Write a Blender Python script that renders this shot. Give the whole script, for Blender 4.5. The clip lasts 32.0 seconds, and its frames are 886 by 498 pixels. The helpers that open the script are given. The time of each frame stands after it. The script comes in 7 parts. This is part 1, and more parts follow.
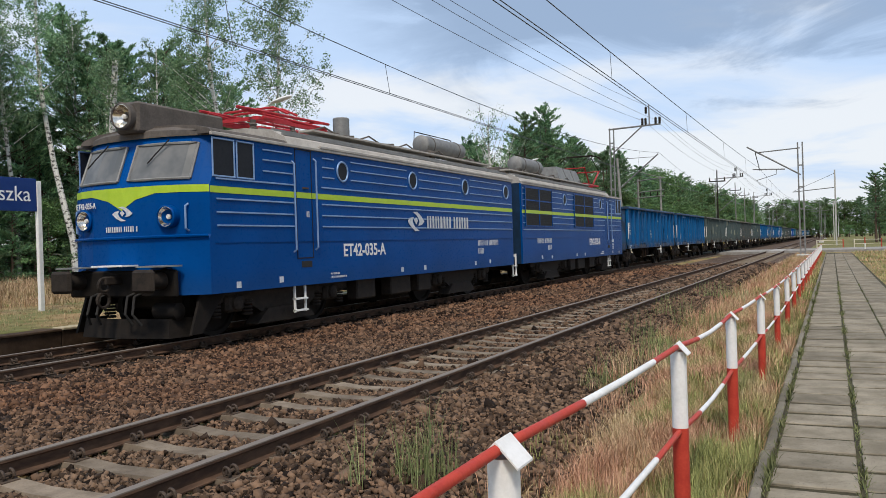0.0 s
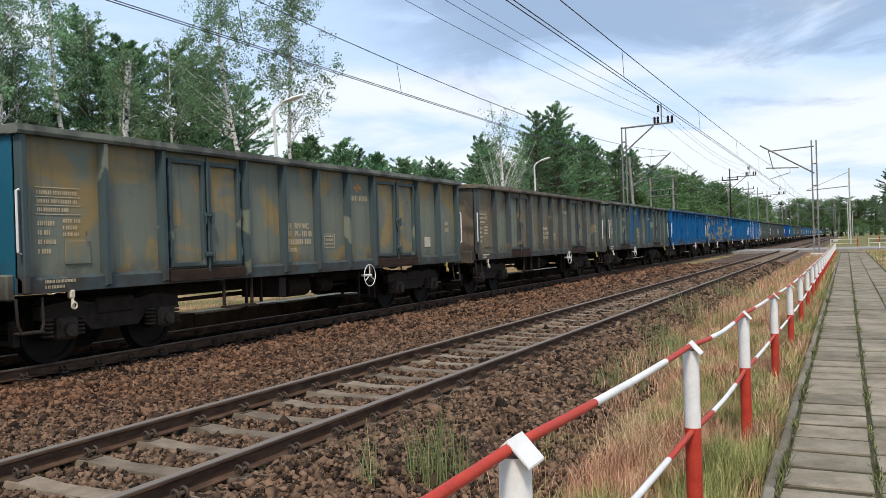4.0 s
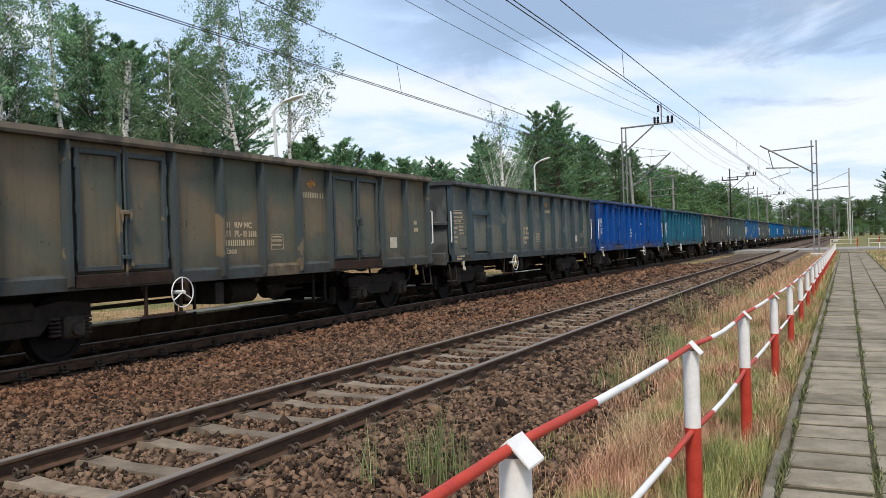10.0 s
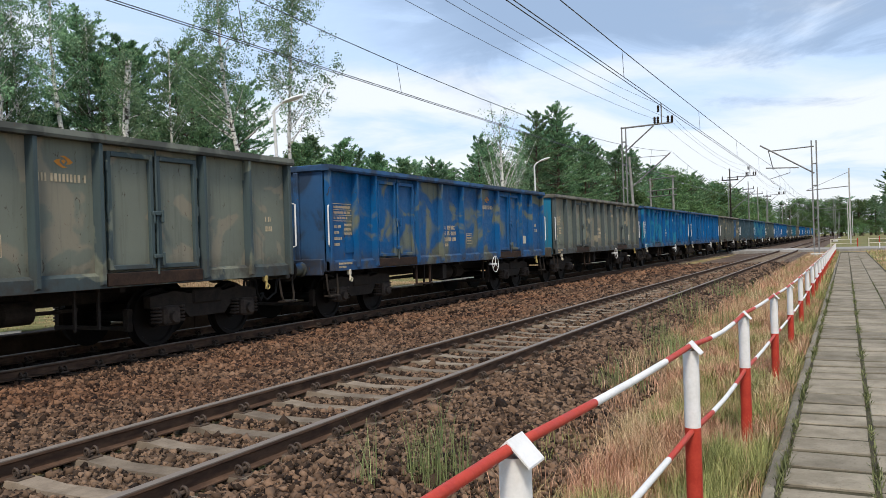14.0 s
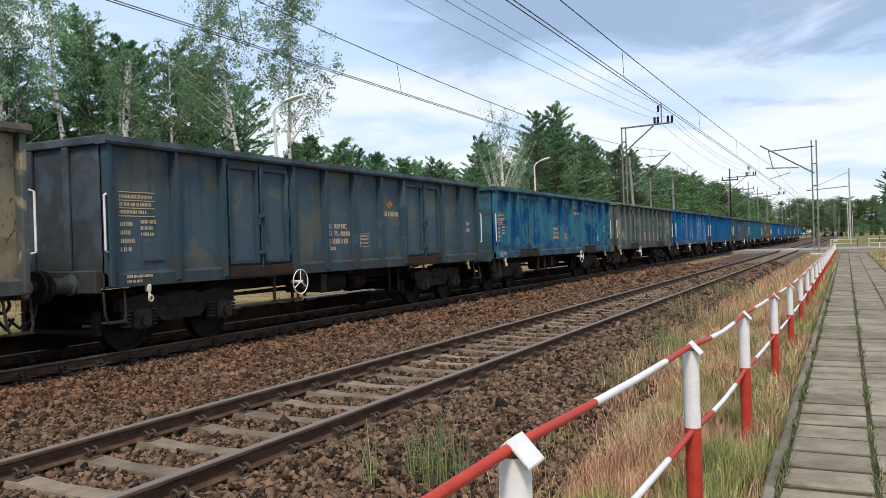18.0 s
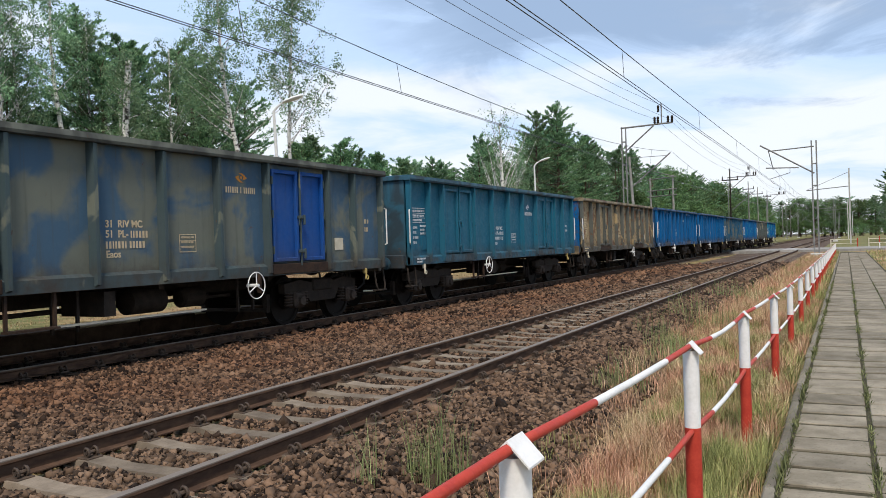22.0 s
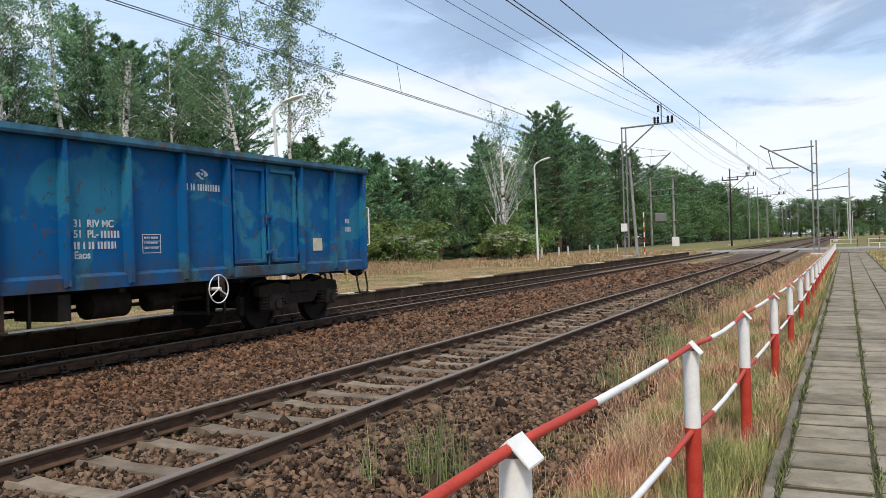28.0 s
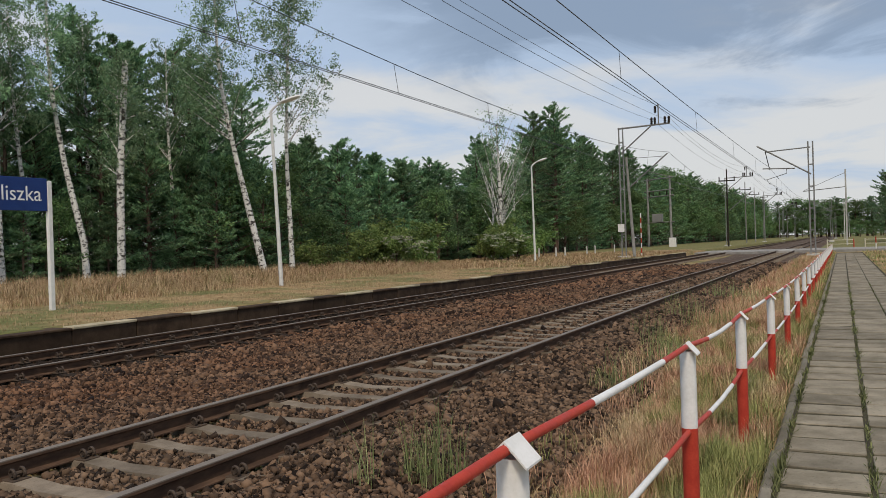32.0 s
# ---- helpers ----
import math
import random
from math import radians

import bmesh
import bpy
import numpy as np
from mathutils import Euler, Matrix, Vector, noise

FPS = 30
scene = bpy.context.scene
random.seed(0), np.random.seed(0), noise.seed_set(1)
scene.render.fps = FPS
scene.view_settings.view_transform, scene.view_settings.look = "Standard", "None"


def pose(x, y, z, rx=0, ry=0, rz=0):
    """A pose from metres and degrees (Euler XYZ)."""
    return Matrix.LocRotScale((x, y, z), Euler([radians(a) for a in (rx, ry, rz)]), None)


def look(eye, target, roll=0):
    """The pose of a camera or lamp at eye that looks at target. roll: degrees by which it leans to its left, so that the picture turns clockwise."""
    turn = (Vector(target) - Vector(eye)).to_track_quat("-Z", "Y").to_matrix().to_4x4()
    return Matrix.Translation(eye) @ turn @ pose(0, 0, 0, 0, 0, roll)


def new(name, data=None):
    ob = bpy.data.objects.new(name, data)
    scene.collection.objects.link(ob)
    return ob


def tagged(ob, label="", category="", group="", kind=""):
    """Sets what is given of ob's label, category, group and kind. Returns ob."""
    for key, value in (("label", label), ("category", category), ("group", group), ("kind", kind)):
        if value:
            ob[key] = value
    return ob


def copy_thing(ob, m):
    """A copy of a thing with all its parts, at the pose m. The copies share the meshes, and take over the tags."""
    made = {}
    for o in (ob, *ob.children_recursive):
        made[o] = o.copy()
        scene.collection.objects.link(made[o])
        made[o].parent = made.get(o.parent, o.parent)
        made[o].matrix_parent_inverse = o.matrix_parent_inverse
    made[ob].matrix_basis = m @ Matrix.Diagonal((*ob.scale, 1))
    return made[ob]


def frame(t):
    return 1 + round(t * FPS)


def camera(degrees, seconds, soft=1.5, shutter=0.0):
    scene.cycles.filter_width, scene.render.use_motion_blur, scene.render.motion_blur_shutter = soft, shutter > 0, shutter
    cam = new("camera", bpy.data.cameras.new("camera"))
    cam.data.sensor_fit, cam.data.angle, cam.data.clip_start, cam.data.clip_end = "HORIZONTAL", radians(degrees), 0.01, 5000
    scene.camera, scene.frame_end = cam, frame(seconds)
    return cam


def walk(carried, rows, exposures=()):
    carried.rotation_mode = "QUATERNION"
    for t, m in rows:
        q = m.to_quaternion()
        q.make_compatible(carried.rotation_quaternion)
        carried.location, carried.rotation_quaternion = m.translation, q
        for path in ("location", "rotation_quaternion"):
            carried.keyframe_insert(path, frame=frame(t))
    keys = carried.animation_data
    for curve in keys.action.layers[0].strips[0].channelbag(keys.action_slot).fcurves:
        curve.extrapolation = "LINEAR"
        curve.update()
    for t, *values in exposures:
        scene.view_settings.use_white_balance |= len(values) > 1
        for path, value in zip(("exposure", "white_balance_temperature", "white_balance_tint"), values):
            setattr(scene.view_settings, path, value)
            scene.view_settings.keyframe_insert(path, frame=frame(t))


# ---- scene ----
# Camera: held at breast height on the slab path beside the railway.
# World: x along the track (away from the viewer), y towards the far track, z = 0 at rail top.
EYE = (0.0, 0.0, 1.446)
LENS = 56.4


def view(yaw, pitch=-0.263, roll=-1.82):
    a, b = radians(26.02 + yaw), radians(pitch)
    way = Vector((math.cos(a) * math.cos(b), math.sin(a) * math.cos(b), math.sin(b)))
    return look(EYE, Vector(EYE) + way * 10, roll)


cam = camera(LENS, 32.0, soft=0.75, shutter=0.0)
walk(cam, [(0.0, view(-0.80, -0.22)), (0.2, view(-0.52, -0.22)), (0.5, view(-0.235, -0.22)), (1.0, view(-0.07, -0.25)), (1.5, view(0)),
           (31.3, view(0)), (31.6, view(-0.06)), (32.0, view(-0.2, -0.23))],
     exposures=[(0.0, 0.22, 6400, 10), (1.0, 0.38, 6320, 10), (28.0, 0.38, 6350, 10), (29.0, 0.22, 6600, 10), (30.0, 0.13, 6700, 10), (31.4, 0.06, 6720, 10), (32.0, -0.15, 6720, 10)])

# ---- light ----
SUN_EL, SUN_AZ = 56.0, 206.0
world = bpy.data.worlds.new("sky")
scene.world = world
world.use_nodes = True
wn, wl = world.node_tree.nodes, world.node_tree.links
wn.clear()
w_out = wn.new("ShaderNodeOutputWorld")
w_bg = wn.new("ShaderNodeBackground")
sky = wn.new("ShaderNodeTexSky")
sky.sky_type, sky.sun_disc = "NISHITA", False
sky.sun_elevation, sky.sun_rotation = radians(SUN_EL), radians(90 - SUN_AZ)
sky.air_density, sky.dust_density = 1.0, 2.0
w_co = wn.new("ShaderNodeTexCoord")
w_sep = wn.new("ShaderNodeSeparateXYZ")
wl.new(w_co.outputs["Generated"], w_sep.inputs[0])


def wmath(op, a, b=None, c=None, clamp=False):
    n = wn.new("ShaderNodeMath")
    n.operation, n.use_clamp = op, clamp
    for i, v in enumerate((a, b, c)):
        if v is None:
            continue
        if isinstance(v, (int, float)):
            n.inputs[i].default_value = v
        else:
            wl.new(v, n.inputs[i])
    return n.outputs[0]


def wmix(f, a, b):
    n = wn.new("ShaderNodeMix")
    n.data_type = "RGBA"
    for sock, v in ((n.inputs[0], f), (n.inputs[6], a), (n.inputs[7], b)):
        if isinstance(v, tuple):
            sock.default_value = (*v, 1)
        elif isinstance(v, (int, float)):
            sock.default_value = v
        else:
            wl.new(v, sock)
    return n.outputs[2]


# the cloud layer lies on a flat ceiling: direction divided by its height
w_z = wmath("MAXIMUM", w_sep.outputs[2], 0.0)
w_h = wmath("ADD", w_z, 0.10)
w_cx, w_cy = wmath("DIVIDE", w_sep.outputs[0], w_h), wmath("DIVIDE", w_sep.outputs[1], w_h)
w_vec = wn.new("ShaderNodeCombineXYZ")
wl.new(w_cx, w_vec.inputs[0]), wl.new(w_cy, w_vec.inputs[1])


def wnoise(scale, detail, rough, shift=0.0, distort=0.0):
    m = wn.new("ShaderNodeMapping")
    m.inputs["Location"].default_value = (shift, shift * 0.7, 0)
    wl.new(w_vec.outputs[0], m.inputs[0])
    n = wn.new("ShaderNodeTexNoise")
    wl.new(m.outputs[0], n.inputs["Vector"])
    n.inputs["Scale"].default_value, n.inputs["Detail"].default_value = scale, detail
    n.inputs["Roughness"].default_value, n.inputs["Distortion"].default_value = rough, distort
    return n.outputs[0]


def wramp(f, lo, hi):
    n = wn.new("ShaderNodeMapRange")
    n.interpolation_type = "SMOOTHSTEP"
    n.inputs["From Min"].default_value, n.inputs["From Max"].default_value = lo, hi
    wl.new(f, n.inputs[0])
    return n.outputs[0]


w_el = w_sep.outputs[2]
streaks = wnoise(1.2, 9, 0.62, 9.4, 0.7)
billow = wnoise(0.75, 8, 0.56, 3.1, 0.5)
# pale veil near the horizon, broken blue-grey above it, a dark bank overhead that thins out again
veil = wramp(wmath("ADD", wmath("MULTIPLY_ADD", w_el, -1.7, 0.46), wmath("MULTIPLY_ADD", billow, 1.5, -0.65)), 0.08, 0.42)
bank = wmath("MULTIPLY", wramp(wmath("MULTIPLY_ADD", streaks, 0.42, w_el), 0.37, 0.47), wramp(wmath("MULTIPLY_ADD", billow, 0.5, w_sep.outputs[1]), 0.78, 0.54))
thin = wramp(w_el, 0.85, 0.40)
painted = wmix(veil, (0.46, 0.59, 0.79), (0.705, 0.73, 0.76))
painted = wmix(wmath("MULTIPLY", bank, wmath("MULTIPLY_ADD", thin, 0.40, 0.36)), painted, (0.215, 0.295, 0.425))
w_sky = wn.new("ShaderNodeMix")
w_sky.data_type = "RGBA"
w_sky.inputs[0].default_value = 0.88
w_scale = wn.new("ShaderNodeVectorMath")
w_scale.operation = "SCALE"
wl.new(sky.outputs[0], w_scale.inputs[0])
w_scale.inputs[3].default_value = 0.10
wl.new(w_scale.outputs[0], w_sky.inputs[6])
wl.new(painted, w_sky.inputs[7])
wl.new(w_sky.outputs[2], w_bg.inputs[0])
w_bg.inputs[1].default_value = 1.1
wl.new(w_bg.outputs[0], w_out.inputs[0])

sun = new("sun", bpy.data.lights.new("sun", "SUN"))
sun.data.energy, sun.data.angle, sun.data.color = 2.7, radians(12), (1.0, 0.89, 0.75)
sun.matrix_world = look((0, 0, 60), Vector((0, 0, 60)) - Vector((math.cos(radians(SUN_EL)) * math.cos(radians(SUN_AZ)),
                        math.cos(radians(SUN_EL)) * math.sin(radians(SUN_AZ)), math.sin(radians(SUN_EL)))))


# ---- mesh builder ----
class Form:
    """Collects plain geometry for one mesh."""

    def __init__(self):
        self.v, self.f = [], []

    def add(self, verts, faces):
        n = len(self.v)
        self.v.extend(tuple(p) for p in verts)
        self.f.extend(tuple(i + n for i in f) for f in faces)
        return self

    def box(self, x0, x1, y0, y1, z0, z1, c=0.0):
        if c <= 0:
            vs = [(x, y, z) for x in (x0, x1) for y in (y0, y1) for z in (z0, z1)]
            return self.add(vs, [(0, 1, 3, 2), (4, 6, 7, 5), (0, 4, 5, 1), (2, 3, 7, 6), (0, 2, 6, 4), (1, 5, 7, 3)])
        c = min(c, abs(x1 - x0) * 0.45, abs(y1 - y0) * 0.45, abs(z1 - z0) * 0.45)
        vs, ids = [], {}
        for i, (x, sx) in enumerate(((x0, 1), (x1, -1))):
            for j, (y, sy) in enumerate(((y0, 1), (y1, -1))):
                for k, (z, sz) in enumerate(((z0, 1), (z1, -1))):
                    for a in range(3):
                        ids[i, j, k, a] = len(vs)
                        vs.append((x + sx * c * (a != 0), y + sy * c * (a != 1), z + sz * c * (a != 2)))
        fs = []
        for a in range(3):
            b, d = (a + 1) % 3, (a + 2) % 3
            for s in (0, 1):
                quad = []
                for u, w in ((0, 0), (1, 0), (1, 1), (0, 1)):
                    t = [0, 0, 0]
                    t[a], t[b], t[d] = s, u, w
                    quad.append(ids[(*t, a)])
                fs.append(tuple(quad if s else quad[::-1]))
            for u in (0, 1):
                for w in (0, 1):
                    t0, t1 = [0, 0, 0], [0, 0, 0]
                    t0[b], t0[d], t1[b], t1[d], t1[a] = u, w, u, w, 1
                    q = (ids[(*t0, b)], ids[(*t1, b)], ids[(*t1, d)], ids[(*t0, d)])
                    fs.append(q if u != w else q[::-1])
        for i in (0, 1):
            for j in (0, 1):
                for k in (0, 1):
                    fs.append(tuple(ids[i, j, k, a] for a in range(3)))
        return self.add(vs, fs)

    def rod(self, a, b, r0, r1=None, n=8, caps=True):
        a, b = Vector(a), Vector(b)
        r1 = r0 if r1 is None else r1
        d = (b - a).normalized()
        u = d.orthogonal().normalized()
        w = d.cross(u)
        vs = []
        for p, r in ((a, r0), (b, r1)):
            vs += [p + (u * math.cos(2 * math.pi * i / n) + w * math.sin(2 * math.pi * i / n)) * r for i in range(n)]
        fs = [(i, (i + 1) % n, n + (i + 1) % n, n + i) for i in range(n)]
        if caps:
            fs += [tuple(range(n))[::-1], tuple(range(n, 2 * n))]
        return self.add(vs, fs)

    def tube(self, pts, r, n=6):
        pts = [Vector(p) for p in pts]
        rs = r if isinstance(r, (list, tuple)) else [r] * len(pts)
        vs = []
        u = None
        for i, p in enumerate(pts):
            d = (pts[min(i + 1, len(pts) - 1)] - pts[max(i - 1, 0)]).normalized()
            u = d.orthogonal() if u is None else u - d * u.dot(d)
            u.normalize()
            w = d.cross(u)
            vs += [p + (u * math.cos(2 * math.pi * k / n) + w * math.sin(2 * math.pi * k / n)) * rs[i] for k in range(n)]
        fs = []
        for i in range(len(pts) - 1):
            fs += [(i * n + k, i * n + (k + 1) % n, (i + 1) * n + (k + 1) % n, (i + 1) * n + k) for k in range(n)]
        fs += [tuple(range(n))[::-1], tuple(range((len(pts) - 1) * n, len(pts) * n))]
        return self.add(vs, fs)

    def ring(self, centre, axis, r, t, n=20, m=6):
        c, d = Vector(centre), Vector(axis).normalized()
        u = d.orthogonal().normalized()
        w = d.cross(u)
        vs = []
        for i in range(n):
            e = u * math.cos(2 * math.pi * i / n) + w * math.sin(2 * math.pi * i / n)
            vs += [c + e * (r + t * math.cos(2 * math.pi * k / m)) + d * t * math.sin(2 * math.pi * k / m) for k in range(m)]
        fs = [(i * m + k, ((i + 1) % n) * m + k, ((i + 1) % n) * m + (k + 1) % m, i * m + (k + 1) % m) for i in range(n) for k in range(m)]
        return self.add(vs, fs)

    def lathe(self, centre, axis, prof, n=20):
        c, d = Vector(centre), Vector(axis).normalized()
        u = d.orthogonal().normalized()
        w = d.cross(u)
        vs = []
        for h, r in prof:
            vs += [c + d * h + (u * math.cos(2 * math.pi * i / n) + w * math.sin(2 * math.pi * i / n)) * r for i in range(n)]
        fs = []
        for j in range(len(prof) - 1):
            fs += [(j * n + i, j * n + (i + 1) % n, (j + 1) * n + (i + 1) % n, (j + 1) * n + i) for i in range(n)]
        fs += [tuple(range(n))[::-1], tuple(range((len(prof) - 1) * n, len(prof) * n))]
        return self.add(vs, fs)

    def sweep(self, prof, x0, x1, axis="x"):
        """A closed outline, points (y, z), pushed along x."""
        n = len(prof)
        vs = [(x0, y, z) for y, z in prof] + [(x1, y, z) for y, z in prof]
        fs = [(i, (i + 1) % n, n + (i + 1) % n, n + i) for i in range(n)] + [tuple(range(n))[::-1], tuple(range(n, 2 * n))]
        return self.add(vs, fs)

    def slab(self, outline, y0, y1):
        """A closed outline, points (x, z), pushed along y."""
        n = len(outline)
        vs = [(x, y0, z) for x, z in outline] + [(x, y1, z) for x, z in outline]
        fs = [(i, (i + 1) % n, n + (i + 1) % n, n + i) for i in range(n)] + [tuple(range(n)), tuple(range(n, 2 * n))[::-1]]
        return self.add(vs, fs)

    def mesh(self, name, material, smooth=False):
        me = bpy.data.meshes.new(name)
        me.from_pydata([tuple(p) for p in self.v], [], self.f)
        me.update()
        bm = bmesh.new()
        bm.from_mesh(me)
        bmesh.ops.recalc_face_normals(bm, faces=bm.faces)
        bm.to_mesh(me)
        bm.free()
        if material is not None:
            me.materials.append(material)
        if smooth:
            me.polygons.foreach_set("use_smooth", [True] * len(me.polygons))
            me.set_sharp_from_angle(angle=radians(40))
        return me


def part(name, form, material, parent=None, label="", at=None, smooth=False):
    """One mesh object under a thing or a part; form is a Form or a finished mesh."""
    me = form.mesh(name, material, smooth) if isinstance(form, Form) else form
    ob = new(name, me)
    if parent is not None:
        ob.parent = parent
    if at is not None:
        ob.location = at
    if label:
        ob["label"] = label
    return ob


def thing(name, label, category, group="", at=(0, 0, 0)):
    ob = new(name)
    ob.empty_display_size = 0.2
    ob.location = at
    return tagged(ob, label, category, group)


def solid(name, form, material, label, category, group="", kind="", at=(0, 0, 0), smooth=False):
    ob = part(name, form, material, None, "", at, smooth)
    return tagged(ob, label, category, group, kind)


def quick(name, verts, faces, material, smooth=False):
    """A large mesh straight from number arrays."""
    me = bpy.data.meshes.new(name)
    verts, faces = np.asarray(verts, dtype=np.float32), np.asarray(faces, dtype=np.int32)
    k = faces.shape[1]
    me.vertices.add(len(verts))
    me.vertices.foreach_set("co", verts.ravel())
    me.loops.add(faces.size)
    me.loops.foreach_set("vertex_index", faces.ravel())
    me.polygons.add(len(faces))
    me.polygons.foreach_set("loop_start", np.arange(0, faces.size, k, dtype=np.int32))
    me.update(calc_edges=True)
    me.materials.append(material)
    if smooth:
        me.polygons.foreach_set("use_smooth", [True] * len(me.polygons))
    return me


# ---- materials ----
class Paint:
    """A node material built step by step."""

    def __init__(self, name, rough=0.7, metal=0.0, spec=0.18):
        self.m = bpy.data.materials.new(name)
        self.m.use_nodes = True
        self.n, self.l = self.m.node_tree.nodes, self.m.node_tree.links
        self.b = self.n["Principled BSDF"]
        self.b.inputs["Roughness"].default_value, self.b.inputs["Metallic"].default_value = rough, metal
        self.b.inputs["Specular IOR Level"].default_value = spec
        self.co = self.n.new("ShaderNodeTexCoord")
        self.src = self.co.outputs["Object"]

    def world(self):
        self.src = self.n.new("ShaderNodeNewGeometry").outputs["Position"]
        return self

    def put(self, sock, v):
        if isinstance(v, tuple):
            sock.default_value = (*v, 1) if len(v) == 3 and sock.type == "RGBA" else v
        elif isinstance(v, (int, float)):
            sock.default_value = v
        else:
            self.l.new(v, sock)

    def noise(self, scale, detail=4, rough=0.55, stretch=(1, 1, 1), shift=0.0, distort=0.0):
        m = self.n.new("ShaderNodeMapping")
        m.inputs["Scale"].default_value = stretch
        m.inputs["Location"].default_value = (shift, shift * 1.7, shift * 0.6)
        self.l.new(self.src, m.inputs[0])
        t = self.n.new("ShaderNodeTexNoise")
        self.l.new(m.outputs[0], t.inputs["Vector"])
        t.inputs["Scale"].default_value, t.inputs["Detail"].default_value = scale, detail
        t.inputs["Roughness"].default_value, t.inputs["Distortion"].default_value = rough, distort
        return t.outputs[0]

    def cells(self, scale, out="Color"):
        t = self.n.new("ShaderNodeTexVoronoi")
        self.l.new(self.src, t.inputs["Vector"])
        t.inputs["Scale"].default_value = scale
        return t.outputs[out]

    def ramp(self, f, lo, hi, a=0.0, b=1.0):
        r = self.n.new("ShaderNodeMapRange")
        r.interpolation_type = "SMOOTHSTEP"
        self.put(r.inputs[0], f)
        for i, v in zip((1, 2, 3, 4), (lo, hi, a, b)):
            r.inputs[i].default_value = v
        return r.outputs[0]

    def math(self, op, a, b=0.0, c=None):
        m = self.n.new("ShaderNodeMath")
        m.operation = op
        self.put(m.inputs[0], a), self.put(m.inputs[1], b)
        if c is not None:
            self.put(m.inputs[2], c)
        return m.outputs[0]

    def mix(self, f, a, b, mode="MIX"):
        x = self.n.new("ShaderNodeMix")
        x.data_type, x.blend_type = "RGBA", mode
        self.put(x.inputs[0], f), self.put(x.inputs[6], a), self.put(x.inputs[7], b)
        return x.outputs[2]

    def axis(self, i):
        s = self.n.new("ShaderNodeSeparateXYZ")
        self.l.new(self.src, s.inputs[0])
        return s.outputs[i]

    def island(self):
        return self.n.new("ShaderNodeNewGeometry").outputs["Random Per Island"]

    def object_random(self):
        return self.n.new("ShaderNodeObjectInfo").outputs["Random"]

    def hsv(self, c, h=0.5, s=1.0, v=1.0):
        x = self.n.new("ShaderNodeHueSaturation")
        self.put(x.inputs["Color"], c), self.put(x.inputs["Hue"], h), self.put(x.inputs["Saturation"], s), self.put(x.inputs["Value"], v)
        return x.outputs[0]

    def bump(self, h, strength=0.3, dist=0.01):
        x = self.n.new("ShaderNodeBump")
        x.inputs["Strength"].default_value, x.inputs["Distance"].default_value = strength, dist
        self.put(x.inputs["Height"], h)
        self.l.new(x.outputs[0], self.b.inputs["Normal"])
        return self

    def colour(self, c, rough=None):
        self.put(self.b.inputs["Base Color"], c)
        if rough is not None:
            self.put(self.b.inputs["Roughness"], rough)
        return self.m


def plain(name, a, b, rough=0.7, metal=0.0, scale=6.0, bump=0.15, dist=0.004, stretch=(1, 1, 1)):
    """Two tones mixed by coarse and fine noise."""
    p = Paint(name, rough, metal)
    n1, n2 = p.noise(scale, 5, 0.6, stretch), p.noise(scale * 9, 3, 0.6, stretch, 2.0)
    f = p.ramp(p.math("MULTIPLY_ADD", n2, 0.4, p.math("MULTIPLY", n1, 0.75)), 0.35, 0.8)
    c = p.mix(f, a, b)
    p.bump(n2, bump, dist)
    return p.colour(c, p.ramp(n1, 0.3, 0.7, rough - 0.08, min(rough + 0.1, 1)))


# ---- materials of the setting ----
def make_rail():
    p = Paint("rail_steel", 0.5, 0.6, 0.2)
    n = p.noise(14, 4, 0.6, (0.3, 1, 1))
    top = p.ramp(p.axis(2), -0.012, -0.004)
    rust = p.mix(p.ramp(n, 0.35, 0.7), (0.060, 0.035, 0.023), (0.120, 0.070, 0.043))
    p.put(p.b.inputs["Metallic"], p.ramp(top, 0, 1, 0.0, 0.15))
    p.bump(p.noise(60, 3), 0.2, 0.002)
    return p.colour(p.mix(top, rust, (0.20, 0.165, 0.135)), p.ramp(top, 0, 1, 0.9, 0.6))


def make_stone():
    p = Paint("ballast_stone", 0.9)
    isl = p.math("POWER", p.island(), 1.3)
    p.world()
    grey = p.mix(isl, (0.009, 0.006, 0.004), (0.222, 0.150, 0.098))
    red = p.mix(isl, (0.013, 0.006, 0.004), (0.238, 0.122, 0.068))
    far = p.ramp(p.axis(1), 4.8, 7.6)
    blot = p.ramp(p.noise(0.5, 4, 0.6), 0.38, 0.62)
    f = p.math("MULTIPLY", p.math("MULTIPLY_ADD", far, 0.5, 0.30), p.math("MULTIPLY_ADD", blot, 0.6, 0.55))
    c = p.mix(f, grey, red)
    c = p.mix(p.ramp(p.noise(30, 3, 0.6), 0.55, 0.8, 0, 0.35), c, (0.25, 0.185, 0.13))
    # Stones between the far rails darkened: shade under the train put into their colour.
    train_shade = p.math("MULTIPLY", p.ramp(p.axis(1), 9.85, 10.15), p.ramp(p.axis(1), 11.9, 11.5))
    c = p.mix(p.math("MULTIPLY", train_shade, 0.9), c, (0.012, 0.009, 0.007))
    p.bump(p.noise(90, 3), 0.4, 0.003)
    return p.colour(c)


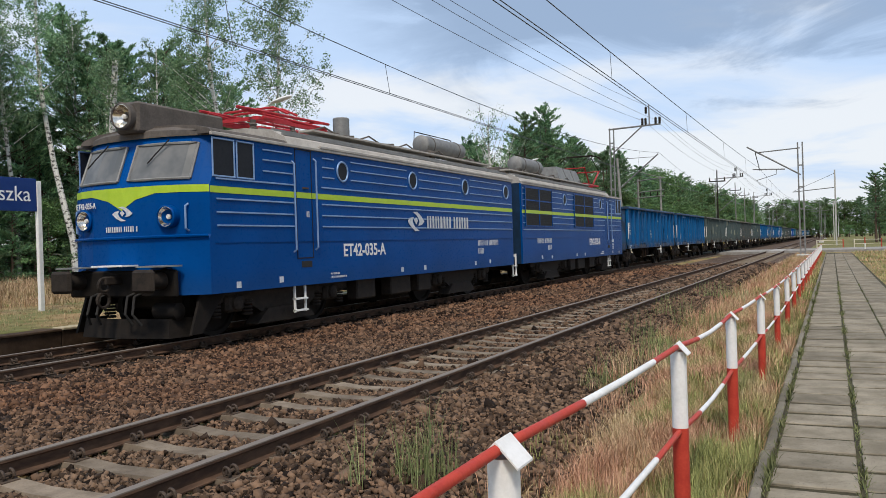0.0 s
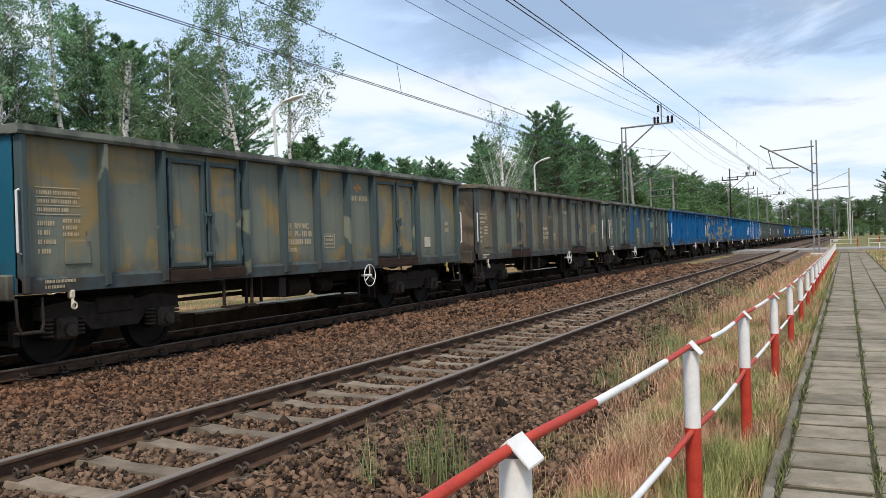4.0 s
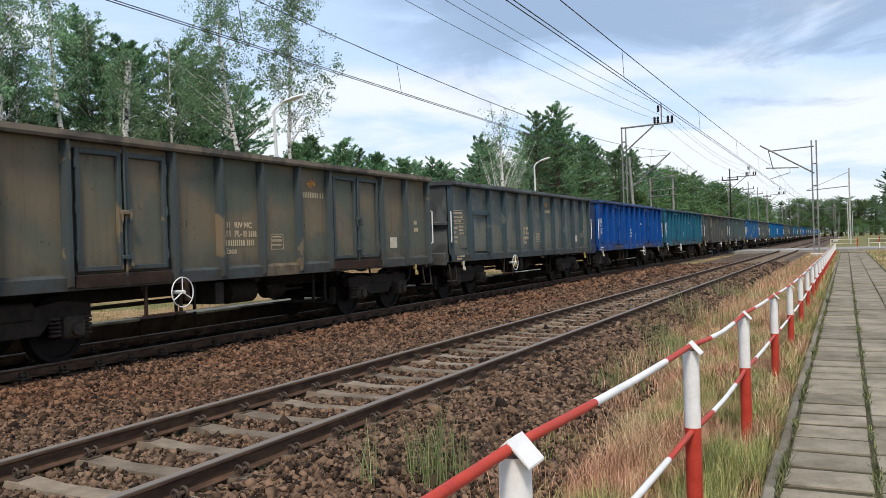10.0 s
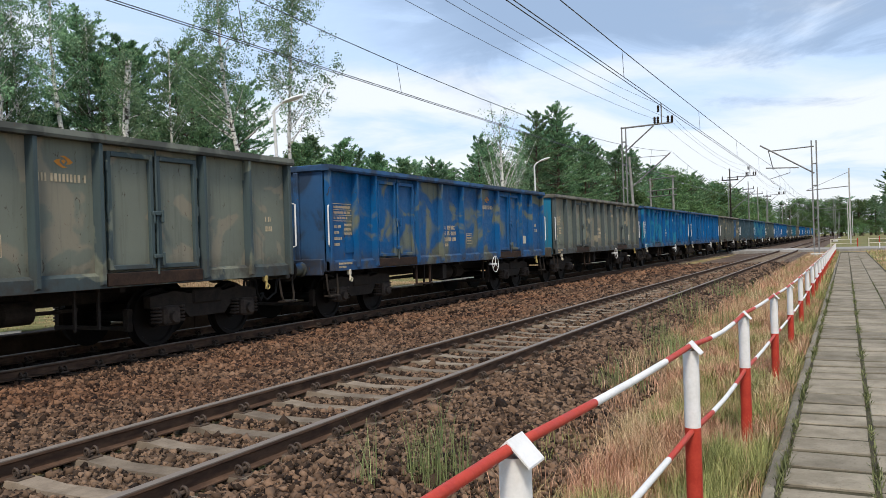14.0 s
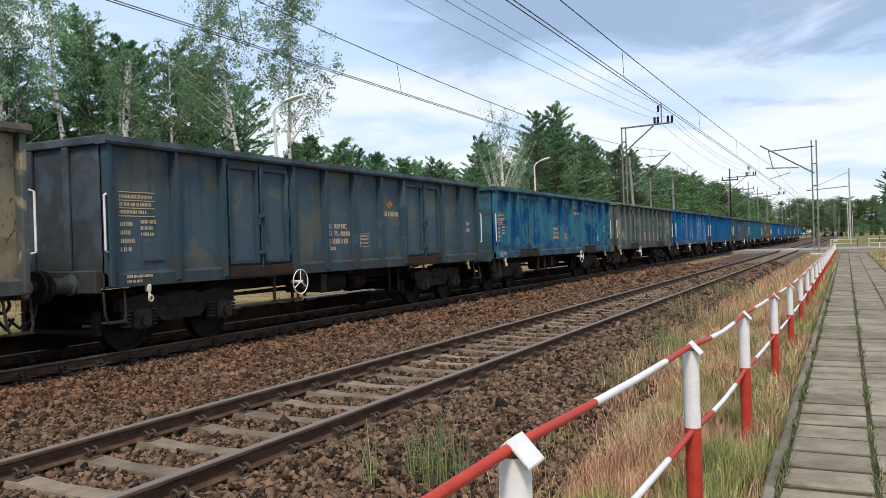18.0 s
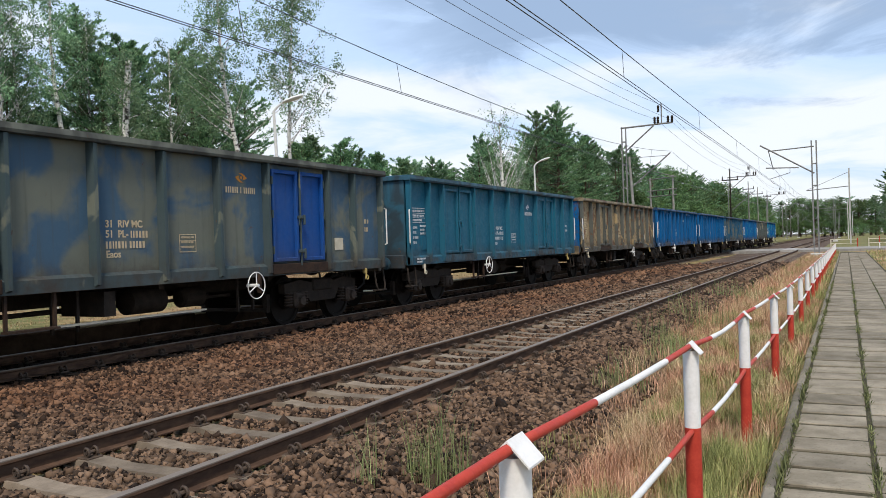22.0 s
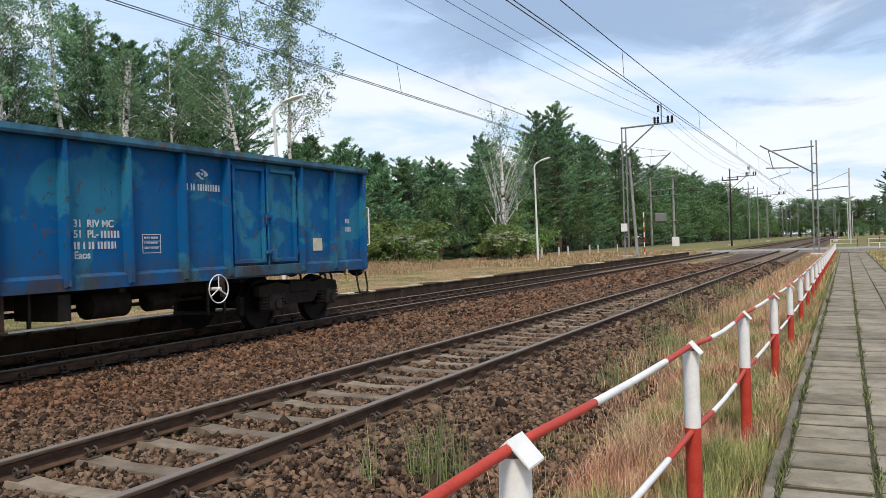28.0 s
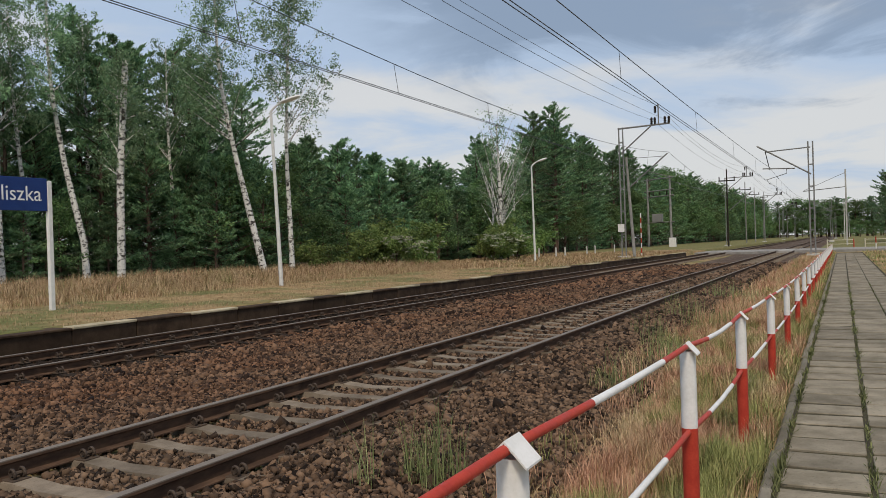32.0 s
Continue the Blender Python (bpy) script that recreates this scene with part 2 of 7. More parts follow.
def make_concrete(name, a, b, scale=3.0, moss=0.0):
    p = Paint(name, 0.9)
    rnd = p.object_random()
    p.world()
    n1, n2 = p.noise(scale, 6, 0.65), p.noise(scale * 18, 3, 0.6)
    c = p.mix(p.ramp(n1, 0.3, 0.7), a, b)
    c = p.mix(p.ramp(n2, 0.55, 0.75, 0, 0.5), c, tuple(v * 0.55 for v in a))
    if moss:
        c = p.mix(p.ramp(p.noise(1.7, 5, 0.7, shift=5), 0.58, 0.72, 0, moss), c, (0.085, 0.095, 0.045))
    c = p.hsv(c, 0.5, 1.0, p.ramp(rnd, 0, 1, 0.80, 1.12))
    p.bump(p.math("ADD", n2, p.math("MULTIPLY", n1, 0.6)), 0.5, 0.006)
    return p.colour(c)


def make_soil():
    p = Paint("soil", 0.95).world()
    y = p.axis(1)
    n1, n2, n3 = p.noise(0.35, 5, 0.6), p.noise(3.0, 5, 0.65), p.noise(25, 3, 0.6)
    dry = p.mix(p.ramp(n2, 0.3, 0.7), (0.26, 0.165, 0.080), (0.40, 0.285, 0.145))
    green = p.mix(p.ramp(n2, 0.3, 0.7), (0.10, 0.115, 0.035), (0.19, 0.19, 0.07))
    c = p.mix(p.ramp(n1, 0.42, 0.62), dry, green)
    c = p.mix(p.math("MULTIPLY", p.ramp(p.axis(0), 88, 100), 0.75), c, green)
    c = p.mix(p.ramp(n3, 0.45, 0.7, 0, 0.6), c, (0.13, 0.095, 0.055))
    # Soil turns dark brown between y 27 and 33, towards the wood.
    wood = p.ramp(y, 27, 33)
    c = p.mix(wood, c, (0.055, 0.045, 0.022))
    p.bump(p.math("ADD", n3, n2), 0.7, 0.03)
    return p.colour(c)


def make_bed():
    p = Paint("ballast_bed", 0.95).world()
    # Near-black bed: shade in the gaps between stones, put into its colour.
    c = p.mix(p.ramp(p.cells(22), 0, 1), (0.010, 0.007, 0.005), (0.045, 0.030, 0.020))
    # Far out, where few stones lie, the bed takes their paler tone.
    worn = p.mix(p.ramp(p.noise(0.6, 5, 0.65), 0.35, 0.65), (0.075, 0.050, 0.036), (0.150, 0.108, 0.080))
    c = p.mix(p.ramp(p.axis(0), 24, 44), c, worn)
    p.bump(p.cells(22, "Distance"), 0.9, 0.04)
    return p.colour(c)


M_RAIL, M_STONE, M_SOIL, M_BED = make_rail(), make_stone(), make_soil(), make_bed()
M_SLEEPER = make_concrete("sleeper_concrete", (0.135, 0.105, 0.076), (0.265, 0.212, 0.155))
M_SLAB = make_concrete("path_slab", (0.160, 0.136, 0.096), (0.290, 0.250, 0.186), 2.5, 0.35)
M_JOINT = plain("joint_soil", (0.030, 0.026, 0.016), (0.075, 0.065, 0.036), 0.95, 0, 6)
M_KERB = make_concrete("kerb_concrete", (0.15, 0.13, 0.10), (0.25, 0.225, 0.175), 3, 0.5)
M_SIGN_TXT = plain("sign_white", (0.80, 0.80, 0.80), (0.86, 0.86, 0.86), 0.5, 0, 5, 0.02)
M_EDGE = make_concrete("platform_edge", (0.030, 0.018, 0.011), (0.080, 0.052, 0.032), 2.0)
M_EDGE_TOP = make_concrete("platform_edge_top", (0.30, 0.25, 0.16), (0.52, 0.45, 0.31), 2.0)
M_POLE = make_concrete("pole_concrete", (0.40, 0.39, 0.36), (0.55, 0.54, 0.50), 1.5)
M_DULL_POLE = make_concrete("weathered_pole", (0.19, 0.185, 0.17), (0.31, 0.30, 0.28), 1.5)
M_IRON = plain("dark_iron", (0.055, 0.042, 0.035), (0.12, 0.085, 0.06), 0.75, 0.2, 12)
M_GREY_STEEL = plain("galvanised_steel", (0.17, 0.17, 0.165), (0.28, 0.28, 0.27), 0.6, 0.3, 5)
M_WIRE = plain("wire_copper", (0.05, 0.05, 0.055), (0.09, 0.09, 0.09), 0.5, 0.4, 5)
M_WHITE = plain("white_paint", (0.66, 0.65, 0.62), (0.80, 0.79, 0.77), 0.45, 0, 7)
M_RED = plain("red_paint", (0.36, 0.035, 0.022), (0.50, 0.06, 0.035), 0.5, 0, 8)
M_BLACK = plain("black_rubber", (0.018, 0.018, 0.018), (0.04, 0.038, 0.035), 0.7, 0, 9)
M_SIGN_BLUE = plain("sign_blue", (0.012, 0.035, 0.15), (0.018, 0.05, 0.19), 0.4, 0, 3, 0.03)
M_ASPHALT = make_concrete("asphalt", (0.26, 0.245, 0.22), (0.40, 0.375, 0.34), 2)


# ---- ground ----
T1, T2, GAUGE = 4.746, 10.62, 1.507      # track centres and rail spacing
STEP, PHASE = 0.6124, 3.987              # sleeper spacing


def ground_z(x, y):
    if y > 12.6:
        return 0.19 + 0.02 * math.sin(x * 0.9) * math.sin(y * 1.1) + (0.012 * (y - 24) if y > 24 else 0)
    if y > 12.45:
        return 0.0
    if y > 12.1:
        return -0.27
    if y > 9.0:
        return -0.21
    if y > 6.4:
        return -0.19 - 0.05 * math.sin((y - 6.4) / 2.6 * math.pi)
    if y > 3.2:
        return -0.21
    if y > 1.9:
        return -0.21 - 0.10 * (3.2 - y) / 1.3
    if y > 0.55:
        return -0.31 + 0.12 * (1.9 - y) / 1.35
    return -0.19


def build_ground():
    ys = [-900, -300, -120, -60, -30, -15, -8, -4, -2.6, -1.5, 0.1, 0.5, 0.6, 1.0, 1.4, 1.9, 2.3, 2.8, 3.2, 4.0, 5.4, 6.3, 6.6, 7.2, 7.8, 8.4,
          9.0, 9.1, 10.5, 12.0, 12.1, 12.15, 12.44, 12.6, 12.65, 13.2, 14.2, 15.2, 16.4, 17.6, 19, 21, 23, 25, 28, 32, 40, 60, 120, 300, 900]
    xs = [-900, -300, -100, -40, -20] + [-10 + 1.0 * i for i in range(70)] + [62, 66, 70, 80, 90, 100, 120, 150, 200, 300, 500, 900, 2000]
    vs, fs = [], []
    for x in xs:
        for y in ys:
            vs.append((x, y, ground_z(x, y) - (0.02 if x > 70 and -1 < y < 12 else 0)))
    n = len(ys)
    for i in range(len(xs) - 1):
        for j in range(n - 1):
            fs.append((i * n + j, (i + 1) * n + j, (i + 1) * n + j + 1, i * n + j + 1))
    return vs, fs


g_v, g_f = build_ground()
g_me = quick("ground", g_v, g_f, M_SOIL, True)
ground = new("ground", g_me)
tagged(ground, "dry grassy soil beside a railway", "ground", "", "structure")
# ballast bed: two low banks of crushed stone
bed = Form()
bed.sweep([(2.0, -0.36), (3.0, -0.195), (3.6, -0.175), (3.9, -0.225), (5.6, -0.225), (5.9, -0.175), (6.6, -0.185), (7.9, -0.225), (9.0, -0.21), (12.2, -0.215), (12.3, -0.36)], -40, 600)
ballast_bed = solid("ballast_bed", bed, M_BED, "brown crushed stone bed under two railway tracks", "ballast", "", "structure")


def stones(rng, x0, x1, y0, y1, per_m2, size, zfun, keep=None):
    n = int((x1 - x0) * (y1 - y0) * per_m2)
    c = np.stack([rng.uniform(x0, x1, n), rng.uniform(y0, y1, n), np.zeros(n)], 1)
    if keep is not None:
        c = c[keep(c)]
    n = len(c)
    c[:, 2] = zfun(c[:, 0], c[:, 1]) + rng.uniform(-0.020, 0.020, n)
    base = np.array([(x, y, z) for x in (-1, 1) for y in (-1, 1) for z in (-1, 1)], float) * 0.5
    v = base[None] * (1 + rng.uniform(-0.62, 0.28, (n, 8, 3)))
    v = v * (size * rng.lognormal(0, 0.33, (n, 1, 1))) * rng.uniform(0.7, 1.25, (n, 1, 3))
    q = rng.normal(size=(n, 4))
    q /= np.linalg.norm(q, axis=1)[:, None]
    w, x, y, z = q.T
    r = np.stack([1 - 2 * (y * y + z * z), 2 * (x * y - z * w), 2 * (x * z + y * w), 2 * (x * y + z * w), 1 - 2 * (x * x + z * z), 2 * (y * z - x * w),
                  2 * (x * z - y * w), 2 * (y * z + x * w), 1 - 2 * (x * x + y * y)], 1).reshape(n, 3, 3)
    v = np.einsum("nij,nkj->nki", r, v) + c[:, None]
    f = np.array([(0, 1, 3, 2), (4, 6, 7, 5), (0, 4, 5, 1), (2, 3, 7, 6), (0, 2, 6, 4), (1, 5, 7, 3)])
    return v.reshape(-1, 3), (f[None] + 8 * np.arange(n)[:, None, None]).reshape(-1, 4)


def bed_z(x, y):
    z = np.interp(y, [1.6, 2.0, 3.0, 3.7, 3.95, 5.55, 5.75, 6.6, 7.9, 9.0, 9.6, 11.6, 12.2, 12.3], [-0.32, -0.30, -0.155, -0.135, -0.195, -0.195, -0.135, -0.15, -0.20, -0.17, -0.195, -0.195, -0.17, -0.18])
    return z + 0.012 * np.sin(x * 2.1 + y * 3.3) * np.sin(x * 1.3 - y * 2.2)


def off_sleepers(c):
    d = (c[:, 0] - PHASE + STEP / 2) % STEP - STEP / 2
    on1 = (np.abs(d) < 0.115) & (np.abs(c[:, 1] - T1) < 0.72)
    d2 = (c[:, 0] - PHASE - 0.25 + STEP / 2) % STEP - STEP / 2
    on2 = (np.abs(d2) < 0.10) & (np.abs(c[:, 1] - T2) < 1.0)
    rail = np.zeros(len(c), bool)
    for t in (T1, T2):
        for s in (-1, 1):
            rail |= np.abs(c[:, 1] - t - s * GAUGE / 2) < 0.085
    return ~(on1 | on2 | rail)


def build_stones():
    rng = np.random.default_rng(5)
    vs, fs, n = [], [], 0

    def edge(c):
        lim = np.interp(c[:, 0], [4, 6, 9, 13, 18, 26, 60], [1.75, 1.85, 2.15, 2.5, 2.8, 3.0, 3.2])
        return off_sleepers(c) & (c[:, 1] > lim + rng.normal(0, 0.22, len(c)) - 0.1)

    for x0, x1, y0, y1, d, s in ((3.2, 8.6, 1.8, 7.4, 1700, 0.031), (3.0, 8.6, 7.4, 12.3, 850, 0.037), (8.6, 14, 2.0, 9.4, 950, 0.036), (8.6, 16, 9.4, 12.3, 420, 0.044),
                                 (14, 28, 2.6, 9.6, 360, 0.050), (16, 28, 9.6, 12.3, 140, 0.06), (28, 50, 2.9, 9.6, 90, 0.085)):
        v, f = stones(rng, x0, x1, y0, y1, d, s, bed_z, edge)
        vs.append(v), fs.append(f + n)
        n += len(v)
    return np.concatenate(vs), np.concatenate(fs)


b_v, b_f = build_stones()
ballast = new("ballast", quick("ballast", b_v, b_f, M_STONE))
tagged(ballast, "rusty brown crushed stones between the rails", "ballast", "", "stuff")

# ---- tracks ----
RAIL = [(-0.036, 0.0), (0.036, 0.0), (0.036, -0.026), (0.012, -0.040), (0.009, -0.118), (0.064, -0.132), (0.064, -0.142), (-0.064, -0.142), (-0.064, -0.132),
        (-0.009, -0.118), (-0.012, -0.040), (-0.036, -0.026)]
rails = thing("railway_track", "two tracks of rusty steel rails with polished running tops", "railway track")
rails["kind"] = "structure"
for centre in (T1, T2):
    for side in (-1, 1):
        f = Form().sweep([(y + centre + side * GAUGE / 2, z) for y, z in RAIL], -60, 620)
        part("rail", f, M_RAIL, rails, "rusty rail with polished head")


def sleeper_form():
    f = Form()
    prof = [(-1.25, -0.135), (-0.95, -0.128), (-0.55, -0.138), (-0.28, -0.165), (0.28, -0.165), (0.55, -0.138), (0.95, -0.128), (1.25, -0.135)]
    n = len(prof)
    vs = []
    for y, z in prof:
        vs += [(-0.095, y, z), (0.095, y, z), (0.135, y, -0.32), (-0.135, y, -0.32)]
    fs = [(i * 4 + k, i * 4 + (k + 1) % 4, (i + 1) * 4 + (k + 1) % 4, (i + 1) * 4 + k) for i in range(n - 1) for k in range(4)]
    return f.add(vs, fs + [(0, 1, 2, 3), ((n - 1) * 4 + 3, (n - 1) * 4 + 2, (n - 1) * 4 + 1, (n - 1) * 4)])


def clip_form():
    """Base plate with two bent spring clips, at one rail foot."""
    f = Form().box(-0.075, 0.075, -0.17, 0.17, -0.142, -0.126, 0.004)
    for s in (-1, 1):
        for dx in (-0.040, 0.040):
            f.ring((dx, s * 0.118, -0.090), (1, 0.15 * s, 0.1), 0.033, 0.0115, 14, 6)
        f.rod((-0.05, s * 0.118, -0.092), (0.05, s * 0.118, -0.092), 0.016, n=8)
    return f


sleeper_me = sleeper_form().mesh("sleeper", M_SLEEPER)
# Far track's sleepers use the dark bed material: shade put into their colour.
shaded_sleeper_me = sleeper_form().mesh("sleeper", M_BED)
clip_me = clip_form().mesh("rail_fastening", M_IRON)
for k in range(-4, 74):
    x = PHASE + k * STEP
    part("sleeper", sleeper_me, None, rails, at=(x, T1, random.uniform(-0.006, 0.004)))
    if k < 50:
        for s in (-1, 1):
            part("rail_fastening", clip_me, None, rails, at=(x, T1 + s * GAUGE / 2, 0))
for k in range(-2, 60):
    x = PHASE + 0.25 + k * STEP
    part("sleeper", shaded_sleeper_me, None, rails, at=(x, T2, -0.02))
    if k < 44:
        for s in (-1, 1):
            part("rail_fastening", clip_me, None, rails, at=(x, T2 + s * GAUGE / 2, 0))
rest = Form()
for k in range(74, 190):
    rest.box(PHASE + k * STEP - 0.12, PHASE + k * STEP + 0.12, T1 - 1.25, T1 + 1.25, -0.3, -0.145)
for k in range(60, 190):
    rest.box(PHASE + k * STEP - 0.12, PHASE + k * STEP + 0.12, T2 - 1.25, T2 + 1.25, -0.3, -0.15)
far_sleepers = part("far_sleepers", rest, M_SLEEPER, rails)
far_sleepers["kind"] = "stuff"

# ---- platform across the tracks ----
platform = thing("platform_edge", "low weathered concrete platform edge with patches of pale slabs", "platform")
platform["kind"] = "structure"
rng_p = random.Random(3)
x = 10.32 - 1.49 * 16
k = 0
while x < 74:
    w = 1.49
    pale = k % 2 == 0 if x < 30 else rng_p.random() < 0.5
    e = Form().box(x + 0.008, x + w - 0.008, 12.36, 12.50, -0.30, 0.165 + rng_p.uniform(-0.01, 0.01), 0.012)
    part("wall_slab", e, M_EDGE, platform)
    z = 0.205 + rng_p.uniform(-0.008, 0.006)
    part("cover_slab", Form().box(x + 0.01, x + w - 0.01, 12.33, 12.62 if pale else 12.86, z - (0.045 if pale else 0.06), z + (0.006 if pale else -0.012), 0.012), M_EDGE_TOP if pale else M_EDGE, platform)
    x += w
    k += 1

# ---- slab path and fence ----
path = thing("pavement", "slab path of worn grey concrete with mossy joints", "pavement")
path["kind"] = "structure"
rng_s = random.Random(8)
part("path_bed", Form().box(-2, 75, -1.42, 0.44, -0.30, -0.160), M_JOINT, path, "dark soil under the slabs")
slab_me = {w: Form().box(-0.208, 0.208, -w / 2, w / 2, -0.06, 0.0, 0.006).mesh("slab", M_SLAB) for w in (0.52, 0.54, 0.62)}
for k in range(-2, 150):
    for j, (yc, w) in enumerate(((0.145, 0.52), (-0.425, 0.54), (-1.03, 0.62))):
        s = part("slab", slab_me[w], None, path, at=(0.62 + 0.478 * k + 0.05 * j, yc, -0.15 + rng_s.uniform(-0.006, 0.006)))
        s.rotation_euler = (rng_s.uniform(-0.010, 0.010), rng_s.uniform(-0.022, 0.022), rng_s.uniform(-0.010, 0.010))
kerb_me = Form().box(-0.49, 0.49, -0.035, 0.035, -0.16, 0.02, 0.014).mesh("kerb_stone", M_KERB)
for k in range(70):
    s = part("kerb_stone", kerb_me, None, path, at=(1.0 + k, 0.475 + rng_s.uniform(-0.008, 0.008), -0.15 + rng_s.uniform(-0.012, 0.01)))
    s.rotation_euler = (0, 0, rng_s.uniform(-0.008, 0.008))

fence = thing("fence", "red and white painted steel tube fence with capped posts", "fence")
FENCE_Y = 0.76
posts = [1.93, 4.52, 7.04, 10.1, 13.05, 16.1, 19.0] + [19.0 + 2.9 * i for i in range(1, 19)]


def cap_z(x):
    return float(np.interp(x, [-4, 1.93, 4.52, 7.04, 10.1, 13.05, 16.1, 72], [1.00, 0.935, 0.866, 0.812, 0.752, 0.70, 0.68, 0.60]))


for x in [-0.8] + posts:
    z = cap_z(x)
    post = part("post", Form().rod((0, 0, z - 0.43), (0, 0, z - 0.02), 0.042, n=14), M_WHITE, fence, "white upper half of a tube post", (x, FENCE_Y, 0), True)
    part("post_foot", Form().rod((0, 0, -0.5), (0, 0, z - 0.43), 0.0425, n=14), M_RED, post, "red lower half of the post", None, True)
    cap = Form().add([(-0.055, -0.058, -0.034), (-0.055, 0, 0.028), (-0.055, 0.040, -0.012), (0.055, -0.058, -0.034), (0.055, 0, 0.028), (0.055, 0.040, -0.012),
                      (-0.055, -0.058, -0.040), (-0.055, 0, 0.021), (-0.055, 0.040, -0.019), (0.055, -0.058, -0.040), (0.055, 0, 0.021), (0.055, 0.040, -0.019)],
                     [(0, 1, 4, 3), (1, 2, 5, 4), (6, 9, 10, 7), (7, 10, 11, 8), (0, 6, 7, 1), (1, 7, 8, 2), (3, 4, 10, 9), (4, 5, 11, 10), (0, 3, 9, 6), (2, 8, 11, 5)])
    part("cap", cap, M_WHITE, post, "white folded steel cap", (0, 0, z))


def fence_rail(z_off, colours):
    """Tubes painted in turns; a bay is four stretches."""
    xs = [-0.8] + posts
    for a, b in zip(xs[:-1], xs[1:]):
        za, zb = cap_z(a) - z_off, cap_z(b) - z_off
        cuts = [0.0, 0.28, 0.74, 1.0]
        for i, (u, w) in enumerate(zip(cuts[:-1], cuts[1:])):
            sag = 0.035 if 4 < a < 5 else 0.012
            pts = [(a + (b - a) * t, FENCE_Y, za + (zb - za) * t - sag * math.sin(t * math.pi)) for t in (u, (u + w) / 2, w)]
            part("rail_tube", Form().tube(pts, 0.0148, 10), M_WHITE if (i == 1) == colours else M_RED, fence, "", None, True)


fence_rail(-0.004, True)
fence_rail(0.448, True)


# ---- lettering ----
def words(text, size, x, z, y, material, parent, label="", plane="side", align="LEFT", bold=0.022):
    """Raised lettering in the built-in font, facing -y (side) or -x (front)."""
    cu = bpy.data.curves.new("lettering", "FONT")
    cu.body, cu.size, cu.extrude, cu.align_x, cu.offset = text, size, 0.002, align, size * bold
    tmp = new("lettering", cu)
    me = bpy.data.meshes.new_from_object(tmp.evaluated_get(bpy.context.evaluated_depsgraph_get()))
    bpy.data.objects.remove(tmp)
    me.materials.clear()
    me.materials.append(material)
    ob = part("lettering", me, None, parent, label)
    ob.matrix_local = pose(x, y, z, 90, 0, {"side": 0, "front": -90, "back": 180}[plane])
    return ob


# ---- freight wagons ----
M_RUST = plain("rusty_frame", (0.022, 0.015, 0.012), (0.066, 0.040, 0.027), 0.85, 0.1, 5)
M_BOGIE = plain("bogie_iron", (0.015, 0.012, 0.010), (0.046, 0.036, 0.028), 0.8, 0.1, 7)
M_SPRING = plain("dusty_casting", (0.030, 0.023, 0.018), (0.085, 0.064, 0.050), 0.85, 0, 9)
M_SOOT = plain("soot", (0.006, 0.005, 0.004), (0.020, 0.016, 0.013), 0.85, 0, 7)
M_WHEEL = plain("wheel_steel", (0.006, 0.005, 0.004), (0.017, 0.014, 0.012), 0.7, 0.2, 7)
M_INSIDE = plain("coal_dark", (0.02, 0.018, 0.017), (0.06, 0.05, 0.045), 0.9, 0, 4)
M_YELLOW = plain("yellow_paint", (0.55, 0.33, 0.02), (0.70, 0.45, 0.04), 0.5, 0, 9)
M_OCHRE = plain("dull_yellow", (0.30, 0.22, 0.07), (0.46, 0.36, 0.14), 0.6, 0, 9)
M_CREAM = plain("cream_paint", (0.52, 0.46, 0.34), (0.66, 0.60, 0.47), 0.6, 0, 9)


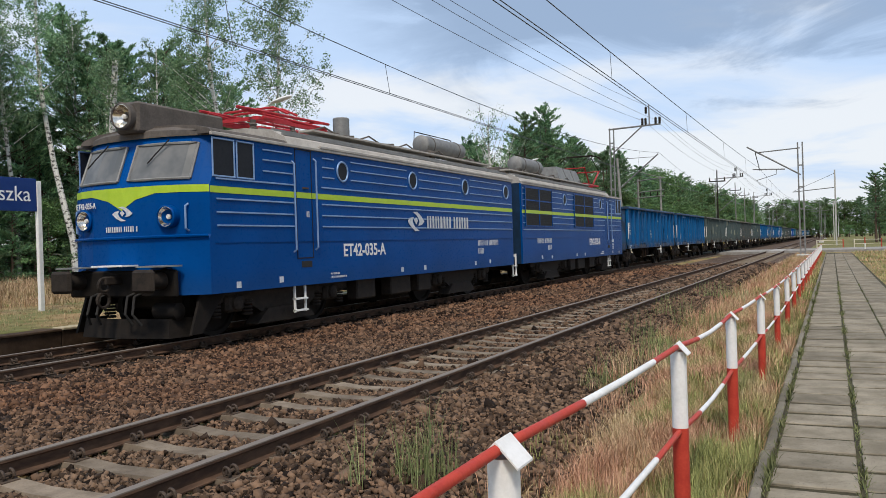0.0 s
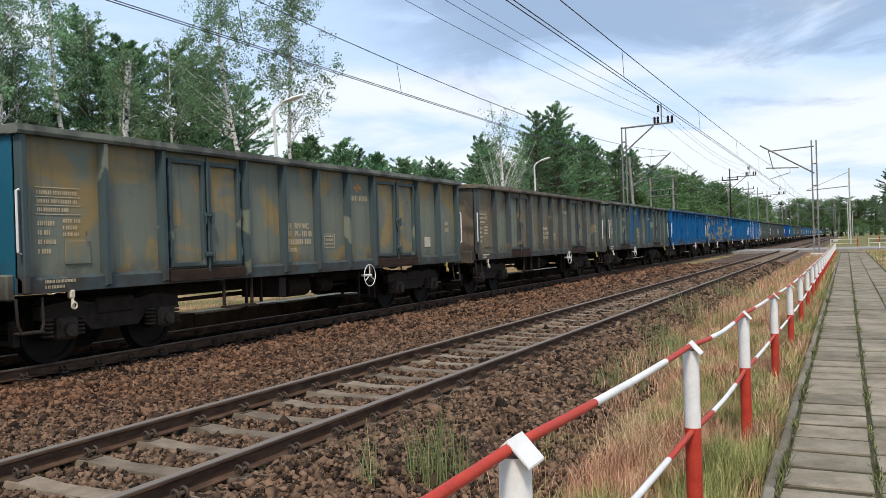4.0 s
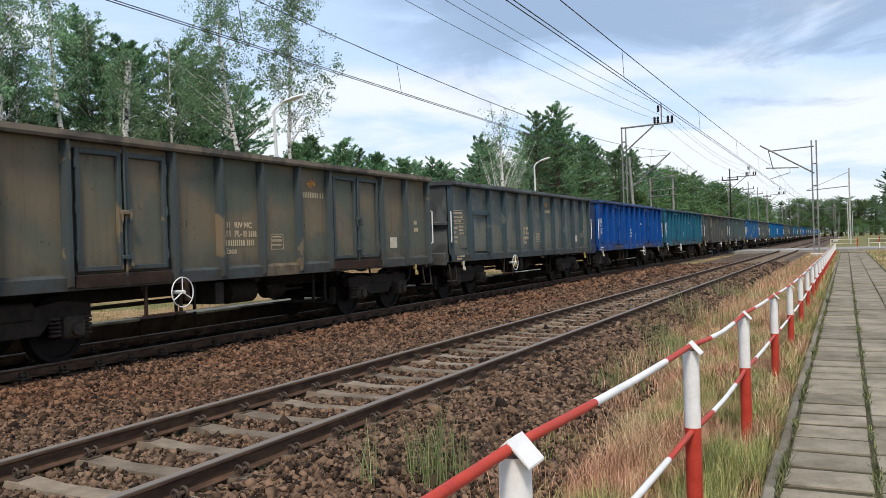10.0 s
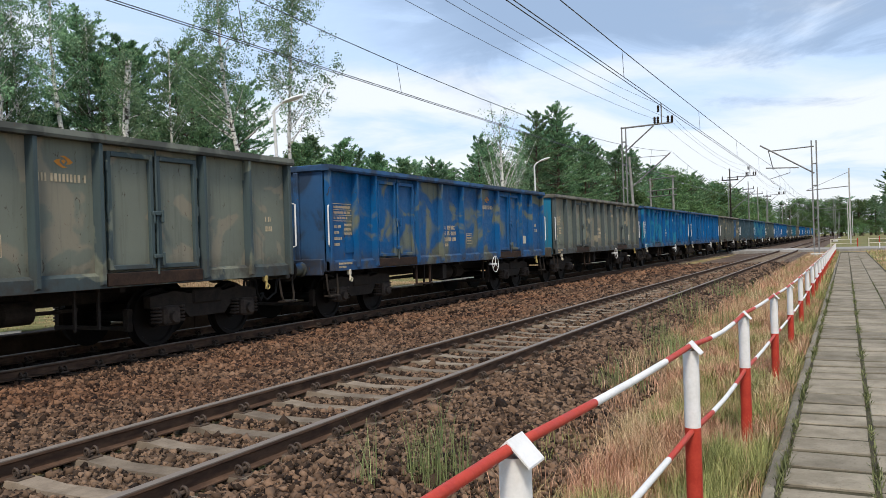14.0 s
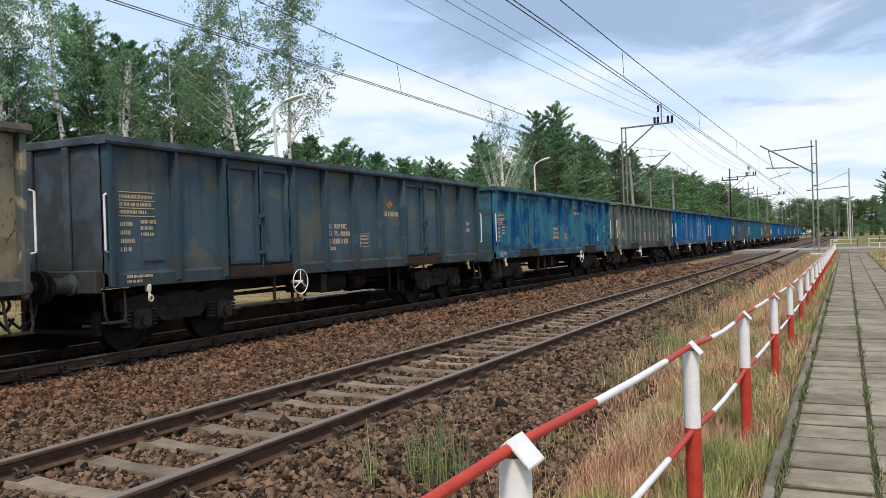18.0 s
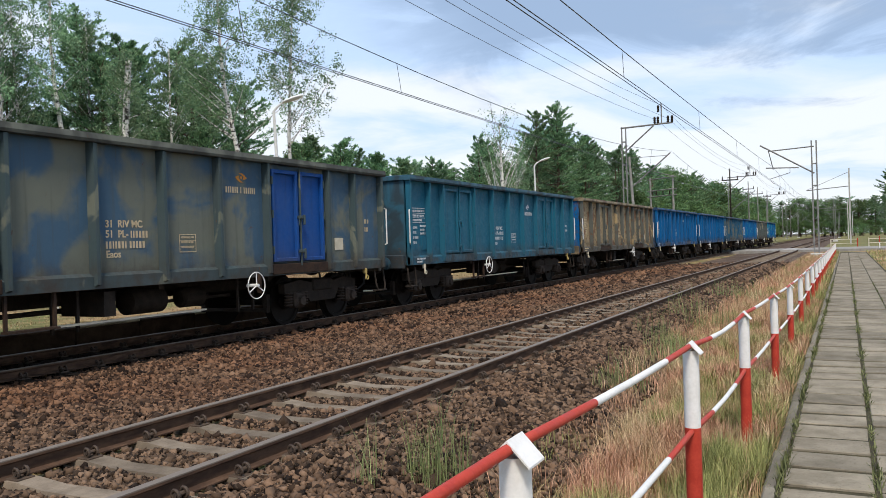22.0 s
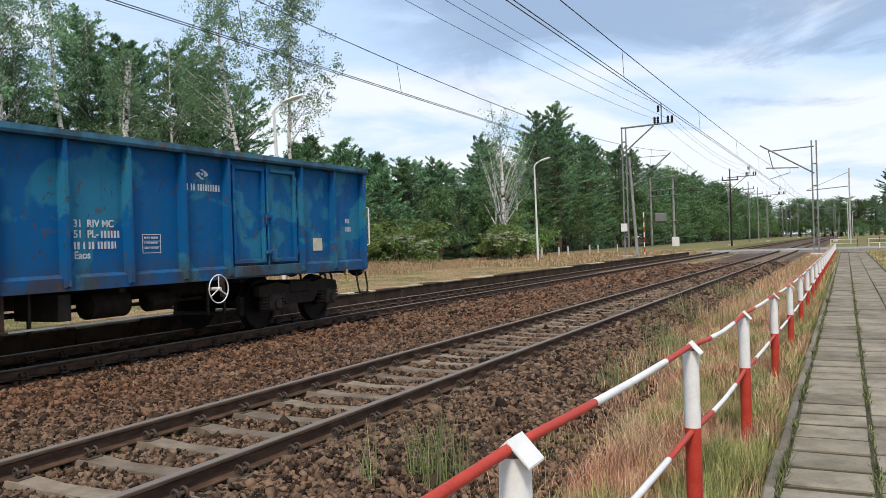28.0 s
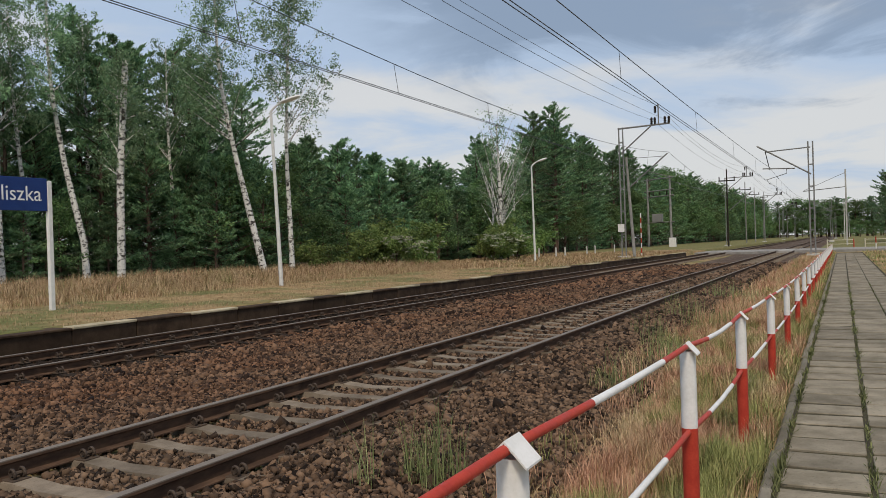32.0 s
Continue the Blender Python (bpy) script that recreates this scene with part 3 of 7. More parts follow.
def wagon_paint(name, base, second=None, cover=0.5, patch_scale=0.8, patch_seed=0.0, rust=0.2, streak=0.0, end=None, door=None, fade=0.5, scratch=0.0, edge=0.05):
    """Weathered wagon side: base coat, repaint patches, chalky fading, rust and white lime runs."""
    p = Paint(name, 0.6, 0.0, 0.14)
    big = p.noise(0.7, 5, 0.6, shift=patch_seed + 4)
    fine = p.noise(9, 5, 0.7, shift=patch_seed)
    runs = p.noise(5.5, 4, 0.65, (1.6, 1.6, 0.10), patch_seed + 7)
    c = p.mix(p.ramp(big, 0.35, 0.65, 0, fade), base, tuple(0.6 * v + 0.035 for v in base))
    if second:
        m = p.ramp(p.math("ADD", p.noise(patch_scale, 3, 0.5, (1, 1, 1.0), patch_seed + 2, 0.9), p.math("MULTIPLY_ADD", fine, 0.10, -0.05)), cover - edge * 0.5, cover + edge * 0.5)
        c = p.mix(m, c, second)
    x, z = p.axis(0), p.axis(2)
    if end:
        c = p.mix(p.ramp(x, 0.70, 0.66), c, end)
    c = p.mix(p.ramp(runs, 0.50, 0.75, 0, 0.45), c, tuple(v * 0.42 + 0.012 for v in base))
    low = p.ramp(z, 1.55, 1.05)
    dirt = p.math("MULTIPLY", low, p.ramp(p.noise(3, 5, 0.65, shift=patch_seed + 11), 0.35, 0.65, 0.15, 0.8))
    c = p.mix(dirt, c, (0.055, 0.043, 0.034))
    flakes = p.noise(4.2, 6, 0.72, (1, 1, 0.8), patch_seed + 21, 0.6)
    rm = p.ramp(flakes, 0.70 - 0.28 * rust, 0.76 - 0.28 * rust, 0, 0.85)
    c = p.mix(rm, c, p.mix(fine, (0.070, 0.032, 0.018), (0.17, 0.080, 0.042)))
    if scratch:
        s = p.noise(7, 5, 0.75, (1, 1, 0.5), patch_seed + 33, 2.2)
        c = p.mix(p.ramp(s, 0.64 - 0.1 * scratch, 0.68 - 0.1 * scratch, 0, 0.9), c, (0.060, 0.040, 0.028))
    if streak:
        col = p.ramp(p.noise(4.4, 2, 0.4, (1, 1, 0.03), patch_seed + 17), 0.53, 0.61)
        brk = p.ramp(p.noise(11, 5, 0.75, (2.6, 2.6, 0.7), patch_seed + 9), 0.49, 0.55)
        c = p.mix(p.math("MULTIPLY", p.math("MULTIPLY", col, brk), streak), c, (0.72, 0.72, 0.70))
    p.bump(p.math("ADD", p.math("MULTIPLY", flakes, 0.6), p.noise(1.3, 2, 0.5, shift=3)), 0.35, 0.02)
    return p.colour(c, p.ramp(fine, 0.3, 0.7, 0.42, 0.72))


L = 14.04
RIBS = {"a": (1.93, 3.0, 4.90, 5.95, 7.02, 8.10, 9.12, 11.15, 12.25), "b": (1.85, 3.2, 4.35, 5.5, 6.65, 7.8, 8.95, 10.1, 11.25, 12.35),
        "c": (1.66, 2.42, 4.36, 5.68, 6.94, 8.16, 9.42, 11.30, 12.25)}
DOORS = {"a": ((3.08, 3.95, 4.82), (9.20, 10.14, 11.07)), "c": ((2.50, 3.39, 4.28), (9.50, 10.36, 11.22))}
Z0, Z1 = 1.20, 3.00
PAINTED = ("side_wall", "end_wall", "rib", "corner_post", "door_leaf", "door_frame", "top_rim", "sill", "end_rib", "hatch", "box_flap", "buffer_housing", "hinge", "door_lock", "door_sill", "headstock")


def bogie_parts(parent, xc):
    bogie = part("bogie", Form().box(xc - 0.35, xc + 0.35, -1.1, 1.1, 0.62, 0.86, 0.03), M_BOGIE, parent, "sooty cast steel bogie")
    for s in (-1, 1):
        y0, y1 = sorted((s * 0.93, s * 1.07))
        fr = Form().slab([(xc - 1.25, 0.62), (xc - 1.25, 0.80), (xc - 0.75, 0.86), (xc - 0.4, 0.80), (xc + 0.4, 0.80), (xc + 0.75, 0.86), (xc + 1.25, 0.80), (xc + 1.25, 0.62),
                          (xc + 0.62, 0.62), (xc + 0.42, 0.42), (xc - 0.42, 0.42), (xc - 0.62, 0.62)], y0, y1)
        part("side_frame", fr, M_BOGIE, bogie)
        for dx in (-0.9, 0.9):
            yb0, yb1 = sorted((s * 0.98, s * 1.20))
            ab = Form().box(xc + dx - 0.17, xc + dx + 0.17, yb0, yb1, 0.34, 0.64, 0.04)
            ab.rod((xc + dx, s * 1.19, 0.47), (xc + dx, s * 1.25, 0.47), 0.10, 0.085, 12)
            part("axle_box", ab, M_SPRING, bogie)
            for e in (-1, 1):
                sp = Form()
                for i in range(5):
                    sp.ring((xc + dx + e * 0.25, s * 1.08, 0.40 + 0.055 * i), (0, 0, 1), 0.068, 0.018, 12, 5)
                part("spring", sp, M_SPRING, bogie, "dusty coil spring")
    for dx in (-0.9, 0.9):
        ws = Form().rod((xc + dx, -1.0, 0.46), (xc + dx, 1.0, 0.46), 0.08, n=10)
        for s in (-1, 1):
            ws.lathe((xc + dx, s * 0.68, 0.46), (0, s, 0), [(0, 0.49), (0.03, 0.462), (0.135, 0.458), (0.135, 0.40), (0.10, 0.38), (0.09, 0.16), (0.16, 0.13)], 28)
        part("wheelset", ws, M_WHEEL, bogie, "", None, True)
    for dx in (-1.42, 1.42):
        br = Form().box(xc + dx - 0.04, xc + dx + 0.04, -0.8, 0.8, 0.30, 0.36)
        for s in (-1, 1):
            br.box(xc + dx * 0.985 - 0.05, xc + dx * 0.985 + 0.05, s * 0.75 - 0.05, s * 0.75 + 0.05, 0.28, 0.62)
        part("brake_beam", br, M_BOGIE, bogie)


def wagon_template(kind):
    flap = kind == "b"
    w = thing("freight_wagon", "open top steel freight wagon", "freight wagon", "wagons of the train")
    for s in (-1, 1):
        y0, y1 = sorted((s * 1.37, s * 1.40))
        part("side_wall", Form().box(0.62, 13.42, y0, y1, Z0, Z1), M_RUST, w)
        part("sill", Form().sweep([(s * 1.40, 1.0), (s * 1.475, 1.0), (s * 1.475, 1.17), (s * 1.40, 1.215)], 0.62, 13.42), M_RUST, w)
        part("frame_beam", Form().box(0.64, 13.4, *sorted((s * 1.33, s * 1.40)), 0.99, 1.2), M_RUST, w)
        rim = Form().sweep([(s * 1.37, Z1 - 0.01), (s * 1.555, Z1 - 0.01), (s * 1.57, Z1 + 0.03), (s * 1.555, Z1 + 0.11), (s * 1.37, Z1 + 0.12)], 0.56, 13.48)
        part("top_rim", rim, M_RUST, w, "bent upper rim")
        if s > 0:
            continue
        for x in RIBS[kind]:
            rib = Form()
            a, b = (s * 1.40, s * 1.535)
            vs = [(x - 0.046, a, 1.0), (x - 0.030, b, 1.06), (x + 0.030, b, 1.06), (x + 0.046, a, 1.0), (x - 0.046, a, Z1), (x - 0.030, b, Z1 - 0.02), (x + 0.030, b, Z1 - 0.02), (x + 0.046, a, Z1)]
            rib.add(vs, [(0, 1, 5, 4), (1, 2, 6, 5), (2, 3, 7, 6), (0, 3, 2, 1), (4, 5, 6, 7), (0, 4, 7, 3)])
            part("rib", rib, M_RUST, w)
        for x in (0.62, 13.42):
            e = 1 if x < 5 else -1
            part("corner_post", Form().box(*sorted((x, x + e * 0.09)), *sorted((s * 1.36, s * 1.53)), 1.0, Z1, 0.015), M_RUST, w)
        if not flap:
            for xa, xm, xb in DOORS[kind]:
                for u, v in ((xa + 0.06, xm - 0.035), (xm + 0.035, xb - 0.06)):
                    leaf = Form().box(u, v, *sorted((s * 1.40, s * 1.42)), 1.24, 2.90, 0.006)
                    d = part("door_leaf", leaf, M_RUST, w)
                    fr = Form()
                    for bx in ((u, u + 0.07, 1.24, 2.90), (v - 0.07, v, 1.24, 2.90), (u + 0.07, v - 0.07, 1.24, 1.31), (u + 0.07, v - 0.07, 2.83, 2.90)):
                        fr.box(bx[0], bx[1], *sorted((s * 1.42, s * 1.485)), bx[2], bx[3], 0.008)
                    part("door_frame", fr, M_RUST, d)
                    hx = u if abs(u - xa) < 0.1 else v
                    for hz in (1.45, 2.1, 2.7):
                        part("hinge", Form().rod((hx, s * 1.475, hz - 0.07), (hx, s * 1.475, hz + 0.07), 0.022, n=8), M_RUST, d)
                lock = Form().rod((xm, s * 1.50, 1.16), (xm, s * 1.50, 2.98), 0.018, n=8)
                for hz in (1.42, 2.05):
                    lock.box(xm - 0.10, xm + 0.10, *sorted((s * 1.50, s * 1.535)), hz - 0.03, hz + 0.03, 0.008)
                    lock.box(xm + 0.06, xm + 0.10, *sorted((s * 1.51, s * 1.55)), hz - 0.14, hz + 0.05, 0.008)
                lock.rod((xm - 0.08, s * 1.53, 2.05), (xm - 0.08, s * 1.53, 1.9), 0.014, n=6)
                part("door_lock", lock, M_BOGIE, w, "dark locking bar")
                part("door_sill", Form().box(xa, xb, *sorted((s * 1.474, s * 1.50)), 1.02, 1.2, 0.008), M_RUST, w, "rust stained door sill")
        else:
            hf = part("hatch", Form().box(1.98, 3.05, *sorted((s * 1.40, s * 1.45)), 1.24, 2.2, 0.01), M_RUST, w)
            fr = Form()
            for bx in ((1.95, 2.05, 1.2, 2.3), (3.0, 3.1, 1.2, 2.3), (1.9, 3.15, 2.24, 2.36)):
                fr.box(bx[0], bx[1], *sorted((s * 1.45, s * 1.51)), bx[2], bx[3], 0.01)
            part("door_frame", fr, M_RUST, hf)
        # board for chalk notes
        part("box_flap", Form().box(1.32, 1.72, *sorted((s * 1.40, s * 1.42)), 1.35, 1.66, 0.006), M_INSIDE, w, "dark notice board")
        hook = Form().box(1.32, 1.40, *sorted((s * 1.40, s * 1.49)), 0.90, 1.02, 0.02)
        hook.rod((1.36, s * 1.47, 0.93), (1.36, s * 1.47, 0.78), 0.018, 0.024, 10)
        hook.ring((1.36, s * 1.50, 0.81), (0, 1, 0), 0.042, 0.013, 12, 6)
        part("tow_hook", hook, M_CREAM, w, "pale painted tow hook")
        hook2 = Form().box(12.64, 12.72, *sorted((s * 1.40, s * 1.49)), 0.90, 1.02, 0.02)
        hook2.ring((12.68, s * 1.50, 0.82), (0, 1, 0), 0.042, 0.013, 12, 6)
        hook2.rod((12.68, s * 1.47, 0.95), (12.68, s * 1.47, 0.78), 0.018, 0.024, 10)
        part("tow_hook", hook2, M_OCHRE, w, "dull yellow tow hook")
        for x, e in ((0.62, 1), (13.42, -1)):
            # shunter's step and grip
            st = Form().tube([(x - 0.05 * e, s * 1.42, 0.95), (x - 0.06 * e, s * 1.46, 0.62), (x - 0.02 * e, s * 1.47, 0.52)], 0.02, 6)
            st.tube([(x + 0.32 * e, s * 1.42, 0.95), (x + 0.3 * e, s * 1.46, 0.62), (x + 0.26 * e, s * 1.47, 0.52)], 0.02, 6)
            st.box(*sorted((x - 0.04 * e, x + 0.28 * e)), *sorted((s * 1.34, s * 1.52)), 0.50, 0.53, 0.006)
            part("foot_step", st, M_BOGIE, w, "bent steel foot step")
            gr = [(x - 0.02 * e, s * 1.50, 1.5), (x - 0.08 * e, s * 1.53, 1.52), (x - 0.08 * e, s * 1.53, 2.28), (x - 0.02 * e, s * 1.50, 2.3)]
            part("grip", Form().tube(gr, 0.016, 7), M_WHITE, w, "white grab handle")
    part("floor", Form().box(0.64, 13.4, -1.39, 1.39, 1.14, 1.2), M_INSIDE, w)
    for x, e in ((0.62, 1), (13.42, -1)):
        part("end_wall", Form().box(*sorted((x, x + 0.03 * e)), -1.36, 1.36, 1.0, Z1), M_RUST, w)
        part("top_rim", Form().box(*sorted((x - 0.06 * e, x + 0.06 * e)), -1.37, 1.37, Z1 - 0.01, Z1 + 0.115, 0.015), M_RUST, w)
        for y in (-0.75, 0.0, 0.75) if not flap else (-0.5, 0.5):
            part("end_rib", Form().box(*sorted((x, x - 0.07 * e)), y - 0.06, y + 0.06, 1.0, Z1 - 0.01, 0.02), M_RUST, w)
        if flap:
            part("end_rib", Form().box(*sorted((x, x - 0.10 * e)), -1.4, 1.4, 1.95, 2.05, 0.02), M_RUST, w)
        part("headstock", Form().box(*sorted((x, x - 0.12 * e)), -1.35, 1.35, 0.92, 1.25, 0.02), M_RUST, w)
        for y in (-0.875, 0.875):
            h = Form().lathe((x - 0.10 * e, y, 1.05), (-e, 0, 0), [(0, 0.15), (0.06, 0.15), (0.08, 0.115), (0.34, 0.11)], 16)
            bu = part("buffer_housing", h, M_RUST, w, "", None, True)
            d = Form().lathe((x - 0.42 * e, y, 1.05), (-e, 0, 0), [(0, 0.09), (0.12, 0.09), (0.13, 0.22), (0.16, 0.225), (0.18, 0.20)], 20)
            part("buffer_plate", d, M_BOGIE, bu, "greasy buffer plate", None, True)
        cp = Form().box(*sorted((x - 0.12 * e, x - 0.42 * e)), -0.06, 0.06, 0.97, 1.1, 0.02)
        cp.ring((x - 0.50 * e, 0, 0.98), (0, 1, 0), 0.10, 0.025, 14, 6)
        cp.ring((x - 0.54 * e, 0, 0.80), (0, 1, 0), 0.11, 0.025, 14, 6)
        part("coupling", cp, M_BOGIE, w, "screw coupling")
        for y in (-0.4, 0.42):
            hs = [(x - 0.10 * e, y, 1.0), (x - 0.28 * e, y, 0.88), (x - 0.34 * e, y, 0.62), (x - 0.52 * e, y * 0.8, 0.48), (x - 0.66 * e, y * 0.7, 0.62)]
            part("brake_hose", Form().tube(hs, 0.024, 7), M_BLACK, w)
    under = Form().box(2.6, 11.4, -0.14, 0.14, 0.72, 1.14)
    for x in (4.4, 7.0, 9.6):
        part("cross_beam", Form().box(x - 0.05, x + 0.05, -1.33, -0.145, 0.92, 1.14), M_BOGIE, w)
    part("centre_beam", under, M_BOGIE, w)
    tank = Form().lathe((6.9, -0.62, 0.72), (1, 0, 0), [(0, 0.10), (0.06, 0.20), (0.75, 0.20), (0.81, 0.10)], 18)
    part("air_tank", tank, M_BOGIE, w, "", None, True)
    gear = Form()
    gear.rod((4.0, -0.4, 0.66), (9.6, -0.4, 0.66), 0.03, n=7)
    gear.rod((3.9, 0.35, 0.60), (7.2, 0.1, 0.66), 0.025, n=7)
    gear.lathe((8.2, -0.5, 0.70), (1, 0, 0), [(0, 0.12), (0.05, 0.17), (0.5, 0.17), (0.55, 0.08)], 14)
    gear.box(5.9, 6.1, -1.36, -0.5, 0.60, 0.95)
    for x in (5.2, 5.6, 8.9, 9.3):
        gear.box(x - 0.02, x + 0.02, -1.2, -1.16, 0.42, 1.0)
    part("brake_gear", gear, M_BOGIE, w)
    stp = Form()
    for x in (4.35, 5.05):
        stp.box(x - 0.02, x + 0.02, -1.44, -1.40, 0.55, 1.0)
    stp.box(4.33, 5.07, -1.50, -1.36, 0.53, 0.56)
    part("side_ladder", stp, M_RUST, w)
    # Added pale strip: stands in for the platform seen through below the frame.
    bar = Form().box(4.6, 8.0, -1.30, -1.22, 0.52, 0.545)
    part("foot_board", bar, M_CREAM, w, "pale added strip under the frame, drawn for the platform beyond")
    wheel = Form().ring((8.75, -1.56, 0.86), (0, 1, 0), 0.225, 0.010, 26, 6)
    wheel.rod((8.75, -1.60, 0.86), (8.75, -1.36, 0.86), 0.03, n=8)
    for a in (90, 210, 330):
        wheel.rod((8.75, -1.56, 0.86), (8.75 + 0.225 * math.cos(radians(a)), -1.56, 0.86 + 0.225 * math.sin(radians(a))), 0.010, n=6)
    part("hand_wheel", wheel, M_WHITE, w, "white three spoked brake wheel", None, True)
    part("brake_lever", Form().box(8.9, 8.94, -1.52, -1.45, 0.72, 1.05), M_OCHRE if flap else M_RUST, w)
    bogie_parts(w, 2.42)
    bogie_parts(w, 11.62)
    return w


def bars(rows, x, z, h, gap, seed, y=-1.404, fill=0.82):
    """Unreadable lettering as plain bars: rows of total lengths."""
    r = random.Random(seed)
    f = Form()
    for i, length in enumerate(rows):
        u = x
        zz = z - i * (h + gap)
        while u < x + length - 0.02:
            wdt = min(r.uniform(0.22, 0.40) * h, x + length - u)
            f.box(u, u + wdt, y - 0.003, y, zz - h, zz)
            u += wdt + h * (0.24 if r.random() < 0.85 else 0.6)
    return f


def swoosh(cx, cz, s, y=-1.404):
    """Two interlocked curved blades round a square: a plain mark."""
    f = Form()
    for sg in (1, -1):
        out = [(-0.38, 0.90), (0.13, 0.94), (0.64, 0.51), (0.99, 0.0), (0.70, -0.32), (0.25, -0.42), (0.42, -0.06), (0.30, 0.32), (0.05, 0.62)]
        f.slab([(cx + sg * u * s * 1.77, cz + sg * v * s) for u, v in out], y - 0.003, y)
    f.slab([(cx + u * s * 1.6, cz + v * s) for u, v in ((-0.26, 0.13), (0.02, 0.40), (0.26, 0.06), (0.0, -0.32))], y - 0.003, y)
    return f


def scrawl(x, z, wdt, h, seed, y=-1.404, r=0.026):
    """Spray painted loops."""
    rr = random.Random(seed)
    f = Form()
    n = max(3, int(wdt / (h * 0.42)))
    for i in range(n):
        cx = x + (i + 0.5) * wdt / n
        a0 = rr.uniform(0, 6)
        pts = [(cx + math.cos(a0 + t * 5.6 / 9) * wdt / n * rr.uniform(0.4, 0.62), y - 0.002, z + math.sin(a0 + t * 5.6 / 9) * h * rr.uniform(0.38, 0.6)) for t in range(10)]
        g = Form().tube(pts, r, 4)
        f.add([(a, y + (b - y) * 0.15, c) for a, b, c in g.v], g.f)
    return f


BLUE, ROYAL, TEAL, DARK, GREY, KHAKI, SLATE = (0.004, 0.097, 0.264), (0.002, 0.066, 0.280), (0.016, 0.114, 0.180), (0.014, 0.080, 0.150), (0.190, 0.206, 0.160), (0.190, 0.150, 0.096), (0.104, 0.120, 0.114)
SKY, OCHRE, BEIGE = (0.020, 0.170, 0.285), (0.290, 0.215, 0.100), (0.255, 0.232, 0.170)
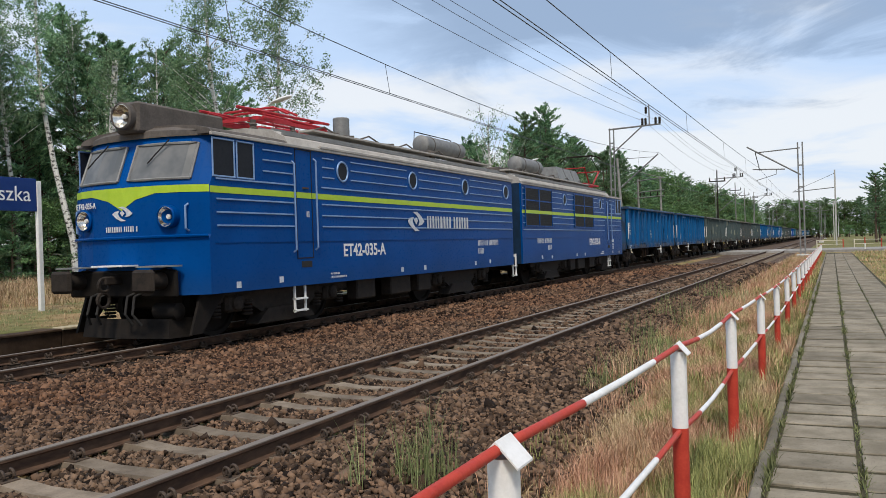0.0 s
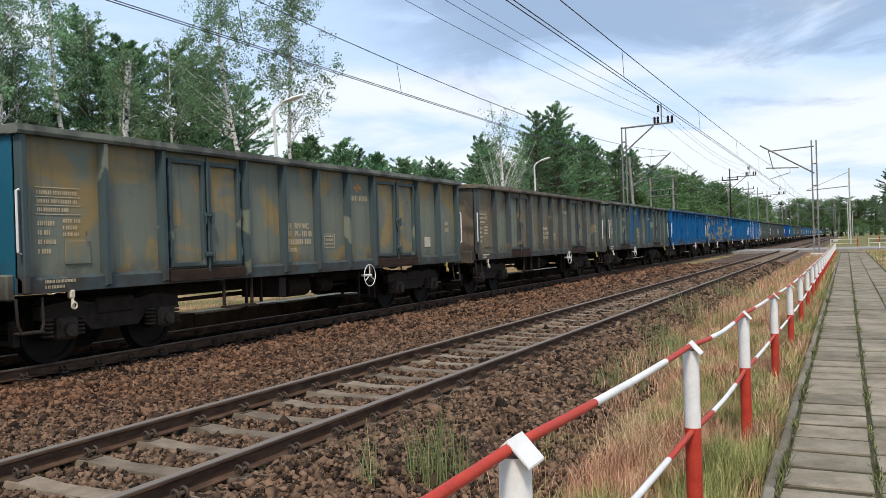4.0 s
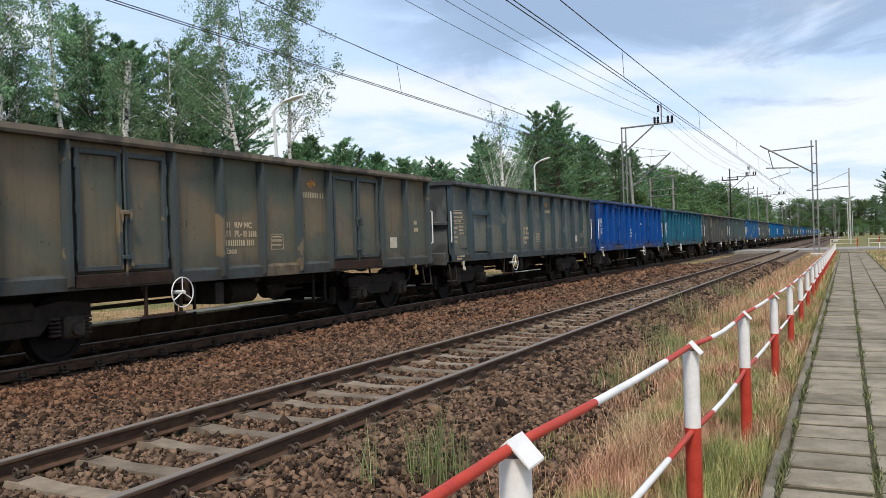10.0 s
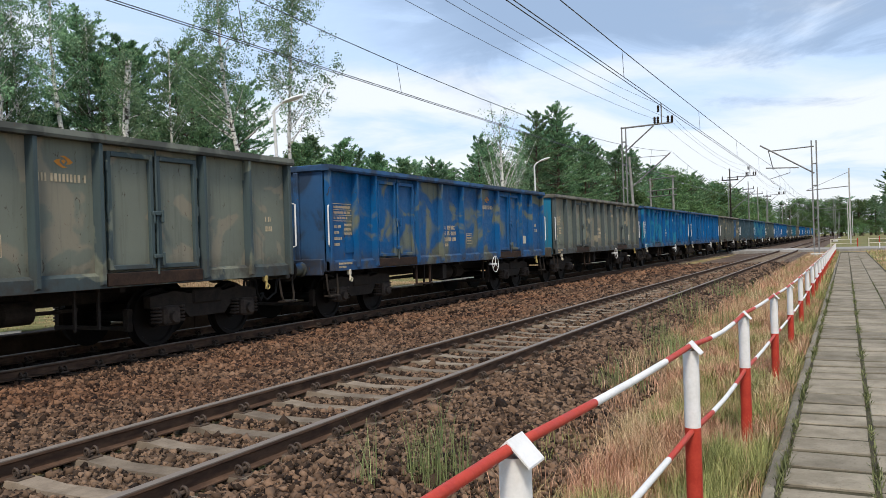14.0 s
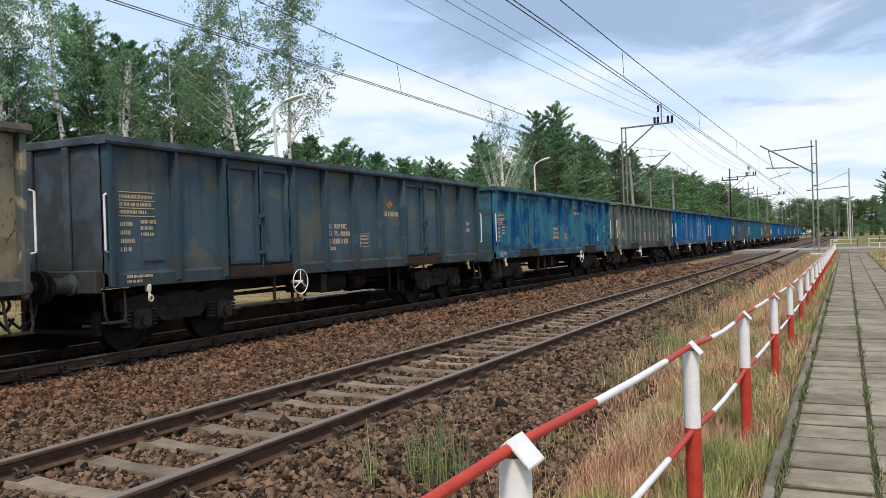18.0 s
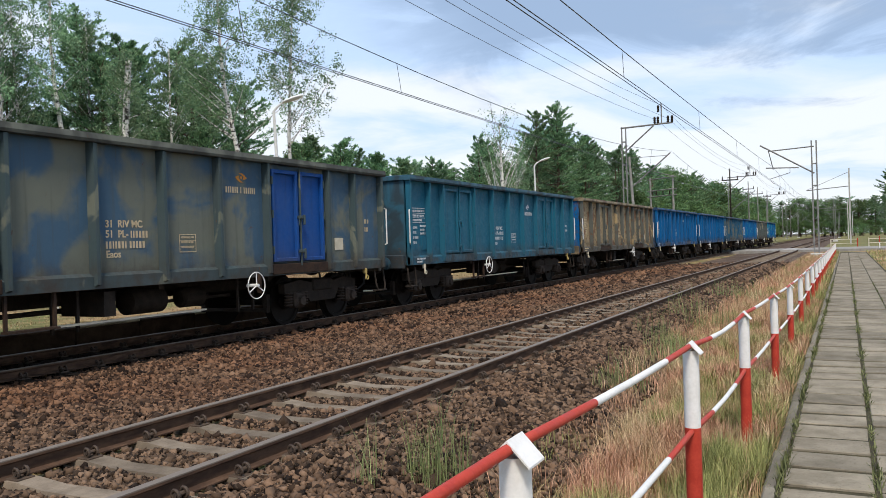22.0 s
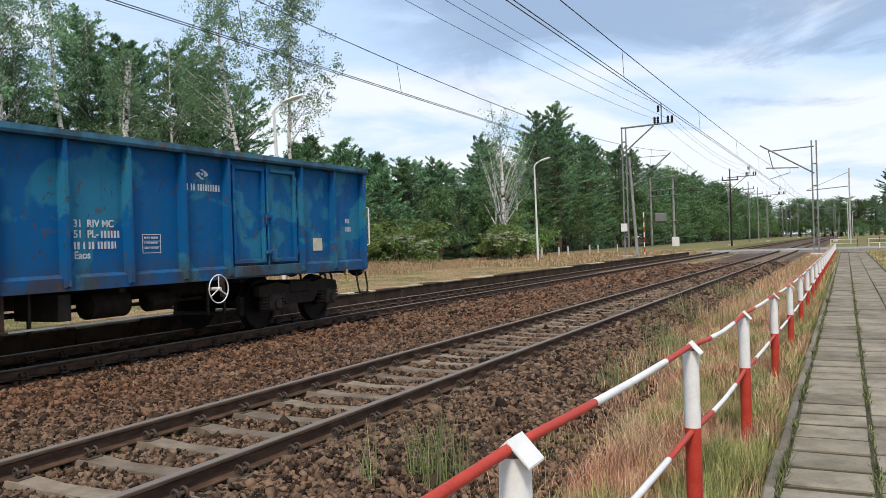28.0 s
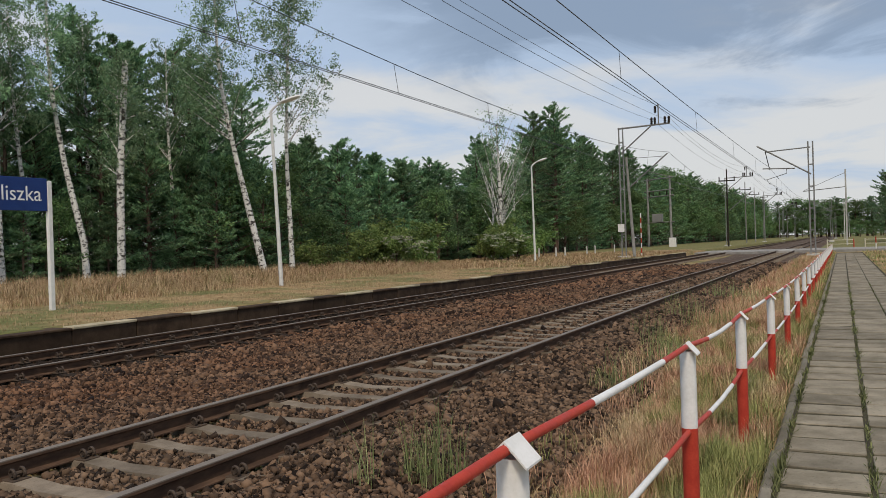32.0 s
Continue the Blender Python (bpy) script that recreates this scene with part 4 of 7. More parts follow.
# one line a wagon: tone, second tone, cover, patch size, rust, lime runs, end tone, scratches, mark tone, words for the label
TRAIN = (
    (BLUE, None, 0.5, 1, 0.15, 0, None, 0, "w", "faded blue"),
    (BLUE, None, 0.5, 1, 0.05, 0, None, 0, "w", "bright blue, white spray tag"),
    (GREY, (0.05, 0.13, 0.20), 0.60, 0.7, 0.2, 0, (0.035, 0.075, 0.10), 0, "o", "grey green with blue repair patches"),
    (GREY, OCHRE, 0.55, 0.8, 0.2, 0, TEAL, 0, "o", "grey green with ochre patches"),
    (KHAKI, GREY, 0.50, 0.8, 0.3, 0, None, 0.2, "o", "dull brown and grey"),
    (GREY, (0.06, 0.11, 0.14), 0.60, 0.6, 0.2, 0, None, 0, "o", "grey green with slate blue patches"),
    (BLUE, None, 0.5, 1, 0.05, 0, None, 0, "w", "clean bright blue"),
    (BLUE, (0.205, 0.205, 0.140), 0.545, 2.0, 0.12, 0, None, 0, "o", "blue with sprayed grey green blotches"),
    (BLUE, DARK, 0.55, 1.0, 0.10, 0, None, 0, "w", "plain blue with a small side hatch"),
    (BLUE, None, 0.5, 1, 0.10, 0.95, None, 0, "w", "blue with white lime runs"),
    (GREY, SKY, 0.62, 0.9, 0.15, 0.95, (0.05, 0.085, 0.09), 0, "o", "grey green streaked with white lime"),
    (KHAKI, (0.115, 0.122, 0.092), 0.50, 0.6, 0.22, 0, None, 0.1, "o", "dusty brown"),
    (SLATE, (0.15, 0.155, 0.125), 0.52, 0.8, 0.2, 0, None, 0.1, "o", "slate grey with a small side hatch"),
    (ROYAL, None, 0.5, 1, 0.03, 0, None, 0, "w", "freshly painted royal blue"),
    (TEAL, None, 0.5, 1, 0.15, 0, None, 0, "w", "teal blue"),
    (KHAKI, (0.085, 0.095, 0.085), 0.54, 0.9, 0.25, 0, None, 0.3, "o", "scuffed brown"),
    (GREY, BEIGE, 0.55, 1.0, 0.12, 0, None, 0.1, "o", "pale grey green"),
    (BLUE, (0.150, 0.165, 0.125), 0.57, 1.1, 0.15, 0, None, 0.1, "o", "blue with khaki blotches"),
    (BEIGE, GREY, 0.5, 1.0, 0.1, 0, SKY, 0, "o", "pale grey"),
    (BLUE, SKY, 0.55, 1.0, 0.1, 0, None, 0, "w", "worn mid blue"),
    (BLUE, None, 0.5, 1, 0.08, 0, None, 0, "w", "bright blue"),
    ((0.275, 0.240, 0.155), KHAKI, 0.56, 0.9, 0.30, 0, SLATE, 0.6, "o", "khaki with blue doors and rust scars"),
    ((0.062, 0.100, 0.130), (0.105, 0.118, 0.105), 0.54, 0.8, 0.2, 0, None, 0.1, "o", "dark slate blue"),
    ((0.030, 0.155, 0.225), (0.006, 0.075, 0.190), 0.52, 1.7, 0.1, 0, None, 0, "o", "light and dark blue camouflage"),
    (GREY, None, 0.5, 1, 0.25, 0, None, 0.1, "o", "grey green with sprayed tags"),
    (BLUE, None, 0.5, 1, 0.1, 0.35, None, 0, "w", "bright blue with pale runs"),
    (BLUE, DARK, 0.55, 0.9, 0.3, 0, None, 0.1, "w", "rust speckled blue"),
    ((0.150, 0.162, 0.130), (0.055, 0.105, 0.160), 0.50, 0.9, 0.15, 0, ROYAL, 0, "o", "olive and grey blue with royal blue doors"),
    (TEAL, None, 0.5, 1, 0.15, 0, None, 0.05, "w", "weathered teal"),
    ((0.360, 0.275, 0.155), (0.20, 0.105, 0.055), 0.57, 1.4, 0.45, 0, BLUE, 0.9, "o", "ochre with blue end and rust scars"),
    (BLUE, None, 0.5, 1, 0.1, 0, None, 0, "w", "sound blue"),
    (BLUE, None, 0.5, 1, 0.1, 0, None, 0, "w", "even blue"),
    (DARK, SLATE, 0.52, 0.8, 0.2, 0, None, 0, "w", "sooty dark blue"),
    (BLUE, SKY, 0.55, 0.8, 0.2, 0, None, 0, "w", "patched blue"),
    (BEIGE, KHAKI, 0.55, 1.0, 0.2, 0, None, 0.1, "o", "beige with blue touch ups and white scrawl"),
    (SKY, BLUE, 0.50, 0.8, 0.38, 0, None, 0.35, "w", "rust flaked blue"),
)
M_MARK = {"w": plain("white_lettering", (0.40, 0.44, 0.47), (0.66, 0.68, 0.70), 0.6, 0, 14), "o": plain("sand_lettering", (0.42, 0.33, 0.20), (0.60, 0.50, 0.34), 0.6, 0, 14)}
M_PINK = plain("pink_spray", (0.55, 0.27, 0.34), (0.68, 0.40, 0.46), 0.6, 0, 14)
GRAFFITI = ((5.2, 0.5, 1, 1), (6.1, 0.75, 2, 1), (7.2, 0.7, 3, 0), (8.35, 0.7, 4, 1), (9.45, 0.45, 5, 0), (11.45, 0.55, 6, 0))
door_tint = wagon_paint("repaint", (0.010, 0.104, 0.232), None, 0.5, 1, 3.3, 0.1)
M_ORANGE = plain("orange_mark", (0.55, 0.20, 0.03), (0.62, 0.28, 0.05), 0.6, 0, 14)
# wagon code: the readable words of each number field, shared by all wagons of one ink
code_text = words("31  RIV MC\n51  PL-\n\nEaos", 0.142, 0, 0, 0, None, None)
CODE = {}
for key, ink in M_MARK.items():
    CODE[key] = code_text.data.copy()
    CODE[key].materials.clear()
    CODE[key].materials.append(ink)
bpy.data.objects.remove(code_text)
SLACK = {33: -0.12, 34: -0.25, 35: -0.18}     # couplings drawn tighter at the tail
SPRAYED = {11: 0.25, 15: 0.2, 4: 0.2, 7: 0.14, 17: 0.12, 23: 0.09, 27: 0.14, 5: 0.12, 3: 0.12, 32: 0.15}
WIDE_SET = (5, 7, 9, 10, 15, 17, 20, 21, 23, 25, 27, 28, 30, 31)     # wagons with doors nearer to the ends
templates = {kind: wagon_template(kind) for kind in "abc"}
wagons = []
for k, (tone, second, cover, size, rust, lime, end, scratch, mark, words_of) in enumerate(TRAIN):
    kind = "b" if k in (8, 12) else "c" if k in WIDE_SET else "a"
    src = templates[kind]
    m = pose(40.34 + L * k, T2, 0)
    w = copy_thing(src, m)
    paint = wagon_paint("wagon_paint", tone, second, cover, size, 13.7 * k + 1.3, rust, lime, end, None, 0.2 if mark == "w" else 0.5, scratch, SPRAYED.get(k, 0.05))
    grime = wagon_paint("rim_grime", tuple(0.72 * v + 0.022 for v in tone), tuple(0.22 * v + 0.030 for v in tone), 0.5, 1.5, 3.1 * k + 0.7, rust + 0.1, 0, None, None, 0.5, 0, 0.2)
    door_paint = frame_paint = paint
    if mark == "o" and tone is not BLUE and k != 23:
        frame_paint = wagon_paint("frame_paint", tuple(0.22 * v + w2 for v, w2 in zip(tone, (0.02, 0.045, 0.058))), tone, 0.64, 1.1, 7.9 * k + 2.2, rust)
    if k in (21, 27):
        door_paint = wagon_paint("door_paint", ROYAL if k == 27 else BLUE, None, 0.5, 1, 5.1 * k, 0.15)
    for o in w.children_recursive:
        base = o.name.split(".")[0]
        if base in PAINTED:
            o.material_slots[0].link = "OBJECT"
            o.material_slots[0].material = grime if base in ("top_rim", "headstock") or (base in ("end_wall", "end_rib") and not end) or (base == "door_sill" and mark == "w") else M_RUST if base == "door_sill" else door_paint if base in ("door_leaf", "door_frame") and door_paint is not paint and (k != 21 or o.data.vertices[0].co.x > 9) else frame_paint if base in ("rib", "corner_post", "door_frame", "sill", "door_lock", "hinge") else paint
    if k in (1, 2, 5, 7, 11, 12, 14, 16, 22, 24, 25, 28, 30, 31):
        for o in w.children:
            if o.name.split(".")[0] in ("hand_wheel", "brake_lever"):
                o.location.x -= 3.8
    if kind == "c":
        for o in w.children:
            if o.name.split(".")[0] in ("hand_wheel", "brake_lever"):
                o.location.x += 0.2
    tagged(w, words_of + " open steel wagon", "freight wagon", "wagons of the train")
    ink = M_MARK[mark]
    cx = 5.92 if kind == "c" else 6.14
    nb = bars((0.74,), cx, 1.645, 0.10, 0.05, k)
    nb.add(*(lambda q: (q.v, q.f))(bars((0.34,), cx + 0.45, 1.795, 0.10, 0.05, 30 + k)))
    part("number_bars", nb, ink, w, "faded number bars")
    code = part("lettering", CODE[mark], None, w, "stencilled wagon code")
    code.matrix_local = pose(cx, -1.404, 1.845, 90, 0, 0)
    drop = 0.30 if k in (9, 13, 20, 22) else 0.12 if k in (1, 6, 8, 14, 25, 28) else 0.0
    part("logo", swoosh({"a": 8.62, "b": 8.4, "c": 8.82}[kind], 2.70 - drop, 0.085), ink if mark == "w" else M_ORANGE, w, "plain swirl mark")
    part("logo_word", bars((0.80,), {"a": 8.22, "b": 8.04, "c": 8.42}[kind], 2.54 - drop, 0.105, 0.03, 50 + k), ink, w, "bars of a company word")
    tb = bars((0.62, 0.62, 0.5), 0.92, 2.31, 0.05, 0.06, 80 + k)
    for zz in (2.345, 2.225, 2.115, 2.0):
        tb.box(0.90, 1.58, -1.407, -1.404, zz, zz + 0.012)
    tb.add(bars((0.25, 0.2, 0.28, 0.2), 0.92, 1.92, 0.06, 0.06, 90 + k).v, bars((0.25, 0.2, 0.28, 0.2), 0.92, 1.92, 0.06, 0.06, 90 + k).f)
    tb.add(bars((0.3, 0.24, 0.28), 1.3, 1.95, 0.05, 0.04, 95 + k).v, bars((0.3, 0.24, 0.28), 1.3, 1.95, 0.05, 0.04, 95 + k).f)
    part("load_table", tb, ink, w, "small load table in bars")
    nt = bars((0.28, 0.28, 0.28), 7.37, 1.71, 0.030, 0.045, 120 + k)
    for bx in ((7.33, 7.69, 1.735, 1.745), (7.33, 7.69, 1.465, 1.475), (7.33, 7.34, 1.475, 1.735), (7.68, 7.69, 1.475, 1.735), (7.34, 7.68, 1.555, 1.562), (7.34, 7.68, 1.64, 1.647)):
        nt.box(bx[0], bx[1], -1.407, -1.404, bx[2], bx[3])
    part("note_table", nt, ink, w, "small framed note table in bars")
    part("end_lettering", bars((0.16, 0.2), 12.78, 2.05, 0.09, 0.08, 140 + k), ink, w)
    part("sill_lettering", bars((0.5, 0.3), 0.95, 1.16, 0.04, 0.03, 160 + k, -1.477), ink, w)
    if k % 3 != 1:
        part("paper_label", Form().box(11.62, 11.92, -1.410, -1.403, 1.42, 1.66), M_CREAM, w, "pale paper label")
    if k in (7, 9, 20):
        pl = part("route_plate", Form().box(8.66, 8.98, -1.410, -1.403, 1.26, 1.46), M_CREAM, w, "pale plate with a dark pictogram")
        part("pictogram", Form().box(8.74, 8.92, -1.414, -1.410, 1.31, 1.41, 0.002), M_INSIDE, pl)
    if k == 1:
        part("graffiti", scrawl(2.1, 1.55, 0.85, 0.34, 4), M_MARK["w"], w, "white spray tag")
    if k == 2:
        part("graffiti", scrawl(12.5, 1.6, 0.7, 0.4, 9), M_MARK["w"], w, "white spray tag")
    if k == 5:
        for bx in ((4.43, 5.60, 1.24, 2.96), (5.76, 6.86, 2.02, 2.96), (8.24, 9.34, 1.24, 2.96)):
            yy = -1.4035 if bx[0] > 4.9 or bx[0] < 3 else -1.4235
            part("repaint_panel", Form().box(bx[0], bx[1], yy, yy + 0.0034, bx[2], bx[3]), door_tint, w, "blue overpainted panel")
    if k == 24:
        for gx, gw, sd, ink2 in GRAFFITI:
            part("graffiti", scrawl(gx, 1.55, gw, 0.36, sd, -1.404 if not 9.2 < gx < 11 else -1.424), M_PINK if ink2 else M_MARK["w"], w, "pink spray tag" if ink2 else "white spray tag")
        part("repaint_patch", Form().box(6.1, 7.02, -1.4035, -1.40, 1.50, 2.08), door_tint, w, "blue overpainted number field")
        part("repaint_patch", Form().box(8.25, 9.1, -1.4035, -1.40, 2.26, 2.44), door_tint, w, "blue overpainted strip")
        part("repaint_patch", Form().box(13.0, 13.3, -1.4035, -1.40, 1.28, 1.55), door_tint, w, "blue touch up")
    if k == 34:
        part("graffiti", scrawl(11.35, 1.55, 0.9, 0.5, 12), M_MARK["w"], w, "white scrawl")
        for bx in ((12.7, 1.4, 13.0, 1.75), (12.5, 1.85, 12.75, 2.0)):
            part("touch_up", Form().box(bx[0], bx[2], -1.406, -1.401, bx[1], bx[3]), door_paint, w)
    if k in (1, 20, 24, 25, 30, 32):
        part("warning_label", Form().add([(0.612, -1.22, 2.56), (0.612, -1.02, 2.56), (0.612, -1.12, 2.74), (0.60, -1.22, 2.56), (0.60, -1.02, 2.56), (0.60, -1.12, 2.74)], [(0, 1, 2), (3, 5, 4), (0, 3, 4, 1), (1, 4, 5, 2), (2, 5, 3, 0)]), M_YELLOW, w, "yellow warning triangle")
        part("warning_label", Form().lathe((0.617, -0.88, 2.64), (-1, 0, 0), [(0, 0.10), (0.016, 0.10), (0.018, 0.05)], 14), M_YELLOW, w, "round yellow label")
    for o in w.children:
        if o.name.split(".")[0] in ("lettering", "number_bars", "logo_word", "load_table", "note_table", "end_lettering", "sill_lettering", "graffiti"):
            o["kind"] = "stuff"
    wagons.append(w)
for src in templates.values():
    for o in (*src.children_recursive, src):
        bpy.data.objects.remove(o)


# ---- locomotive: two coupled units ----
def loco_blue():
    p = Paint("loco_blue", 0.30, 0.0, 0.045)
    n1, n2 = p.noise(0.8, 5, 0.6), p.noise(18, 4, 0.6)
    c = p.mix(p.ramp(n1, 0.35, 0.65), (0.0, 0.051, 0.216), (0.0, 0.061, 0.254))
    c = p.mix(p.math("MULTIPLY", p.ramp(p.axis(2), 1.3, 0.75), 0.35), c, (0.02, 0.05, 0.11))
    p.bump(p.noise(1.8, 2, 0.5), 0.12, 0.02)
    return p.colour(c, p.ramp(n2, 0.3, 0.7, 0.24, 0.42))


M_LOCO = loco_blue()
M_END = plain("sooty_blue", (0.006, 0.018, 0.040), (0.010, 0.036, 0.085), 0.7, 0, 4)
M_LIME = plain("lime_stripe", (0.36, 0.52, 0.03), (0.44, 0.60, 0.05), 0.4, 0, 5, 0.03)
M_TRIM = plain("pale_blue_strip", (0.16, 0.27, 0.47), (0.24, 0.36, 0.56), 0.4, 0.2, 8)
M_ROOF = plain("roof_dust", (0.30, 0.28, 0.25), (0.46, 0.43, 0.39), 0.8, 0, 3)
M_ROOF_DARK = plain("roof_brown", (0.075, 0.066, 0.058), (0.14, 0.12, 0.105), 0.8, 0, 3)
M_RED_IRON = plain("pantograph_red", (0.36, 0.02, 0.03), (0.48, 0.04, 0.045), 0.5, 0, 9)
M_CHROME = plain("lamp_reflector", (0.70, 0.64, 0.54), (0.85, 0.80, 0.70), 0.16, 0.95, 3, 0.02)
M_CAB = plain("cab_interior", (0.10, 0.11, 0.11), (0.20, 0.21, 0.21), 0.8, 0, 2)
M_GRILLE = plain("vent_grille", (0.012, 0.014, 0.018), (0.03, 0.033, 0.04), 0.6, 0.3, 12)


def glass(name, tint, rough=0.03):
    p = Paint(name, rough)
    p.b.inputs["Transmission Weight"].default_value = 0.85
    p.b.inputs["IOR"].default_value = 1.45
    return p.colour(p.mix(p.noise(3, 3), tint, tuple(v * 0.8 for v in tint)))


M_GLASS = glass("window_glass", (0.55, 0.62, 0.62))
UNIT = 15.5


def nose(u):
    """Front edge of the cab at half-width u: the face is gently bowed."""
    return 0.78 + 0.42 * (abs(u) / 1.5) ** 3.0


def cab_x(u, z):
    lean = 0.0 if z < 2.55 else (z - 2.55) * 0.42
    return nose(u) + lean + (0.0 if z > 1.75 else -0.03)


def loco_unit(letter):
    w = thing("locomotive_unit", "blue electric freight locomotive unit with lime stripe", "locomotive", "locomotive units")
    e1 = UNIT - 0.25
    dd = -0.14 if letter == "A" else -0.26
    dw = -0.12
    # body shell: front face as a bowed sheet, sides and rear
    us = [-1.5, -1.35, -1.1, -0.7, -0.3, 0, 0.3, 0.7, 1.1, 1.35, 1.5]
    zs = [0.78, 1.2, 1.7, 1.76, 2.2, 2.55, 3.0, 3.42]
    f = Form()
    vs = [(cab_x(u, z), u, z) for z in zs for u in us]
    n = len(us)
    fs = [(j * n + i, j * n + i + 1, (j + 1) * n + i + 1, (j + 1) * n + i) for j in range(len(zs) - 1) for i in range(n - 1)]
    f.add(vs, fs)
    part("front", f, M_LOCO, w, "bowed blue cab front", None, False)
    for s in (-1, 1):
        side = Form()
        outline = [(cab_x(1.5, z), z) for z in zs] + [(e1, 3.42), (e1, 0.78)]
        side.slab(outline, s * 1.5, s * 1.44)
        sd = part("side_wall", side, M_LOCO, w)
        y = s * 1.503
        # pressed strips
        for z in (1.62,):
            part("strip", Form().box(1.3, e1 - 0.05, *sorted((y, s * 1.512)), z - 0.008, z + 0.008), M_LOCO, sd)
        gaps = ((1.35, 3.55), (4.45, e1 - 0.1))
        for z in (2.34, 2.12, 1.90):
            for a, b in gaps:
                part("strip", Form().box(a, b, *sorted((y, s * 1.518)), z - 0.014, z + 0.014, 0.004), M_TRIM, sd)
        part("strip", Form().box(1.35, 3.55, *sorted((y, s * 1.518)), 2.66, 2.69, 0.004), M_TRIM, sd)
        part("strip", Form().box(4.45, e1 - 0.1, *sorted((y, s * 1.518)), 2.66, 2.69, 0.004), M_TRIM, sd)
        ports = (5.25, 8.42, 11.56, 14.7) if letter == "A" else (10.45, 5.12)
        cuts = sorted(ports)
        spans = [(2.6, 3.5), (4.5, cuts[0] - 0.32)] + [(cuts[i] + 0.32, cuts[i + 1] - 0.32) for i in range(len(cuts) - 1)] + [(cuts[-1] + 0.32, e1 - 0.1)]
        for a, b in spans:
            for z in (2.88, 3.08, 3.26):
                if b - a > 0.15:
                    part("strip", Form().box(a, b, *sorted((y, s * 1.516)), z - 0.013, z + 0.013, 0.004), M_TRIM, sd)
        part("stripe", Form().box(1.21, e1 - 0.02, *sorted((s * 1.5, s * 1.506)), 2.44, 2.55), M_LIME, sd, "lime green stripe")
        for x in ports:
            r = Form().ring((x, s * 1.505, 3.04), (0, 1, 0), 0.20, 0.022, 24, 6)
            pt = part("porthole", r, M_TRIM, sd, "round window rim", None, True)
            part("pane", Form().lathe((x, s * 1.500, 3.04), (0, s, 0), [(0, 0.19), (0.006, 0.19)], 24), M_GRILLE, pt, "dark glass")
        # cab window pair
        for a, b in ((1.42 + dw, 1.93 + dw), (2.03 + dw, 2.45 + dw)):
            r = Form()
            for bx in ((a - 0.03, a, 2.72, 3.34), (b, b + 0.03, 2.72, 3.34), (a - 0.03, b + 0.03, 2.70, 2.73), (a - 0.03, b + 0.03, 3.32, 3.35)):
                r.box(bx[0], bx[1], *sorted((s * 1.5, s * 1.522)), bx[2], bx[3], 0.006)
            wd = part("window_frame", r, M_TRIM, sd)
            part("pane", Form().box(a, b, *sorted((s * 1.501, s * 1.506)), 2.73, 3.32), M_GRILLE, wd, "dark cab side glass")
            if a > 2:
                part("blind", Form().box(a + 0.16, b - 0.02, *sorted((s * 1.507, s * 1.512)), 2.75, 3.3), M_GREY_STEEL, wd, "grey half drawn shutter")
        # door with grab poles and steps
        dr = Form()
        for bx in ((3.72, 3.74, 1.3, 3.36), (4.24, 4.26, 1.3, 3.36), (3.72, 4.26, 3.35, 3.37), (3.72, 4.26, 1.29, 1.31)):
            dr.box(bx[0] + dd, bx[1] + dd, *sorted((s * 1.5, s * 1.508)), bx[2], bx[3])
        d = part("door", dr, M_GRILLE, sd, "dark outline of the cab door")
        part("handle", Form().box(3.95 + dd, 4.12 + dd, *sorted((s * 1.5, s * 1.53)), 2.62, 2.65), M_IRON, d)
        for x, z0, z1 in ((3.62 + dd, 1.42, 3.12), (4.34 + dd, 1.45, 3.22)):
            part("grab_pole", Form().tube([(x, s * 1.5, z0), (x, s * 1.56, z0 + 0.04), (x, s * 1.56, z1 - 0.04), (x, s * 1.5, z1)], 0.018, 7), M_TRIM, sd)
        part("hole_step", Form().box(3.85 + dd, 4.2 + dd, *sorted((s * 1.5, s * 1.505)), 1.12, 1.24, 0.002), M_BLACK, sd)
        lad = Form()
        for x in (3.66 + dd, 4.0 + dd):
            lad.box(x, x + 0.03, *sorted((s * 1.42, s * 1.46)), 0.28, 0.85)
        for z in (0.3, 0.52):
            lad.box(3.66 + dd, 4.03 + dd, *sorted((s * 1.40, s * 1.5)), z, z + 0.03)
        est = Form()
        for x in (e1 + 0.10, e1 + 0.36):
            est.box(x, x + 0.03, *sorted((s * 1.40, s * 1.45)), 0.40, 1.12)
        for z in (0.42, 0.72):
            est.box(e1 + 0.10, e1 + 0.39, *sorted((s * 1.38, s * 1.47)), z, z + 0.03)
        est.box(e1 - 0.05, e1 + 0.39, *sorted((s * 1.3, s * 1.39)), 1.02, 1.10)
        if letter == "A":
            part("end_step", est, M_WHITE, w, "white step frame between the units")
        part("cab_ladder", lad, M_WHITE, w, "white step ladder")
